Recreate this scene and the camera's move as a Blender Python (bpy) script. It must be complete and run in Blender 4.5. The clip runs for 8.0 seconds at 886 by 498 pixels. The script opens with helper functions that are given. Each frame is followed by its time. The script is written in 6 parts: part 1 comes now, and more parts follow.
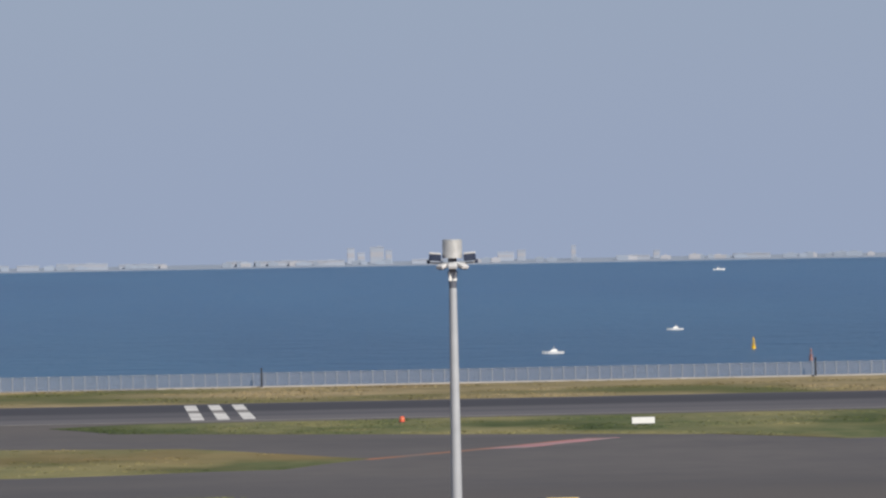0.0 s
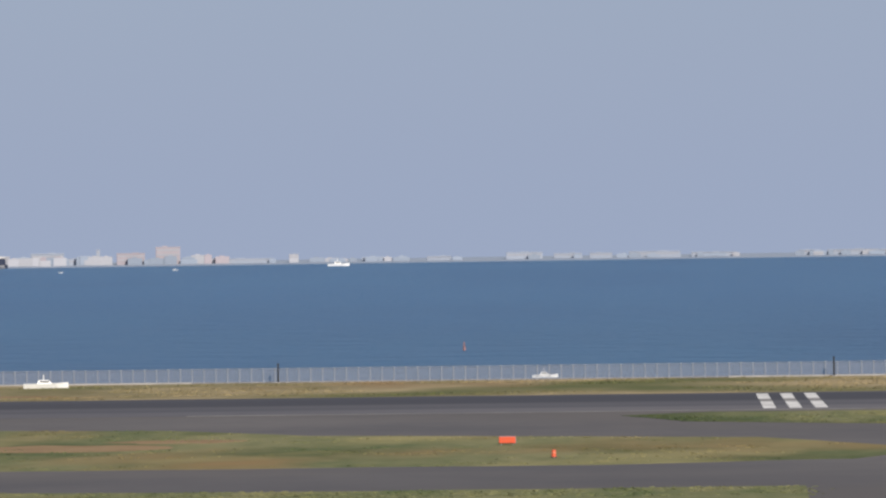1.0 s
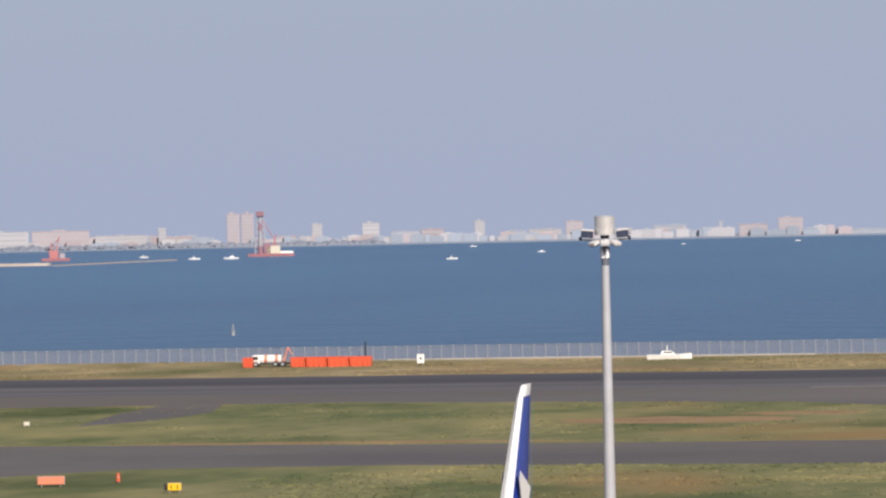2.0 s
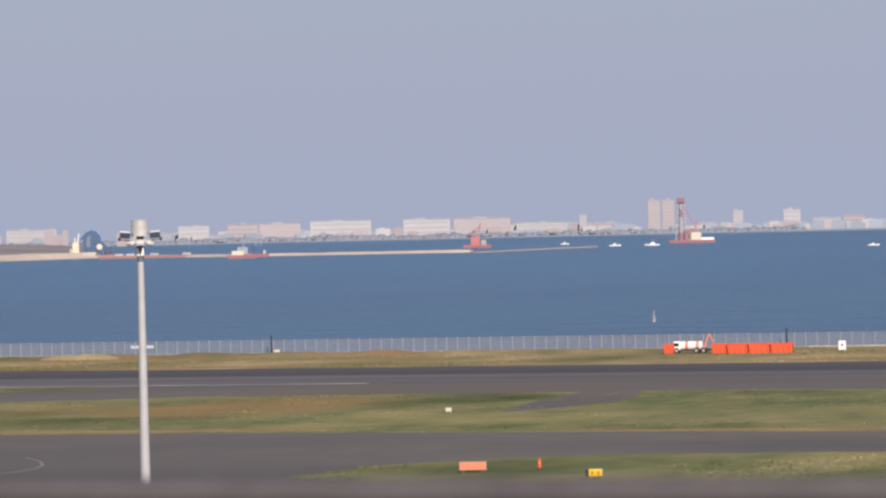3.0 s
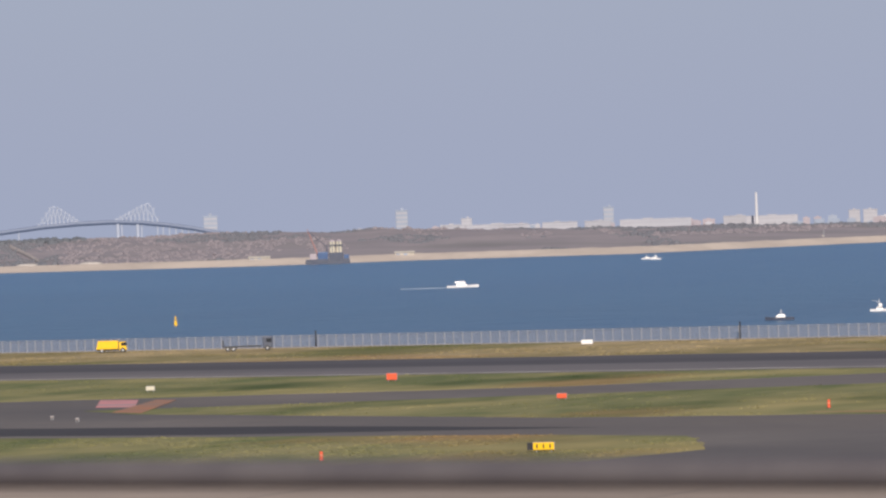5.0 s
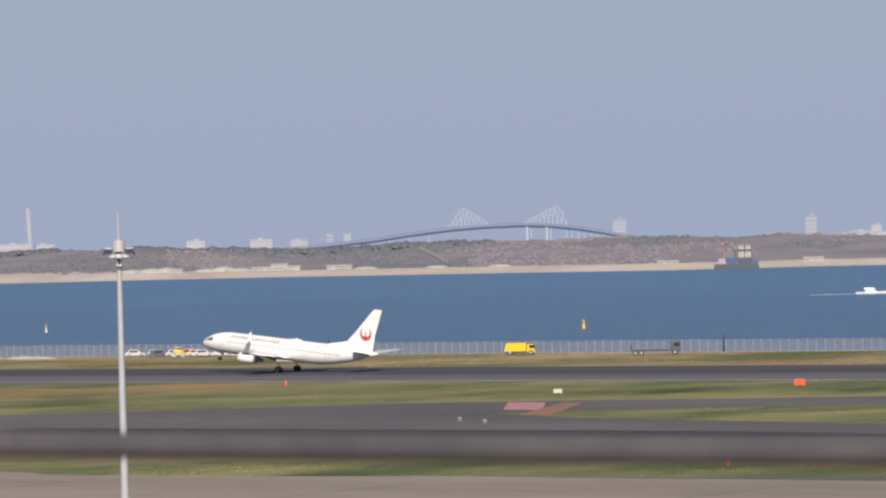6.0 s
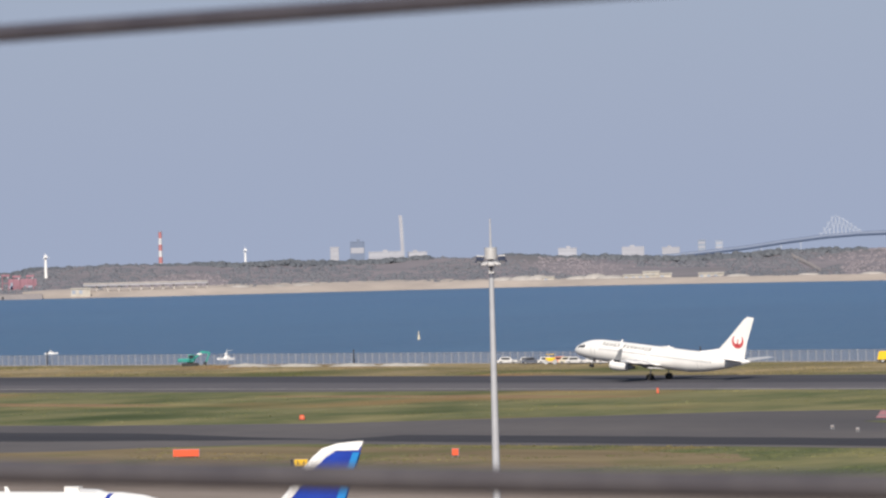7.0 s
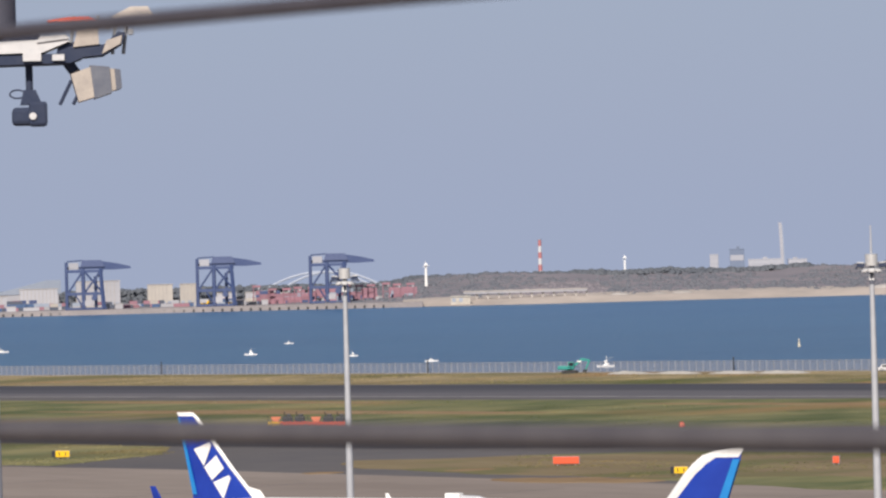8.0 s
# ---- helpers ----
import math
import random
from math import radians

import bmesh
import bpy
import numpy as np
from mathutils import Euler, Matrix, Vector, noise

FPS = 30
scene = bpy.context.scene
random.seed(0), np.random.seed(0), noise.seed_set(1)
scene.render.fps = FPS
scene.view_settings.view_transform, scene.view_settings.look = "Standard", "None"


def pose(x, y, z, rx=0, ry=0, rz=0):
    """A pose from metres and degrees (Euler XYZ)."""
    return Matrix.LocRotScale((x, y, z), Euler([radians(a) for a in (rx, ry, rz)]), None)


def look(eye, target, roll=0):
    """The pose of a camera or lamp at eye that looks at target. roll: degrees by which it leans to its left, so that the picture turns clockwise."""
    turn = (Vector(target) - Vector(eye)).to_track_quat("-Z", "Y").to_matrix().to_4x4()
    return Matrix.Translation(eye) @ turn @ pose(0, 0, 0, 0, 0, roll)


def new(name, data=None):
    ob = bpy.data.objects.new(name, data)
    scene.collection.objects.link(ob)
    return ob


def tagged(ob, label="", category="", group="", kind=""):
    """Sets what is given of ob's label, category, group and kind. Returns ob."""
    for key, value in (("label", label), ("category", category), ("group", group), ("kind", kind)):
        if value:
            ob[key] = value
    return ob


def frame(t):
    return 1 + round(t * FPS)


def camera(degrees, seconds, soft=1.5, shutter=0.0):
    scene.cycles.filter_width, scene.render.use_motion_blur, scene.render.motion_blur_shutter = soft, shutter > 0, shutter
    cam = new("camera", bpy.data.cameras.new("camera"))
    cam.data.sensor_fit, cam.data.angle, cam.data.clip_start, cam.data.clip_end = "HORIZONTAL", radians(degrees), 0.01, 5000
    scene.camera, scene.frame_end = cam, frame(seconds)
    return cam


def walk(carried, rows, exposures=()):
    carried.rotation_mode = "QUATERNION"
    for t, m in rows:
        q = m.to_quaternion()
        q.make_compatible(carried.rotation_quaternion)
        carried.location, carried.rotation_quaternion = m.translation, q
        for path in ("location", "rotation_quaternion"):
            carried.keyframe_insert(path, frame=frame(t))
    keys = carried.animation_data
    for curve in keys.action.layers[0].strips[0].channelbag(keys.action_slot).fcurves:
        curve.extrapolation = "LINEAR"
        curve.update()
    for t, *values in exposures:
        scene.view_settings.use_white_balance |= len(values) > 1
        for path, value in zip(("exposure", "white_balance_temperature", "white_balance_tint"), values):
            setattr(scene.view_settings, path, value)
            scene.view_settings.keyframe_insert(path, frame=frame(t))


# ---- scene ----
# ---------- camera ----------
cam = camera(11.19, 8.0, soft=2.4)
cam.data.dof.use_dof = True
cam.data.dof.focus_distance = 600
cam.data.dof.aperture_fstop = 22
RAIL_Z = 24.05          # height of the lower railing cable
# seconds, yaw, pitch, roll, height of the lens over the lower cable
PATH = [
    (0.0, -3.500, -0.125, 1.06, 0.1650), (0.1, -2.544, -0.138, 1.04, 0.1650), (0.2, -1.790, -0.143, 1.01, 0.1650), (0.3, -1.180, -0.155, 0.99, 0.1650),
    (0.4, -0.613, -0.160, 0.97, 0.1650), (0.5, 0.271, -0.158, 0.94, 0.1650), (0.6, 1.067, -0.155, 0.92, 0.1650), (0.7, 2.065, -0.149, 0.90, 0.1650),
    (0.8, 2.991, -0.149, 0.88, 0.1650), (0.9, 3.484, -0.155, 0.85, 0.1650), (1.0, 3.747, -0.163, 0.83, 0.1650), (1.1, 4.330, -0.178, 0.85, 0.1650),
    (1.2, 4.943, -0.201, 0.86, 0.1650), (1.3, 5.728, -0.223, 0.88, 0.1650), (1.4, 6.514, -0.258, 0.90, 0.1650), (1.5, 7.386, -0.287, 0.91, 0.1650),
    (1.6, 8.204, -0.315, 0.96, 0.1650), (1.7, 9.196, -0.340, 1.00, 0.1650), (2.8, 15.702, -0.447, 1.40, 0.1600), (3.0, 16.950, -0.454, 1.28, 0.1445),
    (3.1, 17.500, -0.464, 1.29, 0.1438), (3.2, 17.877, -0.481, 1.29, 0.1431), (3.3, 18.441, -0.498, 1.30, 0.1424), (3.4, 19.034, -0.516, 1.31, 0.1417),
    (3.5, 19.555, -0.529, 1.31, 0.1410), (3.6, 20.023, -0.533, 1.38, 0.1419), (3.7, 20.579, -0.533, 1.45, 0.1428), (3.8, 21.163, -0.533, 1.52, 0.1437),
    (3.9, 21.964, -0.521, 1.58, 0.1446), (4.0, 22.476, -0.516, 1.65, 0.1455), (4.2, 23.781, -0.500, 1.64, 0.1455), (5.3, 30.543, -0.327, 2.08, 0.1450),
    (5.4, 31.034, -0.304, 2.08, 0.1457), (5.5, 31.525, -0.279, 2.08, 0.1465), (5.6, 32.216, -0.252, 1.95, 0.1430), (5.7, 33.139, -0.200, 1.83, 0.1395),
    (5.8, 33.628, -0.177, 1.70, 0.1430), (5.9, 33.858, -0.195, 1.57, 0.1325), (6.0, 34.117, -0.185, 1.45, 0.1290), (6.1, 34.557, -0.178, 1.44, 0.1296),
    (6.2, 35.256, -0.166, 1.43, 0.1302), (6.3, 35.797, -0.160, 1.43, 0.1308), (6.4, 36.424, -0.143, 1.42, 0.1314), (6.5, 36.965, -0.128, 1.41, 0.1320),
    (6.6, 37.337, -0.103, 1.42, 0.1350), (6.7, 37.709, -0.074, 1.43, 0.1380), (6.8, 38.153, -0.046, 1.44, 0.1410), (6.9, 38.540, -0.011, 1.45, 0.1440),
    (7.0, 38.826, 0.026, 1.46, 0.1470), (7.1, 39.309, 0.063, 1.46, 0.1431), (7.2, 39.735, 0.097, 1.47, 0.1392), (7.3, 40.421, 0.132, 1.48, 0.1354),
    (7.4, 40.876, 0.166, 1.48, 0.1315), (7.5, 41.389, 0.190, 1.49, 0.1276), (7.6, 41.924, 0.206, 1.51, 0.1300), (7.7, 42.315, 0.223, 1.53, 0.1350),
    (7.8, 42.764, 0.235, 1.55, 0.1390), (7.9, 43.083, 0.241, 1.57, 0.1340), (8.0, 43.633, 0.249, 1.59, 0.1157)]
walk(cam, [(t, pose(0, 0, RAIL_Z + h, 90 + p, r, y)) for t, y, p, r, h in PATH],
     exposures=[(0.0, -.03, 6500, 9), (0.5, .03, 6530, 9), (1.0, .05, 6560, 10), (1.7, .16, 6760, 12), (2.8, .17, 6960, 15), (3.1, .12, 6980, 15), (3.6, -.06, 6800, 17), (4.0, -.21, 6750, 14), (4.2, -.32, 6700, 14),
                (4.5, -.10, 6750, 15), (5.3, .08, 6900, 15), (6.5, .08, 6650, 11), (7.5, .11, 6680, 12), (8.0, .09, 6660, 12.5)])

# ---------- sky and sun ----------
SUN_DIR = Vector((0.45, -0.68, 0.58)).normalized()
world = bpy.data.worlds.new("sky")
scene.world = world
world.use_nodes = True
wn = world.node_tree.nodes
sky = wn.new("ShaderNodeTexSky")
sky.sky_type = "NISHITA"
sky.sun_disc = False
sky.sun_elevation = math.asin(SUN_DIR.z)
sky.sun_rotation = math.atan2(SUN_DIR.x, SUN_DIR.y)
sky.altitude, sky.air_density, sky.dust_density, sky.ozone_density = 20, 1.0, 1.0, 2.0
wn["Background"].inputs["Strength"].default_value = 0.07
wl = world.node_tree.links
# haze: towards the horizon the sky turns an even grey blue
geo, sepz, hz, hmix = wn.new("ShaderNodeTexCoord"), wn.new("ShaderNodeSeparateXYZ"), wn.new("ShaderNodeMapRange"), wn.new("ShaderNodeMix")
wl.new(geo.outputs["Generated"], sepz.inputs[0])
wl.new(sepz.outputs["Z"], hz.inputs["Value"])
hz.interpolation_type = "SMOOTHSTEP"
hz.inputs["From Min"].default_value, hz.inputs["From Max"].default_value = -0.02, 0.30
hz.inputs["To Min"].default_value, hz.inputs["To Max"].default_value = 1.0, 0.0
hmix.data_type = "RGBA"
hmix.inputs["B"].default_value = (4.55, 5.45, 7.55, 1)
wl.new(hz.outputs[0], hmix.inputs["Factor"])
wl.new(sky.outputs[0], hmix.inputs["A"])
wl.new(hmix.outputs["Result"], wn["Background"].inputs["Color"])
sun = new("sun", bpy.data.lights.new("sun", "SUN"))
sun.data.energy, sun.data.angle, sun.data.color = 4.9, radians(0.6), (1.0, 0.94, 0.85)
sun.matrix_world = look(SUN_DIR * 100, (0, 0, 0))

# ---------- materials ----------
def material(name, colour, other=None, size=1.0, rough=0.6, metal=0.0, bump=0.0, stretch=(1, 1, 1), fine=6.0, spec=0.5, vary=0.0):
    """Two colours mixed by a coarse and a fine noise; size is the coarse grain in metres."""
    m = bpy.data.materials.new(name)
    m.use_nodes = True
    n, l = m.node_tree.nodes, m.node_tree.links
    b = n["Principled BSDF"]
    b.inputs["Roughness"].default_value, b.inputs["Metallic"].default_value = rough, metal
    b.inputs["Specular IOR Level"].default_value = spec
    other = other or tuple(c * 0.82 for c in colour)
    tc, mp = n.new("ShaderNodeTexCoord"), n.new("ShaderNodeMapping")
    mp.inputs["Scale"].default_value = [s / size for s in stretch]
    l.new(tc.outputs["Object"], mp.inputs["Vector"])
    a, f = n.new("ShaderNodeTexNoise"), n.new("ShaderNodeTexNoise")
    a.inputs["Scale"].default_value, a.inputs["Detail"].default_value = 1.0, 6.0
    f.inputs["Scale"].default_value, f.inputs["Detail"].default_value = fine, 3.0
    l.new(mp.outputs[0], a.inputs["Vector"])
    l.new(mp.outputs[0], f.inputs["Vector"])
    ad = n.new("ShaderNodeMath")
    ad.operation = "MULTIPLY_ADD"
    ad.inputs[1].default_value = 0.45
    l.new(f.outputs["Fac"], ad.inputs[0])
    l.new(a.outputs["Fac"], ad.inputs[2])
    ramp = n.new("ShaderNodeValToRGB")
    ramp.color_ramp.elements[0].position, ramp.color_ramp.elements[1].position = 0.55, 0.92
    ramp.color_ramp.elements[0].color, ramp.color_ramp.elements[1].color = (*colour, 1), (*other, 1)
    l.new(ad.outputs[0], ramp.inputs["Fac"])
    out = ramp.outputs["Color"]
    if vary:
        info, hsv = n.new("ShaderNodeObjectInfo"), n.new("ShaderNodeHueSaturation")
        mr = n.new("ShaderNodeMapRange")
        mr.inputs["To Min"].default_value, mr.inputs["To Max"].default_value = 1 - vary, 1 + vary
        l.new(info.outputs["Random"], mr.inputs["Value"])
        l.new(mr.outputs[0], hsv.inputs["Value"])
        l.new(out, hsv.inputs["Color"])
        out = hsv.outputs["Color"]
    l.new(out, b.inputs["Base Color"])
    if bump:
        bp = n.new("ShaderNodeBump")
        bp.inputs["Strength"].default_value, bp.inputs["Distance"].default_value = 0.6, bump
        l.new(f.outputs["Fac"], bp.inputs["Height"])
        l.new(bp.outputs["Normal"], b.inputs["Normal"])
    return m


M = dict(
    asphalt=material("asphalt", (.083, .076, .079), (.118, .106, .103), 34, .9, bump=.01, stretch=(.7, .7, 1), fine=9),
    concrete=material("apron_concrete", (.202, .163, .138), (.270, .222, .190), 30, .9, stretch=(.4, 1.2, 1), fine=8),
    grass=material("grass", (.095, .116, .053), (.208, .193, .100), 17, .95, bump=.10, stretch=(1.0, .42, 1), fine=6, spec=.1),
    verge=material("dry_verge", (.165, .142, .074), (.33, .262, .155), 20, .95, bump=.10, stretch=(.7, .6, 1), fine=6, spec=.1),
    white_line=material("white_marking", (.72, .70, .68), (.45, .43, .42), 6, .8, fine=10),
    faded_line=material("faded_marking", (.24, .225, .215), (.15, .14, .14), 12, .85),
    worn_line=material("worn_white_line", (.40, .38, .37), (.20, .19, .19), 14, .85, fine=8),
    pink=material("pink_marking", (.50, .20, .22), (.36, .17, .18), 6, .85),
    rust=material("rusty_marking", (.33, .13, .06), (.22, .12, .08), 6, .85),
    white_paint=material("white_paint", (.82, .81, .79), (.76, .75, .73), 3, .32, fine=5),
    grey_paint=material("grey_paint", (.22, .23, .25), (.30, .31, .33), 2, .4),
    dark=material("dark_rubber", (.02, .02, .022), (.035, .034, .033), .5, .7),
    glass_dark=material("dark_glazing", (.015, .018, .025), (.03, .035, .045), 1, .08),
    red=material("red_paint", (.58, .075, .085), (.52, .085, .09), 1, .4),
    wing_grey=material("wing_grey_paint", (.50, .51, .53), (.44, .45, .47), 2, .4),
    # white and cream set some steps darker than white_paint and cream
    aged_white=material("dull_white_paint", (.58, .57, .57), (.48, .48, .49), .5, .6),
    dull_cream=material("dull_cream_paint", (.44, .385, .335), (.34, .30, .27), .3, .6),
    lamp_grey=material("lamp_grey_paint", (.10, .11, .145), (.14, .15, .18), .3, .6),
    navy=material("navy_paint", (.010, .035, .28), (.013, .045, .33), 2, .3),
    sky_blue=material("light_blue_paint", (.012, .19, .52), (.016, .22, .54), 2, .3),
    ink=material("charcoal_lettering", (.08, .08, .085), (.13, .13, .135), .4, .5),
    steel=material("galvanised_steel", (.46, .47, .48), (.38, .39, .41), 1.2, .45, .35),
    mast=material("mast_paint", (.42, .43, .455), (.36, .37, .395), 2.5, .5, .1, fine=4),
    drum=material("drum_steel", (.74, .72, .69), (.60, .585, .56), .5, .30, .5),
    post=material("fence_post", (.33, .34, .37), (.26, .27, .30), 2, .8),
    # bluish near-black for lamps, trays and camera housings
    dark_gear=material("dark_equipment", (.034, .044, .078), (.046, .056, .09), .4, .9, spec=.15),
    # dark bluish copy of the drum steel, shade painted in for the nearest mast
    shade_drum=material("shaded_drum_steel", (.105, .105, .135), (.085, .085, .11), .5, .7, .2),
    cable=material("railing_cable", (.074, .067, .080), (.100, .091, .104), .06, .4, .3, fine=3),
    # lighter copy of cable, sunlight on the lower cable put into its colour
    sunlit_cable=material("sunlit_railing_cable", (.088, .080, .088), (.115, .105, .110), .06, .45, .2, fine=3),
    orange=material("orange_paint", (.74, .105, .040), (.62, .10, .045), 1.5, .5),
    pale_orange=material("faded_orange_paint", (.70, .24, .14), (.58, .20, .12), 1, .6),
    yellow=material("yellow_paint", (.82, .50, .010), (.72, .44, .015), 1.2, .45),
    teal=material("teal_paint", (.02, .27, .24), (.03, .22, .20), 1, .45),
    cream=material("cream_siding", (.60, .56, .45), (.50, .47, .38), 2, .7),
    black=material("black_paint", (.018, .02, .025), (.03, .03, .035), .6, .5),
    sand=material("shore_sand", (.48, .415, .365), (.37, .32, .285), 60, .95, stretch=(1, 1, 1), fine=6),
    # scrub and bush colours are paled and turned blue-violet: haze painted into the plants
    scrub=material("hazed_island_scrub", (.200, .188, .212), (.255, .232, .250), 90, .98, fine=7, spec=.1),
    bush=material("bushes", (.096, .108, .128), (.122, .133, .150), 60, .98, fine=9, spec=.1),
    slope_bush=material("hazed_slope_bushes", (.114, .123, .146), (.142, .148, .168), 60, .98, fine=9, spec=.1),
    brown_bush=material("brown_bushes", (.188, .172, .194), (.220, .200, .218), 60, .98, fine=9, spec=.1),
    # far shore colours down to far_window have distance haze mixed in, close to the sky
    far_white=material("hazed_pale_facade", (.375, .375, .405), (.325, .33, .365), 30, .8, fine=9, vary=.12),
    far_pink=material("hazed_pink_facade", (.36, .315, .34), (.325, .29, .32), 30, .8, fine=9, vary=.1),
    far_belt=material("hazed_far_trees", (.172, .195, .250), (.205, .225, .280), 60, .98, fine=9, spec=.1),
    far_faint=material("hazed_faint_facade", (.315, .345, .41), (.285, .32, .39), 30, .8, fine=9, vary=.08),
    far_grey=material("hazed_grey_facade", (.265, .305, .375), (.24, .28, .35), 30, .8, fine=9, vary=.12),
    far_window=material("hazed_window_band", (.335, .335, .37), (.31, .315, .35), 20, .5),
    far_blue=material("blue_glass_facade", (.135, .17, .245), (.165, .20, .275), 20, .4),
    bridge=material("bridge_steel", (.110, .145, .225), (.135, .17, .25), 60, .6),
    # truss steel paled towards the sky to paint in the haze
    bridge_white=material("hazed_truss_steel", (.37, .41, .49), (.34, .38, .46), 60, .6),
    crane_blue=material("crane_blue", (.034, .058, .150), (.048, .074, .17), 10, .5),
    rust_hull=material("rust_red_hull", (.32, .165, .15), (.26, .145, .135), 6, .7),
    # dark colour lifted towards blue; it includes haze painted for the distant barges
    hull_dark=material("dark_hull", (.055, .068, .105), (.075, .088, .12), 3, .6),
    hull_blue=material("blue_machinery", (.04, .085, .19), (.055, .11, .22), 4, .5),
    foam=material("wake_foam", (.55, .60, .65), (.28, .36, .44), 3, .9),
    # red dulled towards magenta, with the haze over the quay put into it
    far_red=material("hazed_red", (.29, .145, .180), (.245, .135, .170), 8, .8, vary=.15),
    far_tan=material("tan_warehouse_wall", (.40, .37, .335), (.35, .325, .30), 8, .8, vary=.08),
    chalk=material("pale_sand_pile", (.48, .45, .405), (.35, .33, .295), 3, .95, fine=5, bump=.05),
    chimney_red=material("weathered_red", (.45, .165, .165), (.39, .16, .16), 8, .8),
    dull_red=material("dull_red_steel", (.32, .13, .15), (.27, .12, .135), 8, .8),
    dirt=material("bare_dirt", (.215, .142, .082), (.285, .20, .115), 8, .95, spec=.1),
    pale_dirt=material("pale_dirt", (.235, .195, .105), (.33, .275, .165), 14, .95, spec=.1),
    quay=material("quay_concrete", (.30, .268, .262), (.235, .215, .215), 18, .9, fine=8),
    worn=material("worn_ground", (.170, .130, .080), (.235, .188, .110), 16, .95, stretch=(.4, 1.5, 1), fine=7, spec=.1),
    stone=material("seawall_concrete", (.40, .375, .355), (.30, .285, .275), 5, .9),
)


def runway_material():
    """Asphalt with the dark, tyre-rubbed half of the runway along it."""
    m = material("runway_asphalt", (.088, .083, .094), (.115, .107, .115), 36, .9, bump=.01, stretch=(.45, .9, 1), fine=9)
    n, l = m.node_tree.nodes, m.node_tree.links
    b = n["Principled BSDF"]
    old = b.inputs["Base Color"].links[0].from_socket
    tc, mp, nz = n.new("ShaderNodeTexCoord"), n.new("ShaderNodeMapping"), n.new("ShaderNodeTexNoise")
    mp.inputs["Scale"].default_value = (.004, .05, 1)
    nz.inputs["Scale"].default_value, nz.inputs["Detail"].default_value = 1, 4
    sep, add = n.new("ShaderNodeSeparateXYZ"), n.new("ShaderNodeMath")
    l.new(tc.outputs["Object"], mp.inputs[0])
    l.new(mp.outputs[0], nz.inputs["Vector"])
    l.new(tc.outputs["Object"], sep.inputs[0])
    add.operation = "MULTIPLY_ADD"
    add.inputs[1].default_value = 26
    l.new(nz.outputs["Fac"], add.inputs[0])
    l.new(sep.outputs["Y"], add.inputs[2])
    band = n.new("ShaderNodeValToRGB")
    mr = n.new("ShaderNodeMapRange")
    mr.inputs["From Min"].default_value, mr.inputs["From Max"].default_value = 630, 700
    l.new(add.outputs[0], mr.inputs["Value"])
    e = band.color_ramp.elements
    e[0].position, e[1].position = .36, .50
    e[0].color, e[1].color = (0, 0, 0, 1), (1, 1, 1, 1)
    far = band.color_ramp.elements.new(.86)
    far.color = (1, 1, 1, 1)
    end = band.color_ramp.elements.new(.98)
    end.color = (.25, .25, .25, 1)
    l.new(mr.outputs[0], band.inputs["Fac"])
    mix = n.new("ShaderNodeMix")
    mix.data_type = "RGBA"
    l.new(band.outputs["Color"], mix.inputs["Factor"])
    l.new(old, mix.inputs["A"])
    mix.inputs["B"].default_value = (.040, .038, .048, 1)
    l.new(mix.outputs["Result"], b.inputs["Base Color"])
    return m


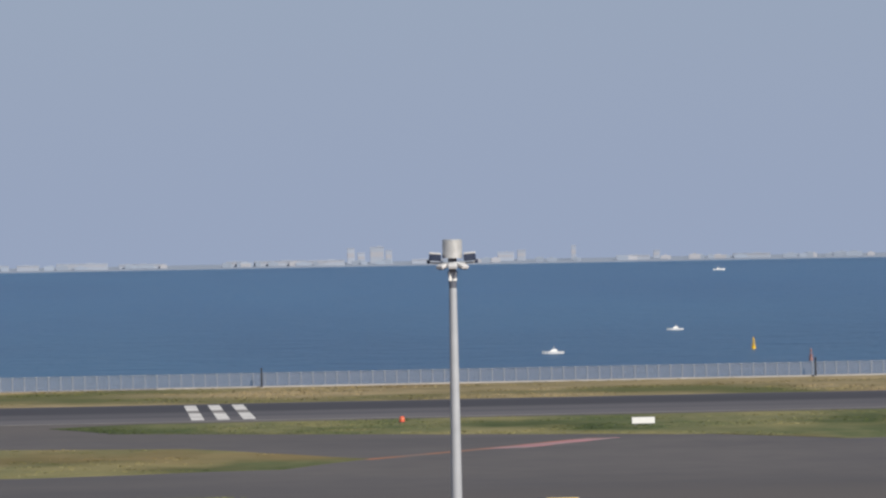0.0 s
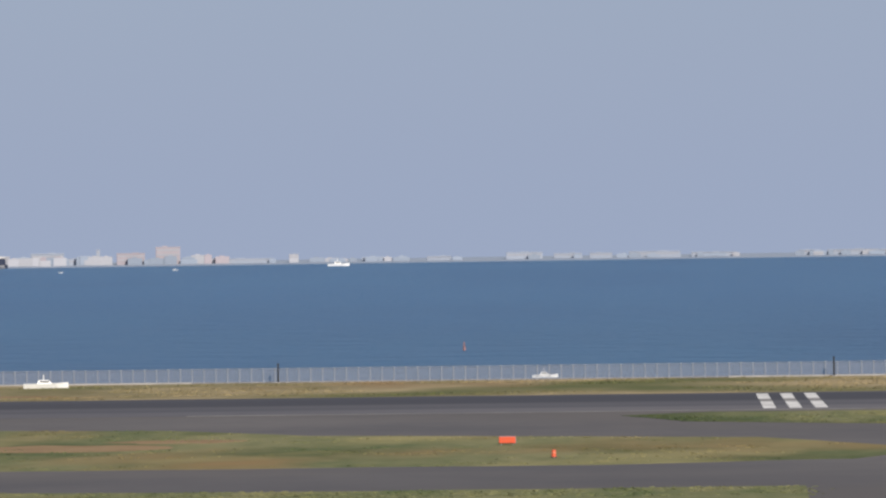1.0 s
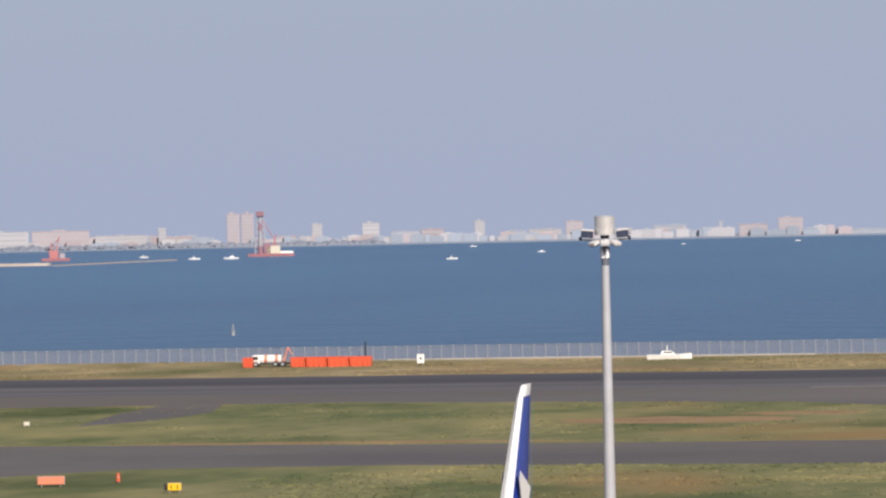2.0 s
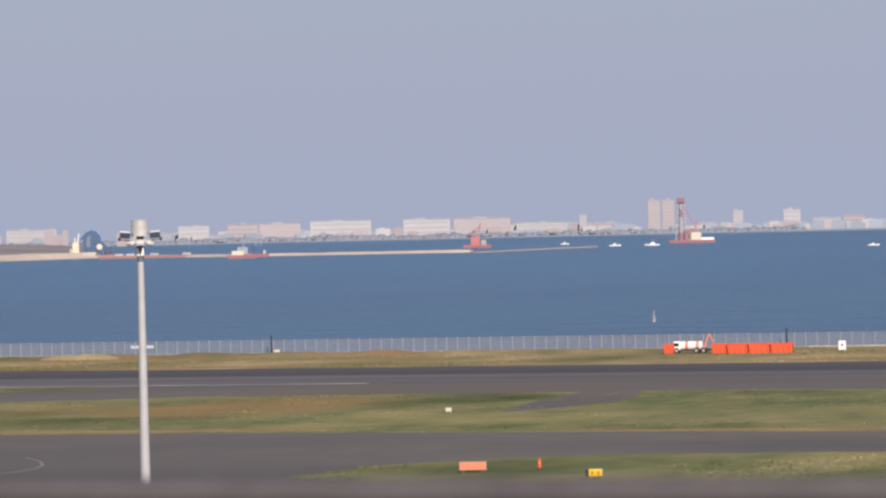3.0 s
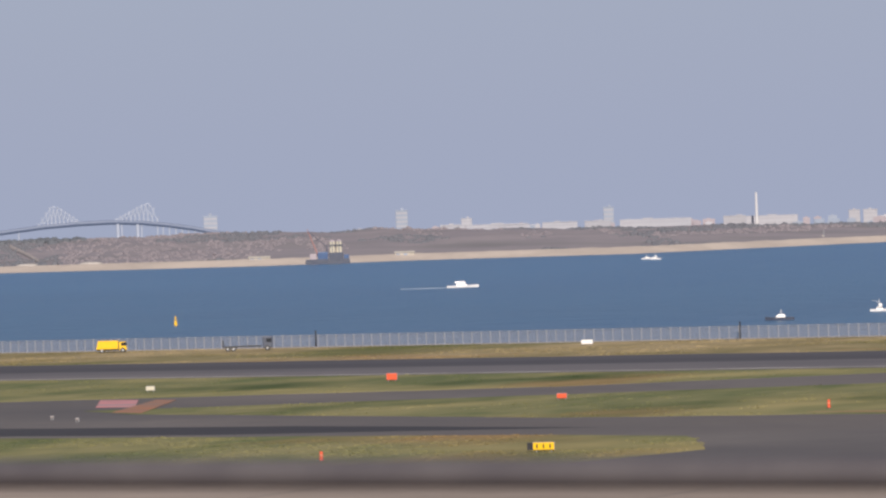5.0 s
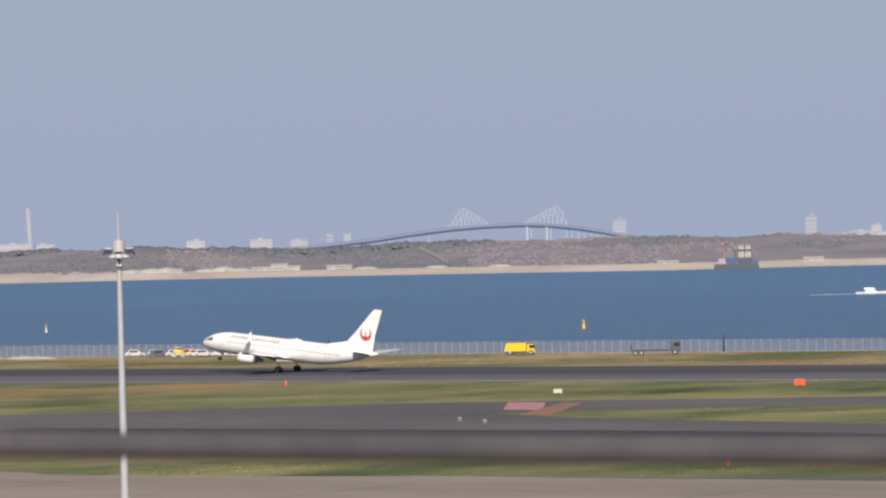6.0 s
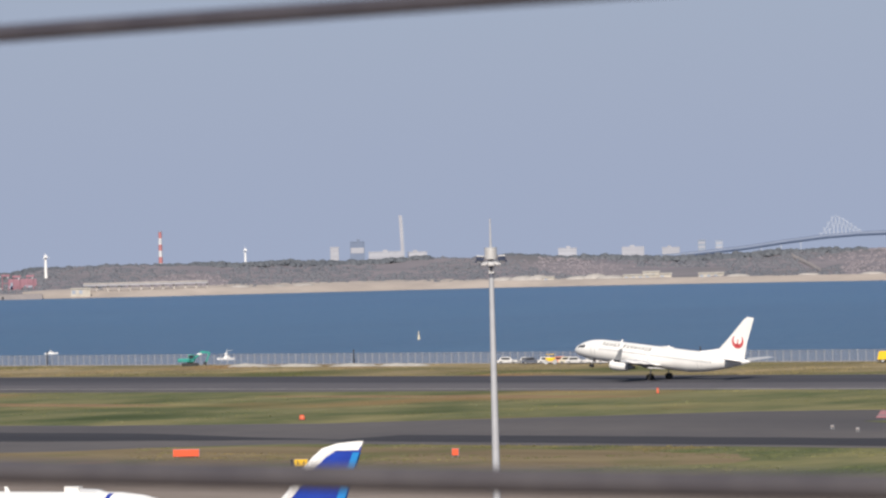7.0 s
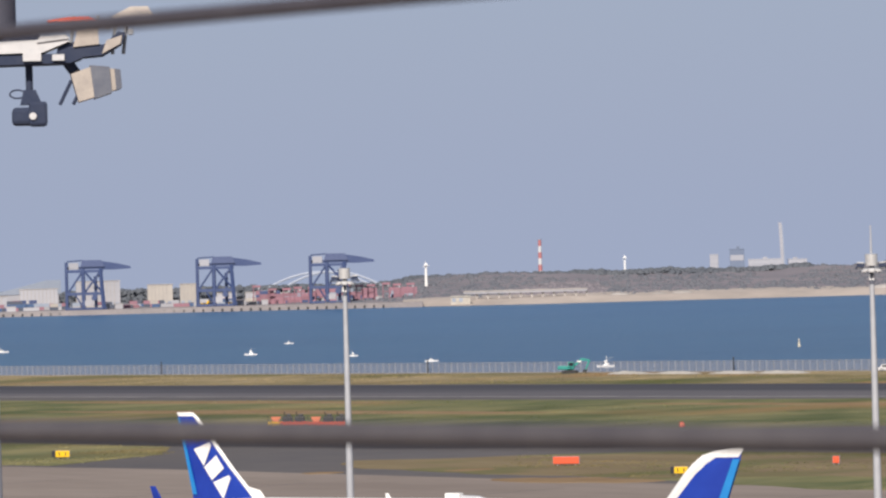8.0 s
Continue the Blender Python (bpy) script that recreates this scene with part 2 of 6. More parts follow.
def sea_material():
    m = bpy.data.materials.new("sea_water")
    m.use_nodes = True
    n, l = m.node_tree.nodes, m.node_tree.links
    b = n["Principled BSDF"]
    b.inputs["Roughness"].default_value, b.inputs["IOR"].default_value = .28, 1.33
    tc = n.new("ShaderNodeTexCoord")
    mp = n.new("ShaderNodeMapping")
    mp.inputs["Scale"].default_value = (.0022, .0045, 1)
    nz = n.new("ShaderNodeTexNoise")
    nz.inputs["Scale"].default_value, nz.inputs["Detail"].default_value = 1, 7
    ramp = n.new("ShaderNodeValToRGB")
    ramp.color_ramp.elements[0].position, ramp.color_ramp.elements[1].position = .35, .68
    ramp.color_ramp.elements[0].color, ramp.color_ramp.elements[1].color = (.018, .078, .190, 1), (.025, .096, .222, 1)
    l.new(tc.outputs["Object"], mp.inputs[0])
    l.new(mp.outputs[0], nz.inputs["Vector"])
    l.new(nz.outputs["Fac"], ramp.inputs["Fac"])
    # wind streaks, and haze in the far water's colour: darker, greener towards the seawall
    ms, st, sr, mx = n.new("ShaderNodeMapping"), n.new("ShaderNodeTexNoise"), n.new("ShaderNodeValToRGB"), n.new("ShaderNodeMix")
    ms.inputs["Scale"].default_value = (.006, .0016, 1)
    ms.inputs["Rotation"].default_value = (0, 0, radians(-14))
    st.inputs["Scale"].default_value, st.inputs["Detail"].default_value, st.inputs["Roughness"].default_value = 1, 8, .68
    sr.color_ramp.elements[0].position, sr.color_ramp.elements[1].position = .40, .66
    mx.data_type = "RGBA"
    mx.inputs["B"].default_value = (.030, .108, .230, 1)
    l.new(tc.outputs["Object"], ms.inputs[0])
    l.new(ms.outputs[0], st.inputs["Vector"])
    l.new(st.outputs["Fac"], sr.inputs["Fac"])
    l.new(sr.outputs["Color"], mx.inputs["Factor"])
    l.new(ramp.outputs["Color"], mx.inputs["A"])
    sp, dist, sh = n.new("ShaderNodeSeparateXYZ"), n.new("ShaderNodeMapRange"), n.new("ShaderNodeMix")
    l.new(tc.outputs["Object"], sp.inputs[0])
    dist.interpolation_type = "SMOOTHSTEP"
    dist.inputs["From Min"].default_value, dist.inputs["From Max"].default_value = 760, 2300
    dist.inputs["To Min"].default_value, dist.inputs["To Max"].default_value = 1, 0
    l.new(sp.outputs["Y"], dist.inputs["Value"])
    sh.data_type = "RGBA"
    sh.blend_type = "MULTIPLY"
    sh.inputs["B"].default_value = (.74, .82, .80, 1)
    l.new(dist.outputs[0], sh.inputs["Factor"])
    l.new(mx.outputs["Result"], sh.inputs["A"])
    l.new(sh.outputs["Result"], b.inputs["Base Color"])
    w1, w2 = n.new("ShaderNodeTexNoise"), n.new("ShaderNodeTexNoise")
    w1.inputs["Scale"].default_value, w1.inputs["Detail"].default_value = .35, 4
    w2.inputs["Scale"].default_value, w2.inputs["Detail"].default_value = .05, 3
    for w in (w1, w2):
        l.new(tc.outputs["Object"], w.inputs["Vector"])
    ad = n.new("ShaderNodeMath")
    ad.operation = "MULTIPLY_ADD"
    ad.inputs[1].default_value = 3.0
    l.new(w2.outputs["Fac"], ad.inputs[0])
    l.new(w1.outputs["Fac"], ad.inputs[2])
    bp = n.new("ShaderNodeBump")
    bp.inputs["Strength"].default_value, bp.inputs["Distance"].default_value = 1.0, .8
    l.new(ad.outputs[0], bp.inputs["Height"])
    l.new(bp.outputs["Normal"], b.inputs["Normal"])
    return m


def mesh_material():
    """Chain link: thin grey wire, mostly see-through."""
    m = bpy.data.materials.new("chain_link")
    m.use_nodes = True
    n, l = m.node_tree.nodes, m.node_tree.links
    b = n["Principled BSDF"]
    b.inputs["Base Color"].default_value, b.inputs["Roughness"].default_value = (.31, .31, .34, 1), .8
    tr, mix = n.new("ShaderNodeBsdfTransparent"), n.new("ShaderNodeMixShader")
    mix.inputs[0].default_value = .19
    l.new(tr.outputs[0], mix.inputs[1])
    l.new(b.outputs[0], mix.inputs[2])
    l.new(mix.outputs[0], n["Material Output"].inputs["Surface"])
    return m


def patchy(m, third, size, stretch, lo=.50, hi=.68):
    """Lays wide uneven patches of a third colour over a ground material."""
    n, l = m.node_tree.nodes, m.node_tree.links
    b = n["Principled BSDF"]
    old = b.inputs["Base Color"].links[0].from_socket
    tc, mp, nz, rp, mix = (n.new("ShaderNode" + k) for k in ("TexCoord", "Mapping", "TexNoise", "ValToRGB", "Mix"))
    mp.inputs["Scale"].default_value = [k / size for k in stretch]
    mp.inputs["Location"].default_value = (3.7, 1.9, 0)
    nz.inputs["Scale"].default_value, nz.inputs["Detail"].default_value = 1, 5
    rp.color_ramp.elements[0].position, rp.color_ramp.elements[1].position = lo, hi
    mix.data_type = "RGBA"
    mix.inputs["B"].default_value = (*third, 1)
    l.new(tc.outputs["Object"], mp.inputs[0])
    l.new(mp.outputs[0], nz.inputs["Vector"])
    l.new(nz.outputs["Fac"], rp.inputs["Fac"])
    l.new(rp.outputs["Color"], mix.inputs["Factor"])
    l.new(old, mix.inputs["A"])
    l.new(mix.outputs["Result"], b.inputs["Base Color"])


patchy(M["grass"], (.235, .155, .075), 46, (.8, .5, 1), .54, .70)
patchy(M["grass"], (.058, .078, .032), 30, (.9, .55, 1.3), .53, .68)
patchy(M["grass"], (.265, .232, .112), 22, (.7, .5, 1), .52, .72)
patchy(M["asphalt"], (.064, .059, .064), 60, (.35, .8, 1), .48, .68)
patchy(M["pink"], (.28, .20, .21), 7, (.5, 1.2, 1), .45, .6)
patchy(M["rust"], (.19, .13, .11), 7, (.5, 1.2, 1), .47, .62)
patchy(M["worn"], (.115, .125, .052), 20, (.9, .5, 1), .52, .66)
patchy(M["pale_dirt"], (.16, .15, .07), 30, (.4, 2, 2), .5, .66)
patchy(M["verge"], (.105, .112, .048), 46, (.8, .7, 1), .5, .66)
patchy(M["verge"], (.25, .155, .085), 60, (.9, .6, 1), .56, .70)
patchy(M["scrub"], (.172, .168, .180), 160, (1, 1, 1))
patchy(M["asphalt"], (.098, .084, .076), 90, (.5, .8, 1), .5, .7)
M["runway"], M["sea"], M["link"] = runway_material(), sea_material(), mesh_material()
patchy(M["runway"], (.056, .053, .064), 34, (.07, 1.3, 1), .50, .66)

# ---------- building helpers ----------
def link_mesh(name, bm, mat, smooth=False):
    bmesh.ops.recalc_face_normals(bm, faces=bm.faces)
    me = bpy.data.meshes.new(name)
    bm.to_mesh(me)
    bm.free()
    me.materials.append(mat)
    if smooth:
        me.shade_smooth()
        me.set_sharp_from_angle(angle=radians(40))
    return new(name, me)


def part(name, bm, mat, parent, label="", smooth=False):
    ob = link_mesh(name, bm, mat, smooth)
    ob.parent = parent
    return tagged(ob, label)


def thing(name, label, category, m=None, group="", kind=""):
    ob = new(name)
    ob.matrix_basis = m or Matrix()
    return tagged(ob, label, category, group, kind)


def solid(name, bm, mat, label, category="", kind="structure", group="", smooth=False):
    return tagged(link_mesh(name, bm, mat, smooth), label, category, group, kind)


def box(bm, x0, x1, y0, y1, z0, z1, bevel=0.0):
    v = [bm.verts.new((x, y, z)) for z in (z0, z1) for y in (y0, y1) for x in (x0, x1)]
    fs = [bm.faces.new([v[i] for i in q]) for q in ((0, 1, 3, 2), (4, 6, 7, 5), (0, 4, 5, 1), (2, 3, 7, 6), (0, 2, 6, 4), (1, 5, 7, 3))]
    if bevel:
        bmesh.ops.bevel(bm, geom=list({e for f in fs for e in f.edges}), offset=bevel, segments=2, affect="EDGES", profile=.5)
    return bm


def boxed(*a, bevel=0.0):
    return box(bmesh.new(), *a, bevel=bevel)


def tube(bm, p, q, r0, r1=None, seg=10, cap=True):
    """A straight tapered round bar from p to q."""
    r1 = r0 if r1 is None else r1
    p, q = Vector(p), Vector(q)
    turn = (q - p).to_track_quat("Z", "Y").to_matrix()
    rings = []
    for c, r in ((p, r0), (q, r1)):
        rings.append([bm.verts.new(c + turn @ Vector((r * math.cos(2 * math.pi * i / seg), r * math.sin(2 * math.pi * i / seg), 0))) for i in range(seg)])
    for i in range(seg):
        bm.faces.new((rings[0][i], rings[0][(i + 1) % seg], rings[1][(i + 1) % seg], rings[1][i]))
    if cap:
        bm.faces.new(rings[0][::-1])
        bm.faces.new(rings[1])
    return bm


def tubed(*a, **k):
    return tube(bmesh.new(), *a, **k)


def loft(bm, rings, close=True):
    """Skin over rings of equal count."""
    vs = [[bm.verts.new(p) for p in r] for r in rings]
    n = len(vs[0])
    for a, b in zip(vs, vs[1:]):
        for i in range(n):
            bm.faces.new((a[i], a[(i + 1) % n], b[(i + 1) % n], b[i]))
    if close:
        bm.faces.new(vs[0][::-1])
        bm.faces.new(vs[-1])
    return bm


def slab(bm, pts, z0, z1):
    """A flat plate over the outline pts."""
    lo, hi = [bm.verts.new((x, y, z0)) for x, y in pts], [bm.verts.new((x, y, z1)) for x, y in pts]
    bm.faces.new(lo[::-1])
    bm.faces.new(hi)
    for i in range(len(pts)):
        j = (i + 1) % len(pts)
        bm.faces.new((lo[i], lo[j], hi[j], hi[i]))
    return bm


def side_plate(bm, pts, y0, y1):
    """A plate over an outline in x and z, from y0 to y1."""
    a, b = [bm.verts.new((x, y0, z)) for x, z in pts], [bm.verts.new((x, y1, z)) for x, z in pts]
    bm.faces.new(a)
    bm.faces.new(b[::-1])
    for i in range(len(pts)):
        j = (i + 1) % len(pts)
        bm.faces.new((a[i], b[i], b[j], a[j]))
    return bm


def polar(az, d, z=0.0):
    return Vector((-d * math.sin(radians(az)), d * math.cos(radians(az)), z))


def facing(az, d, z=0.0):
    """The pose of a thing whose x runs across the view, at a bearing and distance."""
    p = polar(az, d, z)
    return pose(p.x, p.y, p.z, 0, 0, az)


rnd = random.Random(4)

# ---------- ground and water ----------
SEA_Z = -3.0
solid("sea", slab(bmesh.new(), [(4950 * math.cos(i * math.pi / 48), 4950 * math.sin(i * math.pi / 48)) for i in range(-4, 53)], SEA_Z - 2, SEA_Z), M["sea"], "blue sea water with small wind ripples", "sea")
solid("ground", slab(bmesh.new(), [(700, -400), (700, 757), (-1700, 757), (-1700, -400)], -6, 0), M["asphalt"], "grey asphalt taxiways of the airfield", "ground")
solid("apron", slab(bmesh.new(), [(400, -300), (400, 366), (-130, 366), (-150, 374), (-320, 374), (-420, 386), (-1300, 386), (-1300, -300)], -.02, .012), M["concrete"], "brownish concrete aircraft apron", "apron")
solid("runway", slab(bmesh.new(), [(700, 616), (700, 681), (-1600, 681), (-1600, 616)], -.02, .016), M["runway"], "dark asphalt runway rubbed black by tyres", "runway")


def ragged(pts, step=4.0, amount=.7):
    """An outline with small uneven bays between its corners."""
    out = []
    for (x0, y0), (x1, y1) in zip(pts, pts[1:] + pts[:1]):
        n = max(1, int(math.hypot(x1 - x0, y1 - y0) / step))
        for i in range(n):
            x, y = x0 + (x1 - x0) * i / n, y0 + (y1 - y0) * i / n
            k = amount * (noise.noise((x * .09, y * .09, 3)) + .6 * noise.noise((x * .4, y * .4, 8)))
            out.append((x, y + k * 1.6))
    return out


LAWNS = [
    [(400, 612), (-4, 610), (-16, 602), (-7, 581), (30, 562), (65, 546), (79, 528), (140, 524), (400, 524)],
    [(22, 501), (2, 534), (-53, 551), (-73, 570), (-132, 583), (-170, 579), (-212, 577), (-282, 537), (-336, 506), (-322, 497), (-250, 477), (-176, 480), (-100, 474), (-15, 474), (12, 482)],
    [(-236, 611), (-430, 614), (-514, 604), (-640, 598), (-760, 598), (-1400, 598), (-1400, 468), (-900, 472), (-560, 476), (-455, 482), (-420, 492), (-374, 535), (-294, 563)],
    [(6, 431), (-36, 429), (-97, 433), (-120, 430), (-133, 416), (-137, 396), (-120, 380), (-60, 372), (6, 372)],
    [(-198, 411), (-212, 436), (-236, 440), (-310, 441), (-378, 438), (-392, 425), (-370, 396), (-340, 384), (-296, 368), (-205, 380)],
    [(-452, 418), (-470, 436), (-499, 441), (-640, 441), (-640, 392), (-442, 389)],
]
for pts in LAWNS:
    solid("lawn", slab(bmesh.new(), ragged(pts), -.02, .04), M["grass"], "patchy green and straw coloured airfield grass", "grass", "stuff")
solid("verge", slab(bmesh.new(), ragged([(600, 683), (600, 754), (-1600, 754), (-1600, 683)], 6, .8), -.02, .05), M["verge"], "dry yellowish grass verge before the fence", "grass", "stuff")
solid("service_road", slab(bmesh.new(), [(-153, 523), (-148, 534), (-145, 556), (-150, 582), (-158, 582), (-157, 556)], -.02, .07), M["asphalt"], "grey asphalt service strip across the grass", "road")

# painted markings
for i in range(3):
    for y0, y1, mt, lb in ((621, 646, "white_line", "white painted bar along the runway"), (646, 656, "faded_line", "runway bar rubbed grey by tyres"), (656, 677, "white_line", "white painted bar along the runway")):
        q = [(3 + 3.55 * i - .85 * (y - 621) / 56 + dx, y) for y, dx in ((y0, 0), (y0, 1.75), (y1, 1.75), (y1, 0))]
        solid("runway_bar", slab(bmesh.new(), q, .01, .024), M[mt], lb, "marking", group="runway bars")
solid("runway_edge_line", slab(bmesh.new(), [(400, 615.6), (400, 617.4), (-76, 617.4), (-76, 615.6)], .01, .024), M["faded_line"], "faded pale line along the runway edge", "marking")
solid("runway_edge_line", slab(bmesh.new(), [(-200, 616.8), (-200, 618.4), (-1500, 618.4), (-1500, 616.8)], .01, .024), M["worn_line"], "faded pale line along the runway edge", "marking")
solid("taxi_line", slab(bmesh.new(), [(21, 500.3), (36, 520.4), (50, 541.5), (52, 541), (37.5, 519.5), (22, 499)], .0, .018), M["rust"], "rusty red painted guide line", "marking")
solid("holding_mark", slab(bmesh.new(), [(36, 519), (50, 540), (54, 541), (41, 520)], .0, .022), M["pink"], "pale pink painted holding mark", "marking")
solid("holding_mark", slab(bmesh.new(), [(-341, 517), (-334, 516), (-347, 537), (-354, 538)], .0, .06), M["pink"], "pale pink painted holding mark", "marking")
solid("guide_mark", slab(bmesh.new(), [(-328, 501), (-322, 499), (-340, 536), (-344, 537)], .0, .062), M["rust"], "rusty orange painted guide mark", "marking")
for x0, x1, y0, y1 in ((-232, -380, 446, 463), (-380, -900, 438, 461)):
    solid("tyre_marks", slab(bmesh.new(), ragged([(x0, (y0 + y1) / 2), (x0 - 45, y1), (x1, y1), (x1, y0), (x0 - 45, y0)], 8, .7), .0, .010), material("rubbed_asphalt", (.018, .017, .024), (.032, .030, .037), 30, .9, stretch=(.2, 1.5, 1)), "dark tyre-rubbed strip of the taxiway", "marking")
for k in range(26):
    x = -130 - 40 * k
    solid("apron_joint", slab(bmesh.new(), [(x, 300), (x + .25, 300), (x + .25, 364), (x, 364)], .0, .016), M["asphalt"], "dark joint between concrete apron slabs", "joint", group="apron joints")

# dirt bank in front of the fence
def bank(name, x0, x1, y, depth, height, mat, label):
    bm = bmesh.new()
    rings = []
    n = max(14, int(abs(x1 - x0) / 1.5))
    for i in range(n + 1):
        s = i / n
        x = x0 + (x1 - x0) * s
        h = height * (math.sin(math.pi * s) ** .5) * (.7 + .45 * noise.noise((x * .12, 2, 1)) + .40 * noise.noise((x * .7, 5, 1))) + .02
        rings.append([(x, y - depth, .0), (x, y - depth * .4, h * .8), (x, y, h), (x, y + depth * .4, h * .8), (x, y + depth, 0)])
    loft(bm, rings)
    return solid(name, bm, mat, label, "earth bank", smooth=True)


bank("earth_bank", -160, -330, 743, 7, .9, M["verge"], "long low bank of dry earth and straw")
bank("earth_bank", -284, -299, 737, 3, 1.2, M["pale_dirt"], "small heap of pale sand by the fence")
for x in (-602, -616, -632, -645):
    bank("sand_heap", x, x - 13, 742, 2.4, .85, M["chalk"], "low heap of pale sand by the fence")

# seawall under the fence
bm = boxed(700, -1700, 756, 759, -6, .12)
solid("seawall", bm, M["stone"], "pale concrete seawall under the fence", "wall")
for x0, x1 in ((130, -2), (-92, -165)):
    solid("kerb_wall", boxed(x1, x0, 753.2, 753.9, 0, .3), M["stone"], "low pale concrete kerb wall", "wall")

# ---------- perimeter fence ----------
FENCE_Y, FENCE_H = 755.0, 2.55
fence = thing("perimeter_fence", "grey chain-link perimeter fence on pale posts", "fence")
me = link_mesh("post", boxed(-.06, .06, -.05, .05, 0, FENCE_H, bevel=.015), M["post"])
me.parent, me.location = fence, (140, FENCE_Y, 0)
for i in range(1, 300):
    ob = new("post", me.data)
    ob.parent, ob.location = fence, (140 - 2 * i, FENCE_Y, 0)
bm = bmesh.new()
for i in range(300, 570):
    box(bm, 140 - 2 * i - .06, 140 - 2 * i + .06, FENCE_Y - .05, FENCE_Y + .05, 0, FENCE_H)
tagged(part("post_line", bm, M["post"], fence), kind="stuff")
part("top_rail", tubed((140, FENCE_Y, FENCE_H - .12), (-1000, FENCE_Y, FENCE_H - .12), .035, seg=6), M["post"], fence)
part("wire_mesh", boxed(-1000, 140, FENCE_Y + .08, FENCE_Y + .09, .05, FENCE_H - .1), M["link"], fence, "grey see-through chain link")


def fence_pole(az):
    p = polar(az, 752.6 / math.cos(radians(az)))
    ob = thing("beacon_post", "dark slim post standing at the fence", "post", pose(p.x, p.y, 0), group="dark posts along the fence")
    part("shaft", tubed((0, 0, 0), (0, 0, 3.1), .17, .14), M["black"], ob)
    part("cap", tubed((0, 0, 3.1), (0, 0, 3.35), .2, .1), M["black"], ob)
    part("foot", boxed(-.3, .3, -.3, .3, 0, .18, bevel=.03), M["stone"], ob, "pale concrete foot")


for a in (-8.18, -1.17, 5.86, 12.64, 19.16, 25.23, 30.6, 35.6, 39.99, 43.86, 47.23):
    fence_pole(a)

# ---------- airliner ----------
FUSELAGE = [(0, 2.82, .06), (.35, 2.86, .52), (1.0, 2.96, .92), (1.9, 3.08, 1.28), (3.0, 3.22, 1.58), (4.5, 3.34, 1.82), (6.5, 3.40, 1.97), (26.0, 3.40, 1.97), (29.5, 3.62, 1.76), (33, 3.95, 1.32), (36, 4.28, .82), (38.2, 4.55, .36), (38.9, 4.62, .14)]


def skin(x, z, side):
    """A point of the fuselage's side at that station and height."""
    for (xa, za, ra), (xb, zb, rb) in zip(FUSELAGE, FUSELAGE[1:]):
        if xa <= x <= xb:
            k = (x - xa) / (xb - xa)
            c, r = za + (zb - za) * k, ra + (rb - ra) * k
            return side * (r * .955 * math.sqrt(max(0, 1 - ((z - c) / r) ** 2)) + .025)
    return 0


def patch(bm, x0, x1, z0, z1, side, lean=0.0):
    """A small flat patch on the fuselage's side."""
    q = [(x0, z0), (x1, z0), (x1 + lean, z1), (x0 + lean, z1)]
    for i in range(3):
        k0, k1 = i / 3, (i + 1) / 3
        strip = [(q[0][0] + lean * k0, z0 + (z1 - z0) * k0), (q[1][0] + lean * k0, z0 + (z1 - z0) * k0), (q[1][0] + lean * k1, z0 + (z1 - z0) * k1), (q[0][0] + lean * k1, z0 + (z1 - z0) * k1)]
        bm.faces.new([bm.verts.new((x, skin(x, z, side), z)) for x, z in (strip if side < 0 else strip[::-1])])


def airfoil(x, y, z, chord, thick, vertical=False):
    """A closed section of a wing or fin; its thickness runs up, or across for a fin."""
    prof = ((0, 0), (.06, .45), (.3, 1), (.65, .6), (1, .04), (.65, -.6), (.3, -1), (.06, -.45))
    return [(x + chord * a, y + thick * b, z) if vertical else (x + chord * a, y, z + thick * b) for a, b in prof]


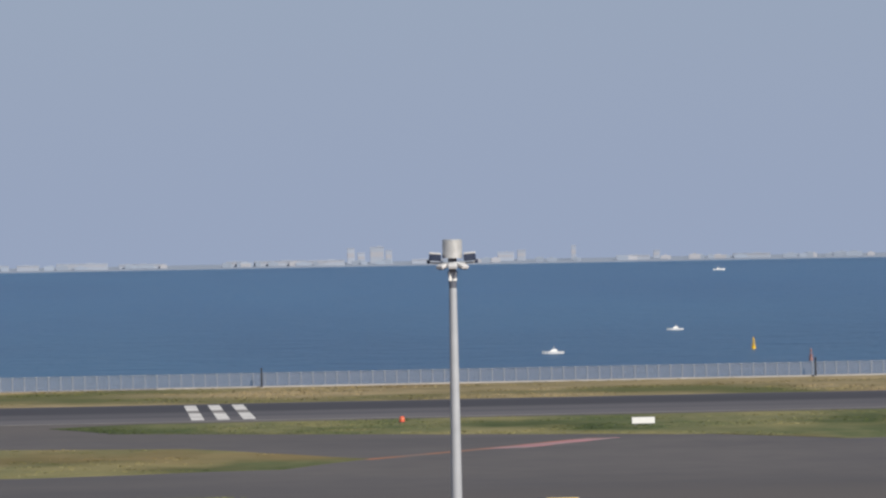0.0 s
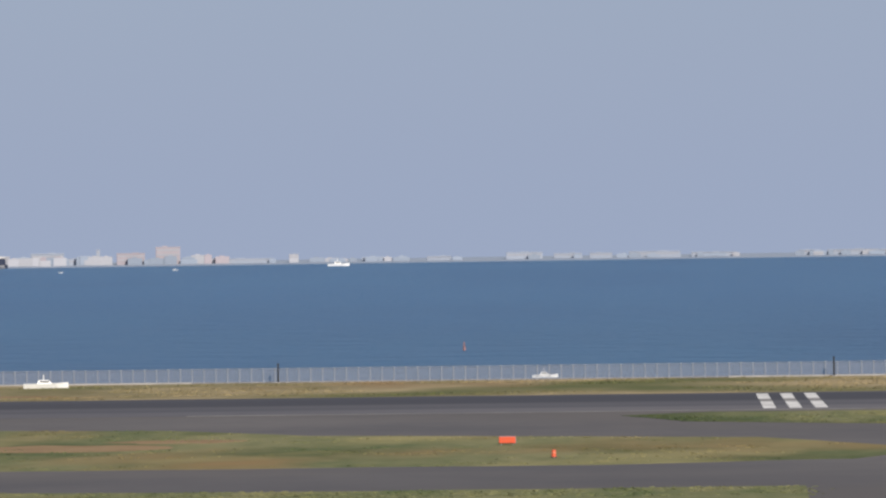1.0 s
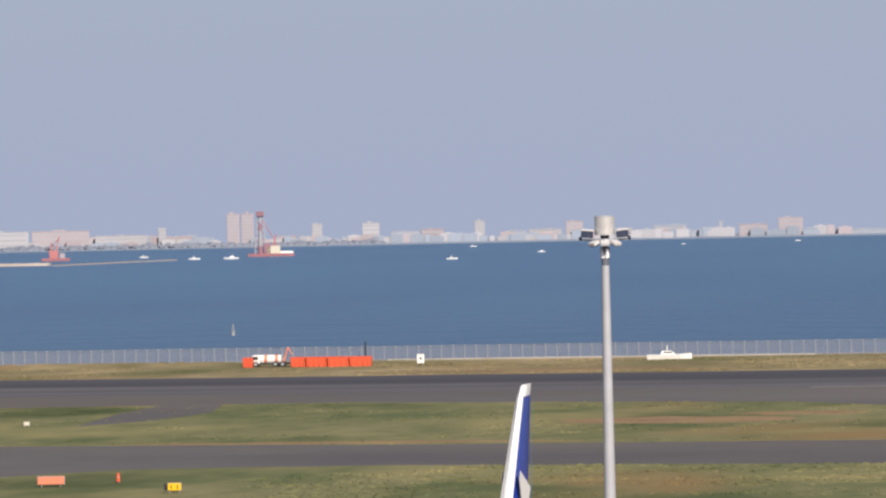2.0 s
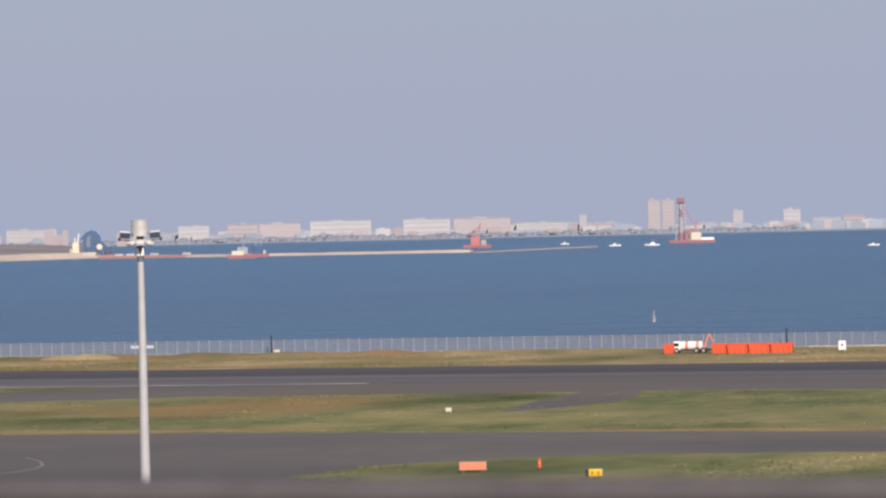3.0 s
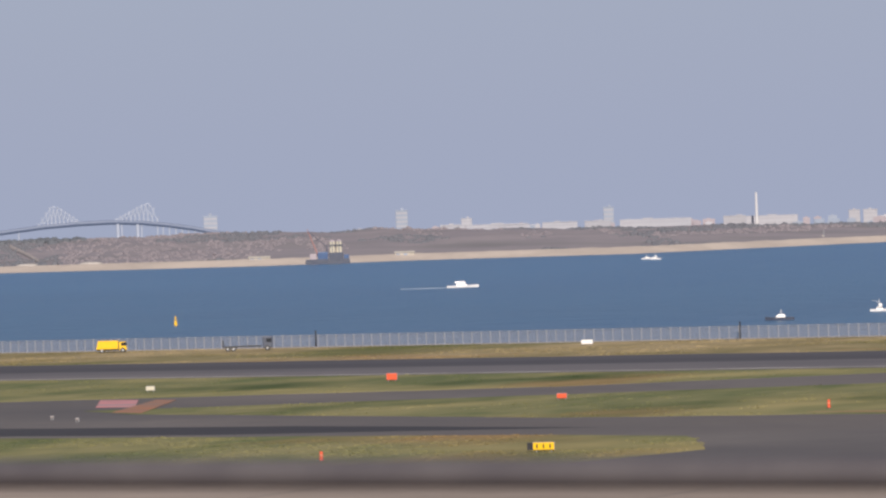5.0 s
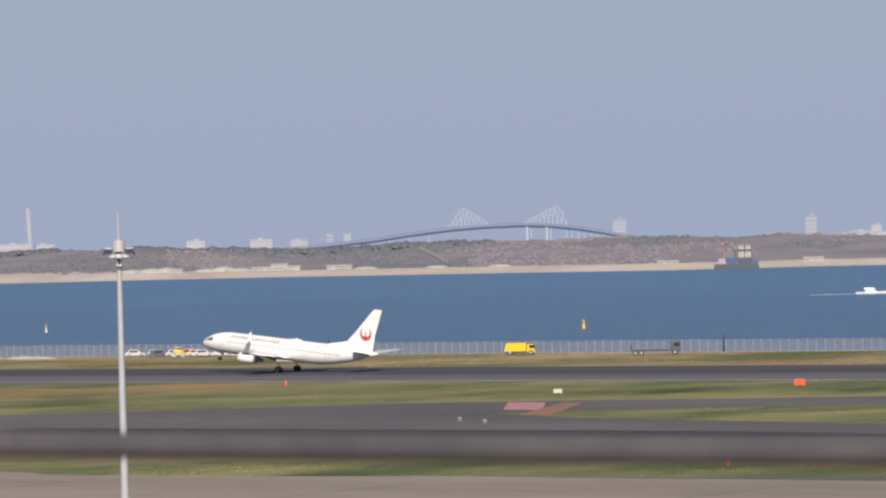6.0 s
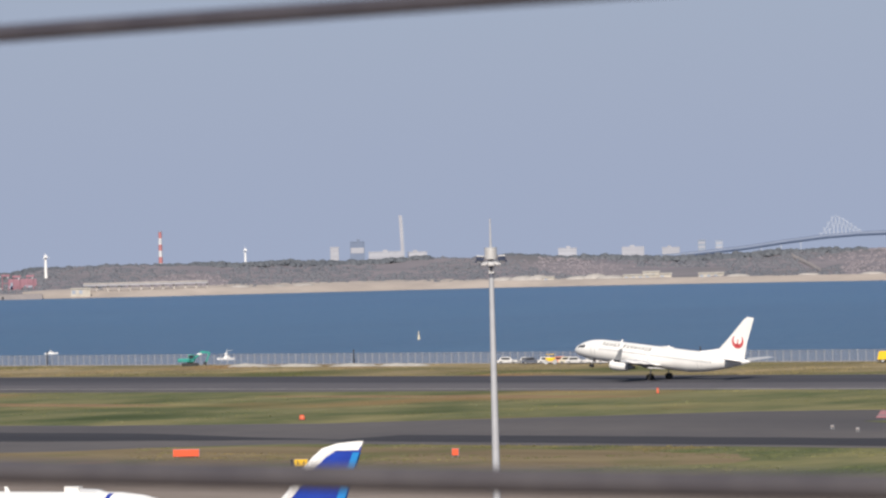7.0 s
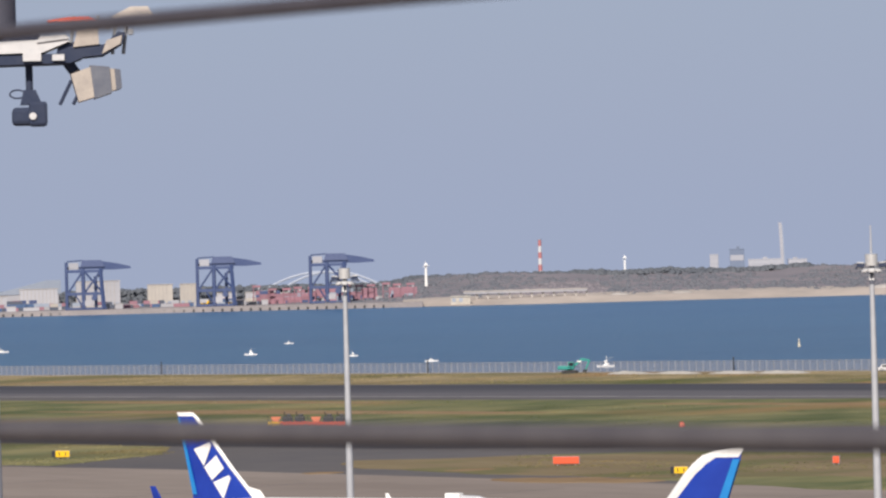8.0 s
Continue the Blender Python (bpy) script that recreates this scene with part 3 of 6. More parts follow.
def airliner(name, label, livery, m, group="", drop=0.0, curved=False, winglets=True):
    ob = thing(name, label, "airliner", m, group)
    blue = livery == "blue"
    rings = []
    for x, zc, r in FUSELAGE:
        rings.append([(x, r * .955 * math.sin(2 * math.pi * i / 28), zc + r * math.cos(2 * math.pi * i / 28)) for i in range(28)])
    body = part("fuselage", loft(bmesh.new(), rings), M["white_paint"], ob, "glossy white fuselage", smooth=True)
    for side in (-1, 1):
        # glazing and lettering bars
        bm = bmesh.new()
        for x0, x1, z0, z1 in ((1.75, 2.5, 3.55, 3.95), (2.55, 3.15, 3.6, 4.12), (1.3, 1.7, 3.42, 3.7)):
            patch(bm, x0, x1, z0, z1, side, .12)
        part("cockpit_window", bm, M["glass_dark"], body, "dark cockpit glazing")
        bm = bmesh.new()
        x = 6.8
        while x < 31.3:
            if not 17.2 < x < 18.0:
                patch(bm, x, x + .24, 3.62, 3.95, side)
            x += .52
        tagged(part("cabin_windows", bm, M["grey_paint"], body, "row of small grey cabin windows"), kind="stuff")
        bm = bmesh.new()
        for x0 in (4.9, 16.9, 28.7):
            for a, b, c, d in ((0, .05, 2.6, 4.4), (.85, .9, 2.6, 4.4), (0, .9, 4.36, 4.41)):
                patch(bm, x0 + a, x0 + b, c, d, side)
        part("door_outline", bm, M["grey_paint"], body)
        bm = bmesh.new()
        if blue:
            for x0, x1, z0, z1 in ((4.2, 33, 2.75, 3.15), (6.0, 33, 3.2, 3.3)):
                n = 24
                for i in range(n):
                    patch(bm, x0 + (x1 - x0) * i / n, x0 + (x1 - x0) * (i + 1) / n, z0, z1, side)
            part("cheat_line", bm, M["navy"], body, "navy line along the fuselage")
            bm = bmesh.new()
            for x0, x1, z0, z1 in ((6.95, 7.4, 2.7, 4.5), (6.95, 7.4, 4.5, 5.0), (6.95, 7.4, 5.0, 5.3)):
                patch(bm, x0, x1, z0, z1, side)
            part("door_surround", bm, M["navy"], body, "navy frame round the door")
        else:
            x = 7.2
            for k in range(14):
                if k == 5:
                    x += .55
                    continue
                bm = bmesh.new()
                patch(bm, x, x + .17, 4.42, 5.02, side, .16)
                patch(bm, x + .36, x + .5, 4.42, 5.02, side, .16)
                patch(bm, x + .17, x + .36, 4.66 if k % 2 else 4.88, 4.78 if k % 2 else 5.0, side, .04)
                part("letter_bar", bm, M["ink"], body, "dark grey lettering bars")
                x += .82
        # wing
        s = side
        tip = 26.1 if not winglets and side > 0 else 21.0
        secs = [airfoil(12.6, s * 1.2, 2.15, 8.2, .52), airfoil(16.0, s * 6.2, 2.62, 5.0, .30), airfoil(tip, s * 16.6, 3.5, 1.75, .11)]
        wing = part("wing", loft(bmesh.new(), secs), M["wing_grey"], ob, "grey swept wing", smooth=True)
        if not winglets and side > 0:
            part("winglet", loft(bmesh.new(), [airfoil(26.1, 16.6, 3.5, 1.75, .1), airfoil(26.8, 17.25, 4.4, 1.45, .07, True), airfoil(28.2, 17.75, 7.3, .55, .04, True)]), M["navy"], wing, "upturned navy winglet", smooth=True)
        # the near-side winglet's shade is painted as grey; the far one stays white
        winglets and part("winglet", loft(bmesh.new(), [airfoil(21.0, s * 16.6, 3.5, 1.75, .1), airfoil(21.7, s * 17.25, 3.85, 1.45, .07, True), airfoil(23.2, s * 17.75, 6.0, .6, .04, True)]), M["grey_paint"] if side < 0 else M["white_paint"], wing, "upturned winglet", smooth=True)
        for y0, xx in ((3.4, 19.6), (7.8, 20.0), (11.6, 20.7)):
            part("flap_fairing", loft(bmesh.new(), [[(xx + a, s * y0 + r * math.sin(t), 2.2 + .09 * y0 - .1 + r * math.cos(t)) for t in [2 * math.pi * i / 8 for i in range(8)]] for a, r in ((-1.2, .05), (0, .24), (1.4, .2), (2.4, .04))]), M["white_paint"], wing, "pale flap fairing", smooth=True)
        secs = [airfoil(16.8 + 2.4, s * 2.2, 2.0, 2.6, .14), airfoil(20.6, s * 6.4, 2.35, 1.5, .1)]
        part("flap", loft(bmesh.new(), [[(x + .6, y, z - .35) for x, y, z in q] for q in secs]), M["white_paint"], wing, "lowered white flap", smooth=True)
        # engine
        prof = ((12.1, .80), (12.2, .93), (12.9, 1.04), (14.2, 1.02), (15.6, .84), (15.9, .70))
        rings = [[(x, s * 4.83 + r * math.sin(2 * math.pi * i / 24), 1.52 + r * math.cos(2 * math.pi * i / 24) * (1 if math.cos(2 * math.pi * i / 24) > 0 else .9)) for i in range(24)] for x, r in prof]
        eng = part("engine", loft(bmesh.new(), rings), M["white_paint"], ob, "white engine nacelle", smooth=True)
        part("intake", tubed((12.06, s * 4.83, 1.52), (12.2, s * 4.83, 1.52), .74, .78, seg=20), M["dark"], eng, "dark engine intake")
        part("exhaust", tubed((15.8, s * 4.83, 1.52), (17.2, s * 4.83, 1.52), .52, .28, seg=16), M["grey_paint"], eng, "grey exhaust cone")
        part("pylon", side_plate(bmesh.new(), [(13.4, 2.3), (16.6, 2.2), (19.0, 2.75), (15.2, 2.75)], s * 4.83 - .14, s * 4.83 + .14), M["white_paint"], eng)
        # tailplane
        part("tailplane", loft(bmesh.new(), [airfoil(33.9, s * .6, 4.5, 3.7, .18), airfoil(37.8, s * 7.1, 5.2, 1.3, .06)]), M["wing_grey"], ob, "grey swept tailplane", smooth=True)
        # main gear
        gear = part("main_gear", tubed((19.4, s * 2.86, .5 - drop), (19.2, s * 2.6, 2.2), .12), M["steel"], ob, "steel main landing gear leg")
        for dy in (-.28, .28):
            part("wheel", tubed((19.4, s * 2.86 + dy - .17, .56 - drop), (19.4, s * 2.86 + dy + .17, .56 - drop), .56, seg=20), M["dark"], gear, "black rubber tyre")
    fin_mat = M["navy"] if blue else M["white_paint"]
    fin_secs = [airfoil(30.8, 0, 4.9, 6.9, .24, True), airfoil(33.6, 0, 7.9, 4.45, .19, True), airfoil(37.15, 0, 12.1, 1.95, .09, True), airfoil(37.7, 0, 12.5, 1.5, .06, True)]
    if curved:
        fin_secs = [airfoil(te - c, 0, z, c, t, True) for te, z, c, t in ((36.4, 4.9, 5.6, .26), (37.5, 7.9, 3.6, .2), (38.7, 11.0, 1.85, .13), (38.95, 11.75, 1.5, .11), (39.06, 12.05, 1.3, .1), (39.15, 12.3, 1.0, .08), (39.19, 12.44, .6, .05), (39.2, 12.5, .2, .03))]
    fin = part("fin", loft(bmesh.new(), fin_secs), fin_mat, ob, "navy tail fin" if blue else "tall white tail fin", smooth=True)
    part("dorsal_fin", loft(bmesh.new(), [airfoil(30.1 if blue else 26.8, 0, 5.2, 2.8 if blue else 6, .05, True), airfoil(30.7, 0, 5.95, 2.2, .07, True), airfoil(31.9, 0, 6.25, 1.2, .05, True)]), M["white_paint"], ob, smooth=True)
    if blue:
        chords = [q[4][0] - q[0][0] for q in fin_secs]
        band = [[(q[0][0] + .05 + min(w, c * .98) * (a - .25), y * 1.22, z) for (x, y, z), a in zip(q, (0, .25, .7, 1.2, 1.25, 1.2, .7, .25))] for q, c, w in zip(fin_secs, chords, (.34,) * len(fin_secs) if not curved else (.3, .3, .3, .34, .42, .7, .6, .2))]
        part("leading_edge", loft(bmesh.new(), [[(x - .12, y, z + .02) for x, y, z in q] for q in band]), M["white_paint"], fin, "white leading edge")
        if not curved:
            part("fin_tip", loft(bmesh.new(), [airfoil(37.1, 0, 12.22, 2.0, .11, True), airfoil(37.75, 0, 12.56, 1.5, .08, True)]), M["white_paint"], fin, "white fin tip")
        else:
            part("fin_tip", loft(bmesh.new(), [airfoil(te - c, 0, z, c, t, True) for te, z, c, t in ((39.12, 12.26, 1.1, .13), (39.17, 12.37, .9, .11), (39.21, 12.48, .55, .08), (39.22, 12.53, .2, .04))]), M["white_paint"], fin, "white curved fin tip")
        bm = bmesh.new()
        for y in (-.2, .2):
            bm.faces.new([bm.verts.new((x, y * w, z)) for x, z, w in (((36.25, 5.6, .9), (36.75, 5.6, .6), (39.12, 12.2, .3), (38.92, 12.2, .5)) if curved else ((37.2, 5.6, .9), (37.7, 5.6, .6), (39.1, 12.1, .3), (38.85, 12.1, .5)))])
        part("trailing_stripe", bm, M["sky_blue"], fin, "light blue stripe down the rudder")
        d, u = (-.58, -.81), (-.72, .69)
        for cx, cz, quad in () if curved else ((36.3, 9.25, ((-.88, -.76), (.88, -.76), (.16, .96), (-.16, .96))), (35.3, 7.85, ((-.76, -.80), (.60, -.80), (.76, .86), (-.60, .86))), (34.35, 6.45, ((-.88, -.76), (.88, -.76), (.16, .96), (-.16, .96)))):
            bm = bmesh.new()
            for y in (-.27, .27):
                bm.faces.new([bm.verts.new((cx + p * d[0] + q * u[0], y, cz + p * d[1] + q * u[1])) for p, q in quad])
            part("emblem_block", bm, M["white_paint"], fin, "plain white block on the fin")
    else:
        for y in (-1, 1):
            bm = bmesh.new()
            cx, cz = 36.15, 8.0
            for i in range(26):
                t0, t1 = [math.radians(-225 + 270 * j / 26) for j in (i, i + 1)]
                w0, w1 = [.12 + .30 * max(0, math.sin(math.pi * j / 26)) for j in (i, i + 1)]
                q = [(cx + 1.25 * math.cos(t0), cz + 1.25 * math.sin(t0)), (cx + 1.25 * math.cos(t1), cz + 1.25 * math.sin(t1)), (cx + (1.25 - w1 * 1.5) * math.cos(t1), cz + (1.25 - w1 * 1.5) * math.sin(t1)), (cx + (1.25 - w0 * 1.5) * math.cos(t0), cz + (1.25 - w0 * 1.5) * math.sin(t0))]
                bm.faces.new([bm.verts.new((x, y * .22, z)) for x, z in q])
            for x0, x1, z0, z1 in ((-.12, .12, -.8, .35), (-.5, .5, -.85, -.45)):
                bm.faces.new([bm.verts.new((cx + x, y * .225, cz + z)) for x, z in ((x0, z0), (x1, z0), (x1, z1), (x0, z1))])
            part("tail_emblem", bm, M["red"], fin, "plain red ring emblem")
    gear = part("nose_gear", tubed((4.0, 0, .3), (4.1, 0, 1.9), .09), M["white_paint"], ob, "white nose gear leg")
    for dy in (-.2, .2):
        part("wheel", tubed((4.0, dy - .1, .35), (4.0, dy + .1, .35), .35, seg=16), M["dark"], gear, "black rubber tyre")
    for s in (-.45, .45):
        part("gear_door", boxed(3.0, 4.5, s - .03, s + .03, 1.05, 1.7), M["white_paint"], ob)
    for x, z, h in ((17.4, 5.33, .45),) if blue else ((10.2, 5.35, .45), (20.6, 5.35, .4)):
        part("antenna", side_plate(bmesh.new(), [(x, z), (x + .5, z), (x + .55, z + h), (x + .3, z + h)], -.04, .04), M["white_paint"], ob)
    if blue:
        part("antenna_housing", boxed(10.5, 11.9, -.35, .35, 5.3, 5.82, bevel=.06), M["white_paint"], ob, "white boxy antenna housing")
        part("antenna_fairing", loft(bmesh.new(), [[(x, -w, 5.25), (x, w, 5.25), (x, w * .6, 5.3 + h), (x, -w * .6, 5.3 + h)] for x, w, h in ((7.8, .1, .02), (8.8, .4, .28), (10.4, .4, .34))]), M["wing_grey"], ob, "low grey fairing")
    blue or part("antenna_dome", loft(bmesh.new(), [[(19.4 + a, r * math.sin(t), 5.33 + .35 * r * max(0, math.cos(t))) for t in [2 * math.pi * i / 12 for i in range(12)]] for a, r in ((0, .1), (.6, .7), (2.2, .7), (3, .1))]), M["white_paint"], ob, "low white antenna dome", smooth=True)
    return ob


# the airliner in its take-off roll, nose lifted, main wheels on the runway
def plane_pose(x, y, heading, pitch, size=1.0):
    pivot = Matrix.Translation((-19.4, 0, 0))
    return pose(x, y, .02, 0, 0, heading) @ Matrix.Rotation(radians(pitch), 4, "Y") @ Matrix.Scale(size, 4) @ pivot


airliner("airliner", "white twin-jet airliner with red tail emblem, nose lifted on the runway", "white", pose(0, 0, .6) @ plane_pose(-481.7, 660, 0, 6.1), drop=.6)
airliner("airliner", "parked white airliner with a navy tail fin and white blocks", "blue", plane_pose(-262.5, 266, 190, 0), "parked airliners", winglets=False)
airliner("airliner", "large parked airliner with a navy tail fin and white edge", "blue", plane_pose(-140.2, 129.4, 18, 0, 1.335), "parked airliners", curved=True)
airliner("airliner", "large parked airliner seen along its navy tail fin", "blue", plane_pose(-35.2, 162, 90, 0, 1.36), "parked airliners")

# ---------- floodlight masts ----------
def light_mast(az, d, top, spike=0.0, lamps=8, turn=0.0):
    p = polar(az, d)
    ob = thing("floodlight_mast", "tall pale grey floodlight mast with steel drum" + (" and rod" if spike else ""), "light mast", pose(p.x, p.y, 0, 0, 0, az + turn), group="floodlight masts")
    part("base", tubed((0, 0, 0), (0, 0, .5), .55, .5, seg=16), M["stone"], ob)
    part("pole", tubed((0, 0, .4), (0, 0, top - 2.35), .36, .19, seg=16), M["mast"], ob, smooth=True)
    part("collar", tubed((0, 0, top - 2.4), (0, 0, top - 1.5), .17, .24, seg=12), M["lamp_grey"], ob, "dark grey collar")
    part("drum", tubed((0, 0, top - .88), (0, 0, top), .49, .49, seg=24), M["drum"], ob, "shiny steel drum", smooth=True)
    part("drum_lid", tubed((0, 0, top - .02), (0, 0, top + .05), .50, .44, seg=24), M["steel"], ob)
    part("neck", tubed((0, 0, top - 1.75), (0, 0, top - .86), .13, .22, seg=12), M["lamp_grey"], ob, "dark grey neck")
    ring = bmesh.new()
    for i in range(24):
        a, b = 2 * math.pi * i / 24, 2 * math.pi * (i + 1) / 24
        tube(ring, (.62 * math.cos(a), .62 * math.sin(a), top - 1.12), (.62 * math.cos(b), .62 * math.sin(b), top - 1.12), .055, seg=6)
    for i in range(4):
        a = math.pi * i / 2
        tube(ring, (0, 0, top - 1.3), (.62 * math.cos(a), .62 * math.sin(a), top - 1.12), .055, seg=6)
    part("head_ring", ring, M["steel"], ob)
    for i in range(lamps):
        a = 2 * math.pi * i / lamps
        c, s = math.cos(a), math.sin(a)
        if i in (0, lamps // 2):
            arm = part("lamp_arm", tubed((.55 * c, .55 * s, top - 1.12), (1.2 * c, 1.2 * s, top - 1.08), .05, seg=6), M["aged_white"], ob)
            bm = box(bmesh.new(), -.30, .30, -.25, .25, -.26, .06, bevel=.05)
            bmesh.ops.transform(bm, matrix=pose(.84 * c, .84 * s, top - .74, 0, -5, math.degrees(a)), verts=bm.verts)
            part("lamp", bm, M["dark_gear"], arm, "dark upper floodlight")
            bm = box(bmesh.new(), -.27, .30, -.26, .26, .06, .15, bevel=.03)
            bmesh.ops.transform(bm, matrix=pose(.84 * c, .84 * s, top - .74, 0, -5, math.degrees(a)), verts=bm.verts)
            part("lamp_hood", bm, M["aged_white"], ob, "pale hood over the floodlight")
            part("sensor", boxed(1.18 * c - .08, 1.18 * c + .08, -.08, .08, top - 1.13, top - .95, bevel=.02), M["dark_gear"], ob)
        else:
            arm = part("lamp_arm", tubed((.58 * c, .58 * s, top - 1.12), (.7 * c, .7 * s, top - 1.22), .05, seg=6), M["steel"], ob)
            bm = box(bmesh.new(), -.20, .22, -.22, .22, -.09, .09, bevel=.04)
            bmesh.ops.transform(bm, matrix=pose(.72 * c, .72 * s, top - 1.26, 0, 22, math.degrees(a)), verts=bm.verts)
            lamp = part("lamp", bm, M["aged_white"], arm, "pale floodlight housing")
            bm = box(bmesh.new(), -.15, .16, -.17, .17, -.13, -.08)
            bmesh.ops.transform(bm, matrix=pose(.72 * c, .72 * s, top - 1.26, 0, 22, math.degrees(a)), verts=bm.verts)
            part("lamp_glass", bm, M["glass_dark"], ob, "dark lamp glass")
    if spike:
        part("lightning_rod", tubed((0, 0, top - .05), (0, 0, top + spike), .10, .05, seg=8), M["mast"], ob)
    part("signal_box", boxed(-.2, .2, -.2, .2, top - 2.0, top - 1.55, bevel=.03), M["white_paint"], ob)


light_mast(-3.614, 222, 24.15)
light_mast(9.579, 218, 24.1)
light_mast(20.789, 258, 24.15)
light_mast(38.222, 355, 24.35, 2.3)
light_mast(44.884, 390, 24.4)


def near_mast(az, d, top):
    """The closest mast head, with cameras and floodlights under a wide bracket."""
    p = polar(az, d)
    ob = thing("camera_mast", "mast head with white brackets, floodlights and hanging cameras", "light mast", pose(p.x, p.y, 0, 0, 0, az))
    part("pole", tubed((0, 0, 0), (0, 0, top - .2), .3, .16, seg=16), M["mast"], ob, smooth=True)
    part("drum", tubed((.1, 0, top + .2), (.1, 0, top + 1.6), .53, .53, seg=24), M["shade_drum"], ob, "steel drum with shade in its dark colour", smooth=True)
    part("bracket", side_plate(bmesh.new(), [(-1.4, top - .10), (1.05, top - .06), (1.5, top + .12), (1.45, top + .17), (1.1, top + .15), (-1.4, top + .07)], -.45, .45), M["aged_white"], ob, "white bracket plate")
    part("junction_box", boxed(.35, 1.0, -.4, .2, top + .08, top + .24, bevel=.03), M["dark_gear"], ob)
    part("junction_box", boxed(-.5, .1, -.4, .2, top + .06, top + .18, bevel=.03), M["lamp_grey"], ob)
    part("under_tray", side_plate(bmesh.new(), [(-1.3, top - .28), (1.5, top - .24), (1.7, top - .16), (1.6, top - .08), (-1.3, top - .10)], -.4, .4), M["dark_gear"], ob, "dark underside tray")
    part("edge_strip", boxed(.72, 1.02, -.47, -.43, top - .2, top - .06), M["aged_white"], ob)
    part("edge_strip", boxed(1.2, 1.4, -.47, -.43, top - .2, top - .1), M["aged_white"], ob)
    for x, z, w, h, mt, lb in ((1.54, top + .46, .40, .07, "orange", "orange lamp hood"), (2.55, top + .46, .36, .22, "dull_cream", "cream lamp hood")):
        bm = bmesh.new()
        loft(bm, [[(x - w, -.25, z), (x + w, -.25, z), (x + w, .25, z), (x - w, .25, z)], [(x - w * .95, -.24, z + h * .3), (x + w * .95, -.24, z + h * .3), (x + w * .95, .24, z + h * .3), (x - w * .95, .24, z + h * .3)], [(x - w * .1, -.15, z + h), (x + w * .7, -.15, z + h), (x + w * .7, .15, z + h), (x - w * .1, .15, z + h)]])
        part("lamp_hood", bm, M[mt], ob, lb)
    for x in (1.5, 1.9, 2.2, 2.38):
        part("lamp_stay", tubed((x, -.1, top - .1), (x + .08, -.1, top + .55), .035, seg=6), M["grey_paint"], ob)
    part("lamp_tray", side_plate(bmesh.new(), [(1.25, top - .18), (2.05, top - .12), (2.36, top + .06), (2.42, top + .24), (2.3, top + .26), (2.05, top + .05), (1.6, top + .12), (1.3, top + .02)], -.35, .35), M["dark_gear"], ob, "dark lamp tray")
    part("lamp_face", side_plate(bmesh.new(), [(2.02, top - .1), (2.33, top + .06), (2.36, top + .2), (2.1, top + .12)], -.38, -.35), M["dull_cream"], ob, "cream lamp face")
    part("tray_panel", side_plate(bmesh.new(), [(1.55, top + .02), (1.98, top + .06), (1.96, top + .34), (1.62, top + .28)], -.39, -.36), M["dull_cream"], ob, "cream side panel")
    part("tray_lip", side_plate(bmesh.new(), [(.95, top + .10), (1.5, top + .16), (1.42, top + .22), (1.0, top + .2)], -.49, -.44), M["aged_white"], ob)
    for x, z in ((2.12, .3), (2.44, .36), (2.5, .2)):
        part("clip", boxed(x - .05, x + .05, -.36, -.26, top + z, top + z + .1, bevel=.02), M["grey_paint"], ob)
    cam_arm = part("camera_arm", tubed((.82, 0, top - .2), (.82, 0, top - .72), .06, seg=8), M["dark_gear"], ob)
    part("camera_joint", loft(bmesh.new(), [[(.72, -.15, top - .66), (.92, -.15, top - .66), (.92, .15, top - .66), (.72, .15, top - .66)], [(.66, -.18, top - .9), (1.02, -.18, top - .9), (1.02, .18, top - .9), (.66, .18, top - .9)]]), M["dark_gear"], cam_arm)
    for i in range(10):
        a, b = [math.pi * 2 * k / 10 for k in (i, i + 1)]
        part("cable_loop", tubed((.62 + .13 * math.cos(a), 0, top - .72 + .07 * math.sin(a)), (.62 + .13 * math.cos(b), 0, top - .72 + .07 * math.sin(b)), .015, seg=5), M["dark_gear"], cam_arm)
    body = part("camera_body", boxed(.52, 1.08, -.3, .3, top - 1.24, top - .95, bevel=.07), M["dark_gear"], cam_arm, "dark camera housing")
    part("sun_hood", boxed(.80, 1.10, -.34, .2, top - 1.26, top - .86, bevel=.05), M["dark_gear"], body)
    # small pale disc that paints the glint on the lens
    part("lens", tubed((.86, -.38, top - 1.1), (.86, -.33, top - 1.1), .06, .05, seg=14), M["aged_white"], body, "lens with its glint painted pale")
    lamp = part("floodlight", loft(bmesh.new(), [[(1.50, -.3, top - .42), (1.50, .3, top - .42), (1.62, .3, top - .88), (1.62, -.3, top - .88)], [(1.85, -.3, top - .30), (1.85, .3, top - .30), (1.9, .3, top - .80), (1.9, -.3, top - .80)], [(2.3, -.24, top - .36), (2.3, .24, top - .36), (2.32, .24, top - .66), (2.32, -.24, top - .66)]]), M["dull_cream"], ob, "tilted cream floodlight housing")
    part("lamp_band", loft(bmesh.new(), [[(1.82, -.32, top - .28), (1.82, .32, top - .28), (1.88, .32, top - .83), (1.88, -.32, top - .83)], [(2.14, -.29, top - .31), (2.14, .29, top - .31), (2.17, .29, top - .74), (2.17, -.29, top - .74)]]), M["lamp_grey"], lamp, "grey cooling band")
    part("lamp_cap", loft(bmesh.new(), [[(2.22, -.27, top - .34), (2.22, .27, top - .34), (2.24, .27, top - .70), (2.24, -.27, top - .70)], [(2.32, -.25, top - .36), (2.32, .25, top - .36), (2.34, .25, top - .66), (2.34, -.25, top - .66)]]), M["lamp_grey"], lamp)
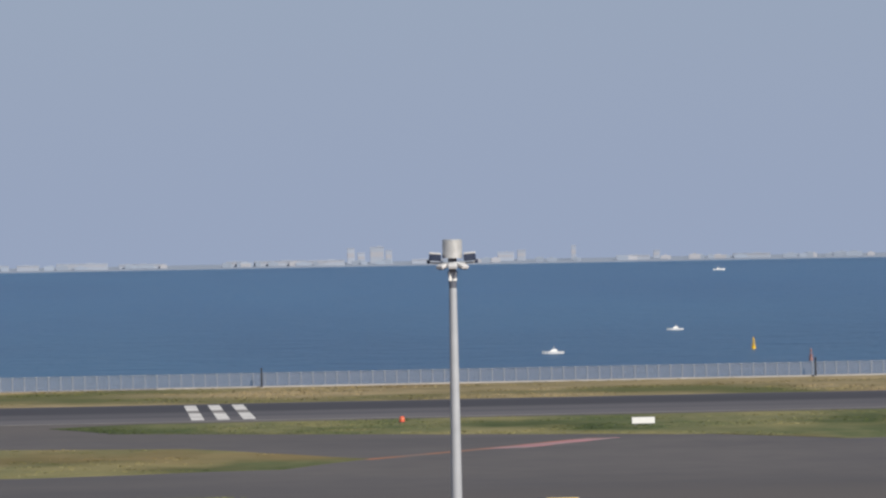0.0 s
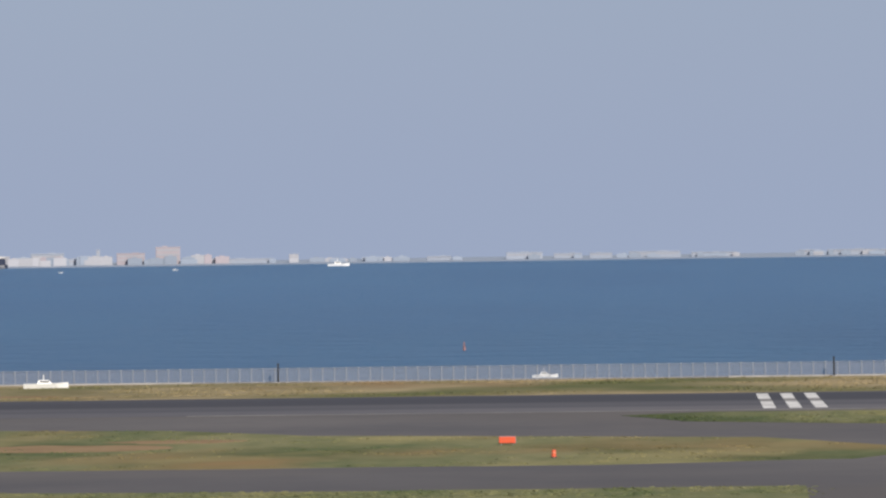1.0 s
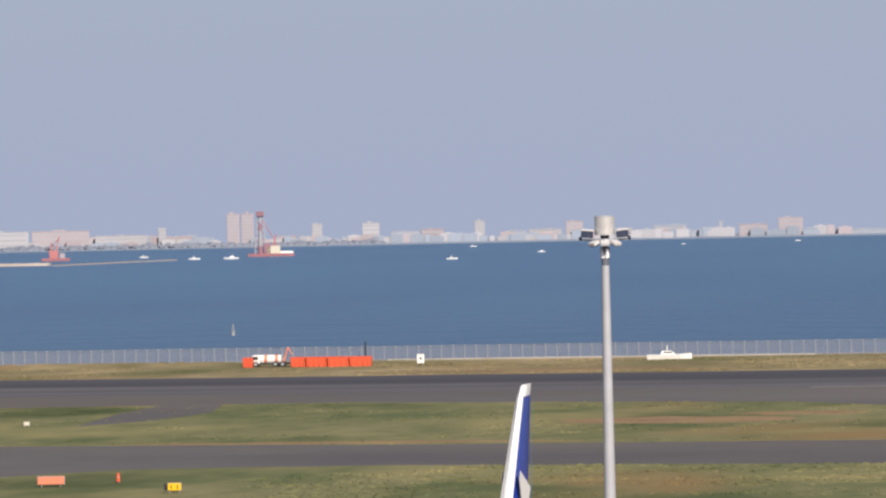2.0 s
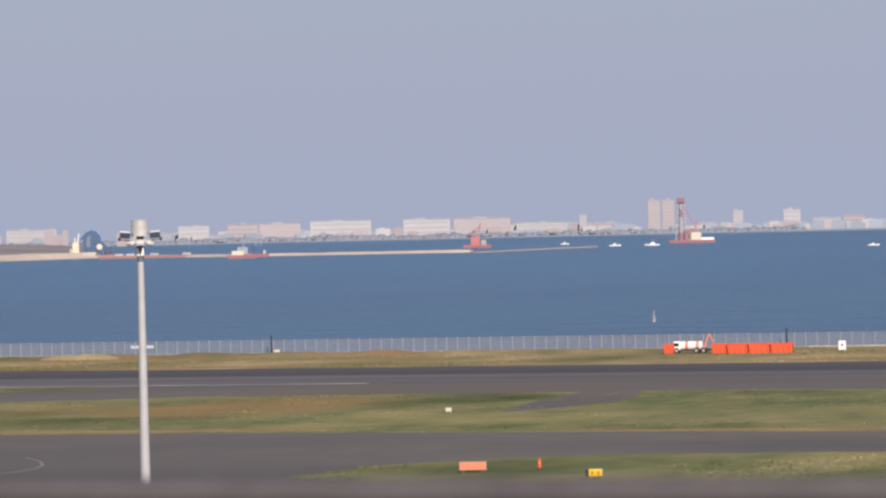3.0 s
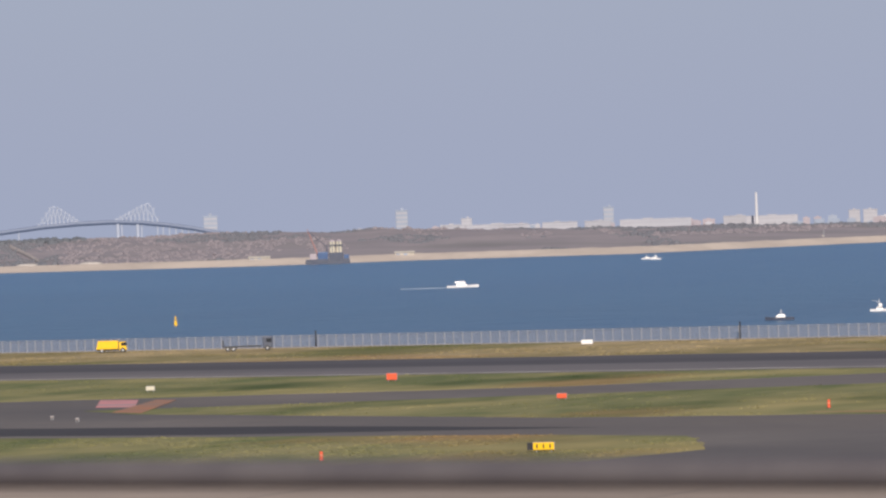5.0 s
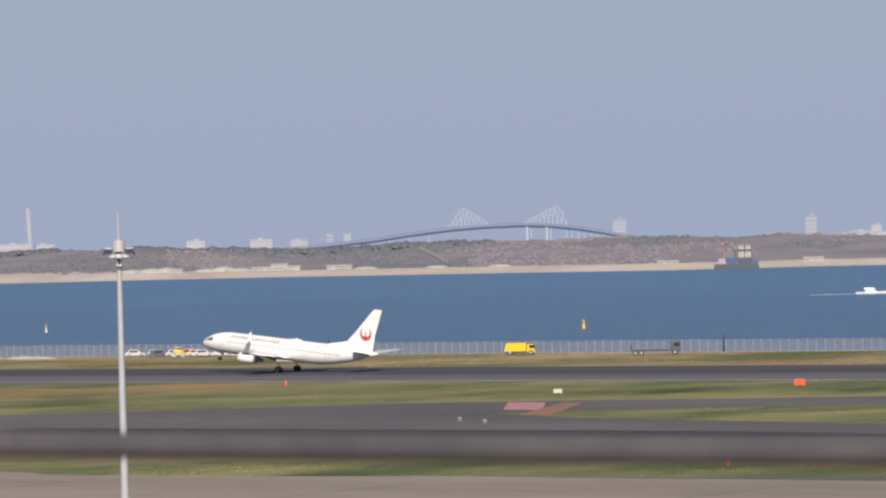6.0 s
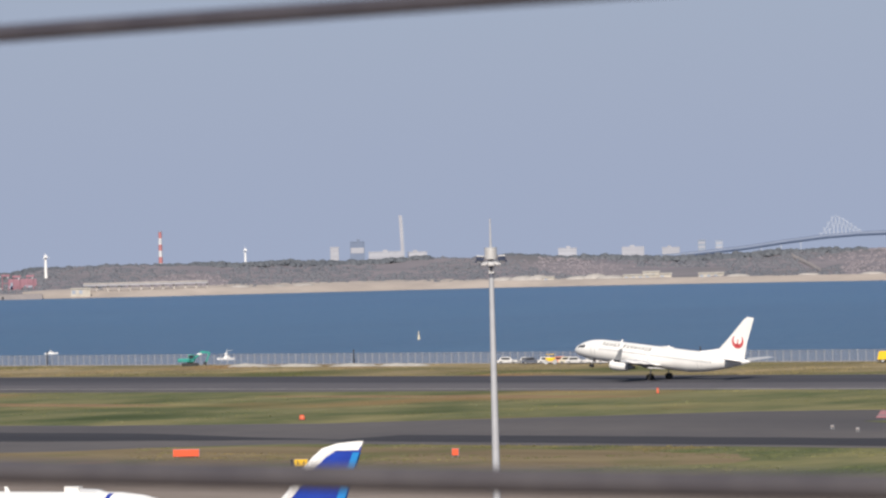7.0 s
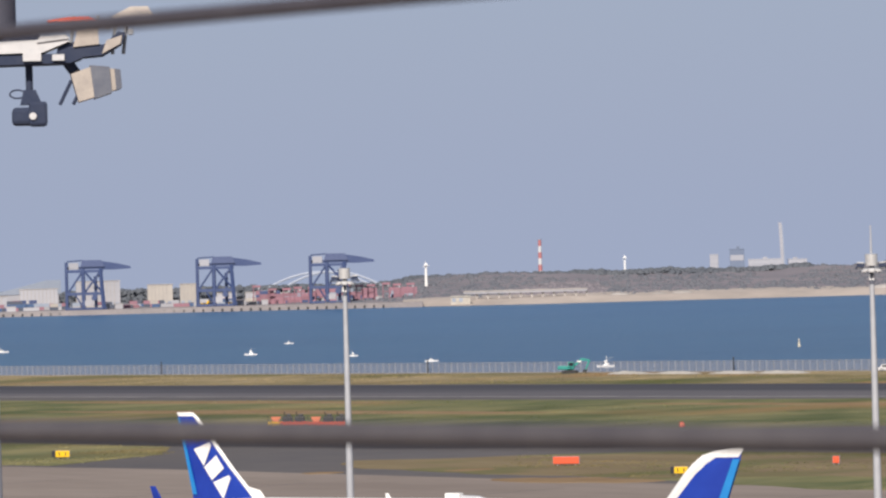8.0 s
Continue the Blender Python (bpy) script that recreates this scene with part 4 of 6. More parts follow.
    part("lamp_hanger", tubed((1.45, 0, top - .2), (1.66, 0, top - .5), .09, seg=8), M["dark_gear"], ob)
    for x in (1.33, 1.55):
        part("stay", tubed((x + .18, -.2, top - .52), (x - .02, -.2, top - .92), .035, seg=6), M["dark_gear"], ob)


near_mast(49.42, 75, 27.96)

# ---------- railing of the viewing deck ----------
deck = solid("viewing_deck", boxed(-9, 9, -9, 2.6, 22.2, 22.6), M["concrete"], "concrete viewing deck under the camera", "deck")
solid("terminal_wall", boxed(-9, 9, -8.8, 2.4, 0, 22.2), M["concrete"], "plain terminal wall below the deck", "wall")
rail = thing("cable_railing", "dark horizontal railing cables close to the lens", "railing")
part("cable", tubed((-8, 2.2 * 1 + .28, RAIL_Z), (8, 2.2 - .28, RAIL_Z), .0085, seg=16), M["sunlit_cable"], rail, "thick dark railing cable", smooth=True)
part("cable", tubed((-8, 2.2 + .28, RAIL_Z + .307), (8, 2.2 - .28, RAIL_Z + .307), .0062, seg=12), M["cable"], rail, "thin dark railing cable", smooth=True)
for x in (-7.5, 4.5):
    part("railing_post", boxed(x - .03, x + .03, 2.2 - .035 * x + .01, 2.2 - .035 * x + .07, 22.6, 24.6, bevel=.008), M["steel"], rail)

# ---------- island and far coast ----------
def lerp(table, a):
    if a <= table[0][0]:
        return table[0][1]
    for (a0, v0), (a1, v1) in zip(table, table[1:]):
        if a <= a1:
            return v0 + (v1 - v0) * (a - a0) / (a1 - a0)
    return table[-1][1]


SHORE = [(21.3, 3300), (23.7, 3130), (26.5, 2915), (29.3, 2990), (31.2, 2956), (36.1, 3180), (38.3, 3230), (42.5, 3230), (44.5, 3300), (49.2, 3420), (56, 3600)]
RIDGE = [(21.3, 1), (22, 5), (24, 9), (27, 13), (30, 17.5), (32, 18.0), (33.6, 18), (34.4, 17), (35, 15), (36, 13), (36.8, 16), (38, 20), (40.3, 16.5), (42.8, 19.5), (44, 18), (45, 7), (48, 6), (56, 6)]


def island_height(az, s):
    """Height over the shore at a bearing, s from 0 at the waterline to 1 inland."""
    top = lerp(RIDGE, az) - 1.5
    n = noise.noise((az * 1.7, s * 3, 1)) * .16 + noise.noise((az * 6, s * 9, 5)) * .07
    if s < .04:
        return SEA_Z - .4 + s / .04 * 3.4
    k = (s - .04) / .96
    return .2 + top * min(1, (k * 1.7) ** 1.15) * (1 + n * (k > .05))


bm = bmesh.new()
cols = []
steps = [0, .02, .04, .06, .1, .15, .2, .27, .34, .42, .5, .6, .72, .86, 1.0]
a = 21.3
while a <= 56:
    d0 = lerp(SHORE, a) + 9 * noise.noise((a * 5, 1, 1))
    cols.append([bm.verts.new(polar(a, d0 + s * 900, island_height(a, s))) for s in steps])
    a += .1
for c0, c1 in zip(cols, cols[1:]):
    for i in range(len(steps) - 1):
        bm.faces.new((c0[i], c1[i], c1[i + 1], c0[i + 1]))
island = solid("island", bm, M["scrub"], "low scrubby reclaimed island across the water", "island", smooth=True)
bm = bmesh.new()
prev = None
a = 21.35
while a <= 44.2:
    d0 = lerp(SHORE, a) + 9 * noise.noise((a * 5, 1, 1))
    w = min(1, (a - 21.3) / 3) * 14 + 12 * min(1, (a - 21.3) / 3) * noise.noise((a * 1.3, 7, 2))
    bench = 1.4 * max(0, min(1, (a - 36.8) / 2.2, (44.2 - a) / .8)) - (1.2 if a < 36 else 0)
    cur = [bm.verts.new(polar(a, d0 - 3, SEA_Z + .05)), bm.verts.new(polar(a, d0 + 20, -.9)), bm.verts.new(polar(a, d0 + 22 + w, 1.2 + .6 * noise.noise((a * 8, 3, 3)))), bm.verts.new(polar(a, d0 + 60 + w, 1.6 + bench * .45 + .5 * noise.noise((a * 5, 9, 3)))), bm.verts.new(polar(a, d0 + 130 + w, 1.9 + bench + .9 * noise.noise((a * 3, 4, 3)))), bm.verts.new(polar(a, d0 + 190 + w, 0))]
    if prev:
        for i in range(5):
            bm.faces.new((prev[i], cur[i], cur[i + 1], prev[i + 1]))
    prev = cur
    a += .1
solid("beach", bm, M["sand"], "pale sandy shore along the island", "beach", smooth=True)
bm = bmesh.new()
cols = []
a = -14
while a <= 60:
    cols.append([bm.verts.new(polar(a, d, z)) for d, z in ((4740, SEA_Z - .5), (4755, -2.4), (4800, -1.8 + 1.0 * noise.noise((a * 2, 1, 4))), (4900, -.2), (4960, .8))])
    a += .25
for c0, c1 in zip(cols, cols[1:]):
    for i in range(4):
        bm.faces.new((c0[i], c1[i], c1[i + 1], c0[i + 1]))
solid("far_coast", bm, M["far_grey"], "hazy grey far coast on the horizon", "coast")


def foliage(name, mat, label, spots, size):
    """Many small uneven leafy clumps, merged into one soft-edged mass of bushes."""
    verts, faces = [], []
    for x, y, z, k in spots:
        for _ in range(3):
            cx, cy, cz = x + rnd.gauss(0, size * k * .7), y + rnd.gauss(0, size * k * .7), z + abs(rnd.gauss(0, size * k * .35))
            r, t0, n = size * k * rnd.uniform(.5, 1.0), rnd.uniform(0, 1), len(verts)
            for q, h in ((1.9, -1.2), (1.35, -.12), (.8, .24)):
                for i in range(6):
                    w = r * q * rnd.uniform(.75, 1.2)
                    verts.append((cx + w * math.cos(t0 + i * 1.047), cy + w * math.sin(t0 + i * 1.047), cz + r * h * rnd.uniform(.75, 1.2)))
            verts.append((cx, cy, cz + r * rnd.uniform(.32, .5)))
            for b in (0, 6):
                faces += [(n + b + i, n + b + (i + 1) % 6, n + b + 6 + (i + 1) % 6, n + b + 6 + i) for i in range(6)]
            faces += [(n + 12 + i, n + 12 + (i + 1) % 6, n + 18) for i in range(6)]
    me = bpy.data.meshes.new(name)
    me.from_pydata(verts, [], faces)
    me.materials.append(mat)
    me.shade_smooth()
    return tagged(new(name, me), label, "bushes", kind="stuff")


dark_spots, brown_spots = [], []
for _ in range(9000):
    a, s = rnd.uniform(23, 45.2), rnd.uniform(.07, .9)
    dens = noise.noise((a * .9, s * 2.5, 9)) + (.35 if a > 31 else -.05) + (.2 if s > .4 else 0)
    if dens < .12:
        continue
    p = polar(a, lerp(SHORE, a) + s * 900, island_height(a, s))
    green = noise.noise((a * .55, s * 2, 20)) + (.22 if a > 39 else .3 if 33.8 < a <= 39 else 0) > .02
    (dark_spots if green else brown_spots).append((p.x, p.y, p.z, rnd.uniform(.6, 1.3)))
foliage("dark_bushes", M["slope_bush"], "dark green bushes on the island slopes, blued by painted haze", dark_spots, 1.5)
foliage("brown_bushes", M["brown_bush"], "brown bushes on the island slopes, paled by painted haze", brown_spots, 1.2)
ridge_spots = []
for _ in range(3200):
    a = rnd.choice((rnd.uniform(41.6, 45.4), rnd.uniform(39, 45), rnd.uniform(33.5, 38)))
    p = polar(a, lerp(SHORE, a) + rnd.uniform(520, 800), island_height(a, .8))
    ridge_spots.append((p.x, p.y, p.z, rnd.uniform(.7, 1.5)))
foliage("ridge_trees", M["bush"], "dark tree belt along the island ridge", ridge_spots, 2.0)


shore_spots = []
for _ in range(260):
    p = polar(rnd.choice((rnd.uniform(14.6, 16.6), rnd.uniform(14.4, 15.2), rnd.uniform(18.6, 19.2))), 4800 + rnd.uniform(0, 8), -1)
    shore_spots.append((p.x, p.y, rnd.uniform(-1.2, .6), rnd.uniform(1.0, 1.6)))
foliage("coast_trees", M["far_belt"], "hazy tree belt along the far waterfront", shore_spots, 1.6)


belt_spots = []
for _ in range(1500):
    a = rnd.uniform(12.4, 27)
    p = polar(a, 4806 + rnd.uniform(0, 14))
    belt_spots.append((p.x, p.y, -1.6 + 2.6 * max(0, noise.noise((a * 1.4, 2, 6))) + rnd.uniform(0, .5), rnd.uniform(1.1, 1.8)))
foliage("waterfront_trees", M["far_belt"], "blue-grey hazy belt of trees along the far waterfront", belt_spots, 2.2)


# ---------- far buildings ----------
def tower_block(az, width, top, d, mat, name="far_building", label="", floors=0, flat_cap=True, base=-1.0):
    """A far block with a stepped roof, set-back core and rows of window bands."""
    ob = thing(name, label, "building", facing(az, d, 0), group="far shore buildings")
    w, dep = width / 2, max(8, width * .35)
    part("wall", boxed(-w, w, 0, dep, base - 3, top, bevel=min(.4, w * .1)), mat, ob)
    if flat_cap and width > 9:
        k = rnd.uniform(-.5, .2)
        part("roof_plant", boxed(w * k, w * (k + rnd.uniform(.25, .5)), dep * .3, dep * .7, top - .2, top + max(.8, top * .08)), mat, ob)
    part("parapet", boxed(-w - .15, w + .15, -.3, .2, top - .5, top + .35), mat, ob)
    n = floors or max(1, int((top - 2) / 4.2))
    for i in range(n):
        z = 1.2 + (top - 2) * (i + .35) / n
        part("window_band", boxed(-w * .92, w * .92, -.12, .3, z, z + (top - 2) / n * .34), M["far_window"], ob, "greyish window band")
    return ob


def low_block(az, width, top, d, mat):
    ob = thing("small_building", "small hazy building on the far coast", "building", facing(az, d, 0), group="small far buildings")
    w = width / 2
    part("wall", boxed(-w, w, 0, 5, -4, top, bevel=.2), mat, ob)
    part("roof_box", boxed(-w * .4, w * .3, 1, 4, top - .1, top + .9), mat, ob)


# these three facade colours already hold the painted haze
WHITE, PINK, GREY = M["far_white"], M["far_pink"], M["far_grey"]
FAR_D = 4830
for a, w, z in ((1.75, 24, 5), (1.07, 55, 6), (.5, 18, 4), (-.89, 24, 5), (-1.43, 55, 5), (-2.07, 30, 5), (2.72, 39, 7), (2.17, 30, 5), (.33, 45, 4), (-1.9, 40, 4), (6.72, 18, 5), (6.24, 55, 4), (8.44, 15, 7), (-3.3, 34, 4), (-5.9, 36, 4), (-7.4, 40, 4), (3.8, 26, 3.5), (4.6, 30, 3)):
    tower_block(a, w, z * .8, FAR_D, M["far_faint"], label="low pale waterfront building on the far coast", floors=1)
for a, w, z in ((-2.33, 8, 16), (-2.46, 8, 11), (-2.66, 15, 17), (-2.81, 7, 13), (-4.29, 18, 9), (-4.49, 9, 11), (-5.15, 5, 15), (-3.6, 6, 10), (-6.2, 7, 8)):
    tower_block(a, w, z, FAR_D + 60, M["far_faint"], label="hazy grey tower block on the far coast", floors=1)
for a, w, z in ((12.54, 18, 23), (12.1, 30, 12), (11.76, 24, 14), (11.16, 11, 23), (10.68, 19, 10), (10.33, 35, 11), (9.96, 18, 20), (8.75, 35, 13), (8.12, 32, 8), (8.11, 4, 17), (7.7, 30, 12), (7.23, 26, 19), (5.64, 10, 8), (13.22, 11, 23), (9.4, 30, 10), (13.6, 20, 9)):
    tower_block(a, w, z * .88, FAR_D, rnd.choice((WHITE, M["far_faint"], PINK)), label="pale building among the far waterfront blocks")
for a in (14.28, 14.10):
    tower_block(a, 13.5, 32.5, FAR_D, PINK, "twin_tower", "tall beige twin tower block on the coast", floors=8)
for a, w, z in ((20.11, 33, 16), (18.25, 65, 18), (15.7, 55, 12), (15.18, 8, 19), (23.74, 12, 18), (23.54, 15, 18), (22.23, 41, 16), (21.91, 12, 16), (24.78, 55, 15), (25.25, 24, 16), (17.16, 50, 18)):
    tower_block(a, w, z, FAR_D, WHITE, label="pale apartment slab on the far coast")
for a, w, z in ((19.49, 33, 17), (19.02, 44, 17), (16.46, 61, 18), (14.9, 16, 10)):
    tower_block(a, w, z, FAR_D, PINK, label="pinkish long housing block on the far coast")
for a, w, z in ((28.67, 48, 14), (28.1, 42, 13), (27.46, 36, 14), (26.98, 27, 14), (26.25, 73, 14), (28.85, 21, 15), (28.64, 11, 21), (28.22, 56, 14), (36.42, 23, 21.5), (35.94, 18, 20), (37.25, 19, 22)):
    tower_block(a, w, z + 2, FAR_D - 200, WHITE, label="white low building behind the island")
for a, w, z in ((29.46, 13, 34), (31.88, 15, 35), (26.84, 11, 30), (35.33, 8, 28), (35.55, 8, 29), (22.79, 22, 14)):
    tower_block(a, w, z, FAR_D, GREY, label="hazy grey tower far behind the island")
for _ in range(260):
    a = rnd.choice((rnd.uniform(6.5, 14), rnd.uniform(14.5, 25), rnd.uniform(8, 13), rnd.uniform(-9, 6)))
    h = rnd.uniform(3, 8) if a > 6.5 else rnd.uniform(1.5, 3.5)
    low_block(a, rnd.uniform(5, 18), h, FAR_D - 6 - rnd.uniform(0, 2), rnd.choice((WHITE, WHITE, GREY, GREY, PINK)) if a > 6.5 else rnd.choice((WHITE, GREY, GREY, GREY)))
fill = {"far_white": bmesh.new(), "far_pink": bmesh.new(), "far_grey": bmesh.new()}
for k in range(150):
    near = k < 90
    a, w, h = (rnd.uniform(14.6, 21), rnd.uniform(8, 26), rnd.uniform(4, 11)) if near else (rnd.uniform(21, 30), rnd.uniform(5, 14), rnd.uniform(9, 16))
    b = box(bmesh.new(), -w / 2, w / 2, 0, 5, -4, h)
    box(b, -w * .2, w * .15, 1, 4, h, h + .9)
    bmesh.ops.transform(b, matrix=facing(a, FAR_D + (rnd.uniform(20, 60) if near else -60 - rnd.uniform(0, 40)), 0), verts=b.verts)
    me = bpy.data.meshes.new("block")
    b.to_mesh(me)
    b.free()
    fill[rnd.choice(("far_pink", "far_pink", "far_white", "far_grey"))].from_mesh(me)
    bpy.data.meshes.remove(me)
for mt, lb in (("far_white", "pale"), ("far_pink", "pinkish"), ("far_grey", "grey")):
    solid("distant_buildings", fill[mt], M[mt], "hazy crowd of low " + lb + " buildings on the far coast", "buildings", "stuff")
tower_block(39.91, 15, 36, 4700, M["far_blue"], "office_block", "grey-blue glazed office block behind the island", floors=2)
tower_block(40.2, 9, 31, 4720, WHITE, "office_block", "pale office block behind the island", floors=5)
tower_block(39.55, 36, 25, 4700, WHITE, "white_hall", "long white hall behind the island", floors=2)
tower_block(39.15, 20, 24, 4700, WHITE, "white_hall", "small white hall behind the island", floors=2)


def chimney(az, d, top, r, bands, label):
    ob = thing("chimney", label, "chimney", facing(az, d, 0))
    n = bands * 2 if bands else 1
    for i in range(n):
        z0, z1 = top * i / n, top * (i + 1) / n
        part("shaft", tubed((0, 0, z0), (0, 0, z1), r * (1 - .3 * i / n), r * (1 - .3 * (i + 1) / n), seg=12), M["chimney_red"] if bands and i % 2 else M["aged_white"], ob)
    part("rim", tubed((0, 0, top), (0, 0, top + top * .02), r * .8, seg=12), M["far_grey"], ob)


chimney(42.40, 4650, 51, 2.4, 4, "red and white banded chimney behind the island")
chimney(24.97, 4800, 40, 1.6, 0, "slim white chimney on the far coast")
ob = thing("tower", "tall pale tapering twin-shaft tower behind the island", "tower", facing(39.35, 4650, 0))
part("shaft", loft(bmesh.new(), [[(-1.4 + 1.4 * k, 0, z), (1.8 + 1.4 * k, 0, z), (1.8 + 1.4 * k, 5, z), (-1.4 + 1.4 * k, 5, z)] for k, z in ((.9, 0), (.5, 25), (.0, 45), (-.6, 62))]), M["far_white"], ob)
part("rib", loft(bmesh.new(), [[(1.9 + 1.4 * k, -1, z), (2.6 + 1.4 * k, -1, z), (2.6 + 1.4 * k, 3, z), (1.9 + 1.4 * k, 3, z)] for k, z in ((1.1, 0), (.6, 25), (.0, 45), (-.6, 60))]), M["far_grey"], ob)


def wind_turbine(az, d, top):
    ob = thing("wind_turbine", "white wind turbine standing on the island", "wind turbine", facing(az, d, 0), group="wind turbines")
    part("tower", tubed((0, 0, 0), (0, 0, top), 1.5, .9, seg=12), M["white_paint"], ob)
    part("nacelle", boxed(-1.2, 1.4, -2.4, 2.2, top, top + 2.2, bevel=.4), M["white_paint"], ob)
    for i in range(3):
        a = radians(90 + 120 * i + 8)
        part("blade", tubed((0, -2.6, top + 1.1), (3.2 * math.cos(a), -2.6, top + 1.1 + 3.2 * math.sin(a)), .42, .16, seg=6), M["white_paint"], ob)


wind_turbine(43.85, 3620, 26.5)
wind_turbine(41.33, 4400, 29)

# sloping track down the island's flank
bm = bmesh.new()
prev = None
for i in range(13):
    k = i / 12
    a, sv = 34.42 - .36 * k, .52 - .38 * k
    cur = [bm.verts.new(polar(a, lerp(SHORE, a) + v * 900, island_height(a, v) + up)) for v, up in ((sv - .03, -.5), (sv - .022, 1.3), (sv + .022, 2.0), (sv + .03, -.5))]
    if prev:
        for p in range(3):
            bm.faces.new((prev[p], cur[p], cur[p + 1], prev[p + 1]))
    prev = cur
solid("island_track", bm, M["quay"], "pale sloping dirt track on the island flank", "track")

# sheds on the island
for a, d, w, h in ((36.34, 3250, 24, 2.0), (36.20, 3252, 12, 4.0), (36.02, 3254, 9, 2.4), (35.44, 3230, 18, 2.2), (37.5, 3262, 8, 2.0), (43.42, 3270, 14, 2.2), (31.28, 3010, 14, 1.0), (29.44, 3020, 13, 1.0)):
    ob = thing("island_shed", "long white shed on the island shore", "shed", facing(a, d, 1.0), group="island sheds")
    part("wall", boxed(-w / 2, w / 2, 0, 9, -4, h), M["chalk"], ob)
    part("roof", loft(bmesh.new(), [[(-w / 2 - .4, -.5, h), (w / 2 + .4, -.5, h), (w / 2 + .4, 4.5, h + 1.1), (-w / 2 - .4, 4.5, h + 1.1)], [(-w / 2 - .4, 9.5, h - .01), (w / 2 + .4, 9.5, h - .01), (w / 2 + .4, 4.6, h + 1.1), (-w / 2 - .4, 4.6, h + 1.1)]]), M["chalk"], ob)
    for i in range(int(w / 5)):
        part("shed_door", boxed(-w / 2 + 1 + i * 5, -w / 2 + 3.4 + i * 5, -.15, 0, -1, h * .7), M["far_grey"], ob)
for i, a in enumerate((38.05, 37.8, 37.62, 37.1, 36.9, 36.7, 35.1, 34.2, 33.4, 40.6, 40.9, 41.4)):
    w, h = (rnd.uniform(18, 34), rnd.uniform(1.8, 3.6)) if 36.6 < a < 38.2 else (rnd.uniform(12, 26), rnd.uniform(.7, 1.9))
    rings = [[(w / 2 * q * (1 + .25 * noise.noise((i, t, 2))) * math.cos(t * .524), w / 3 * q * math.sin(t * .524), z + .3 * noise.noise((i, t, z))) for t in range(12)] for q, z in ((1, -2), (.72, h * .45), (.4, h * .85), (.12, h))]
    ob = thing("sand_heap", "pale heap of sand on the island shore", "sand heap", facing(a, lerp(SHORE, a) + 62, 1.6), group="sand heaps")
    part("sand_mound", loft(bmesh.new(), rings), M["stone"], ob, smooth=True)
ob = thing("viaduct", "long pale elevated road on short piers", "viaduct", facing(42.58, 3290, 0))
part("deck", boxed(-46, 44, 0, 8, 5.2, 6.6), M["far_white"], ob)
part("parapet", boxed(-46, 44, -.3, 0, 6.6, 7.4), M["stone"], ob)
for i in range(12):
    part("pier", boxed(-45 + 8 * i, -43.6 + 8 * i, 2, 6, -1, 5.2), M["stone"], ob)

# ---------- gate bridge ----------
BR_D = 4450
bridge = thing("gate_bridge", "long blue-grey arched bridge with two pale trusses", "bridge", Matrix())
def bp(az, el, dd=0.0):
    d = BR_D + dd
    return polar(az, d, 24.2 + d * math.tan(radians(el)))
DECK = [(37.0, -.20), (36.3, -.16), (35.6, -.11), (34.99, -.055), (34.5, .008), (33.986, .062), (33.55, .086), (33.126, .094), (32.75, .075), (32.412, .033), (32.1, -.02), (31.807, -.082), (31.55, -.14)]
for (a0, e0), (a1, e1) in zip(DECK, DECK[1:]):
    part("deck", tubed(bp(a0, e0), bp(a1, e1), 2.2, seg=8), M["bridge"], bridge)
for left, apex, right in ((34.06, 33.86, 33.50), (33.13, 32.66, 32.53)):
    lo = lambda a: lerp([(x, y) for x, y in reversed(DECK)], a)
    top = [(left, lo(left)), (apex + (left - apex) * .12, .300), (apex, .318), (apex + (right - apex) * .22, .285), (right, lo(right))]
    for (a0, e0), (a1, e1) in zip(top, top[1:]):
        part("truss_chord", tubed(bp(a0, e0), bp(a1, e1), .42, seg=6), M["bridge_white"], bridge, "pale truss chord")
    for i in range(22):
        a = left + (right - left) * (i + .5) / 22
        e = lerp(sorted([(x, y) for x, y in top]), a)
        part("truss_web", tubed(bp(a, lo(a)), bp(a + (.04 if i % 2 else -.04), e), .5, seg=5), M["bridge_white"], bridge)
for a in (34.8, 34.55, 34.3, 33.05, 33.0, 32.8, 32.75, 32.55, 32.48, 32.4, 32.32, 32.24, 32.16, 32.08, 32.0, 31.92):
    e = lerp([(x, y) for x, y in reversed(DECK)], a)
    part("pier", tubed(bp(a, e), bp(a, -.22), 1.7 if a in (33.05, 32.8) else .7, seg=8), M["bridge_white"], bridge, "pale bridge pier")

ob = thing("arch_bridge", "pale arched road bridge behind the container yard", "bridge", Matrix())
for c, w in ((45.2, .86), (45.04, .80)):
    for i in range(14):
        pts = []
        for j in (i, i + 1):
            s = -1 + 2 * j / 14
            pts.append(polar(c + w * s, 3760, 24.2 + 3760 * math.tan(radians(-.04)) - 21 * s * s + 2.6))
        part("arch", tubed(*pts, 1.0, seg=6), M["bridge_white"], ob)
part("deck", tubed(polar(46.4, 3760, 7), polar(43.8, 3760, 7), 1.4, seg=6), M["bridge"], ob)

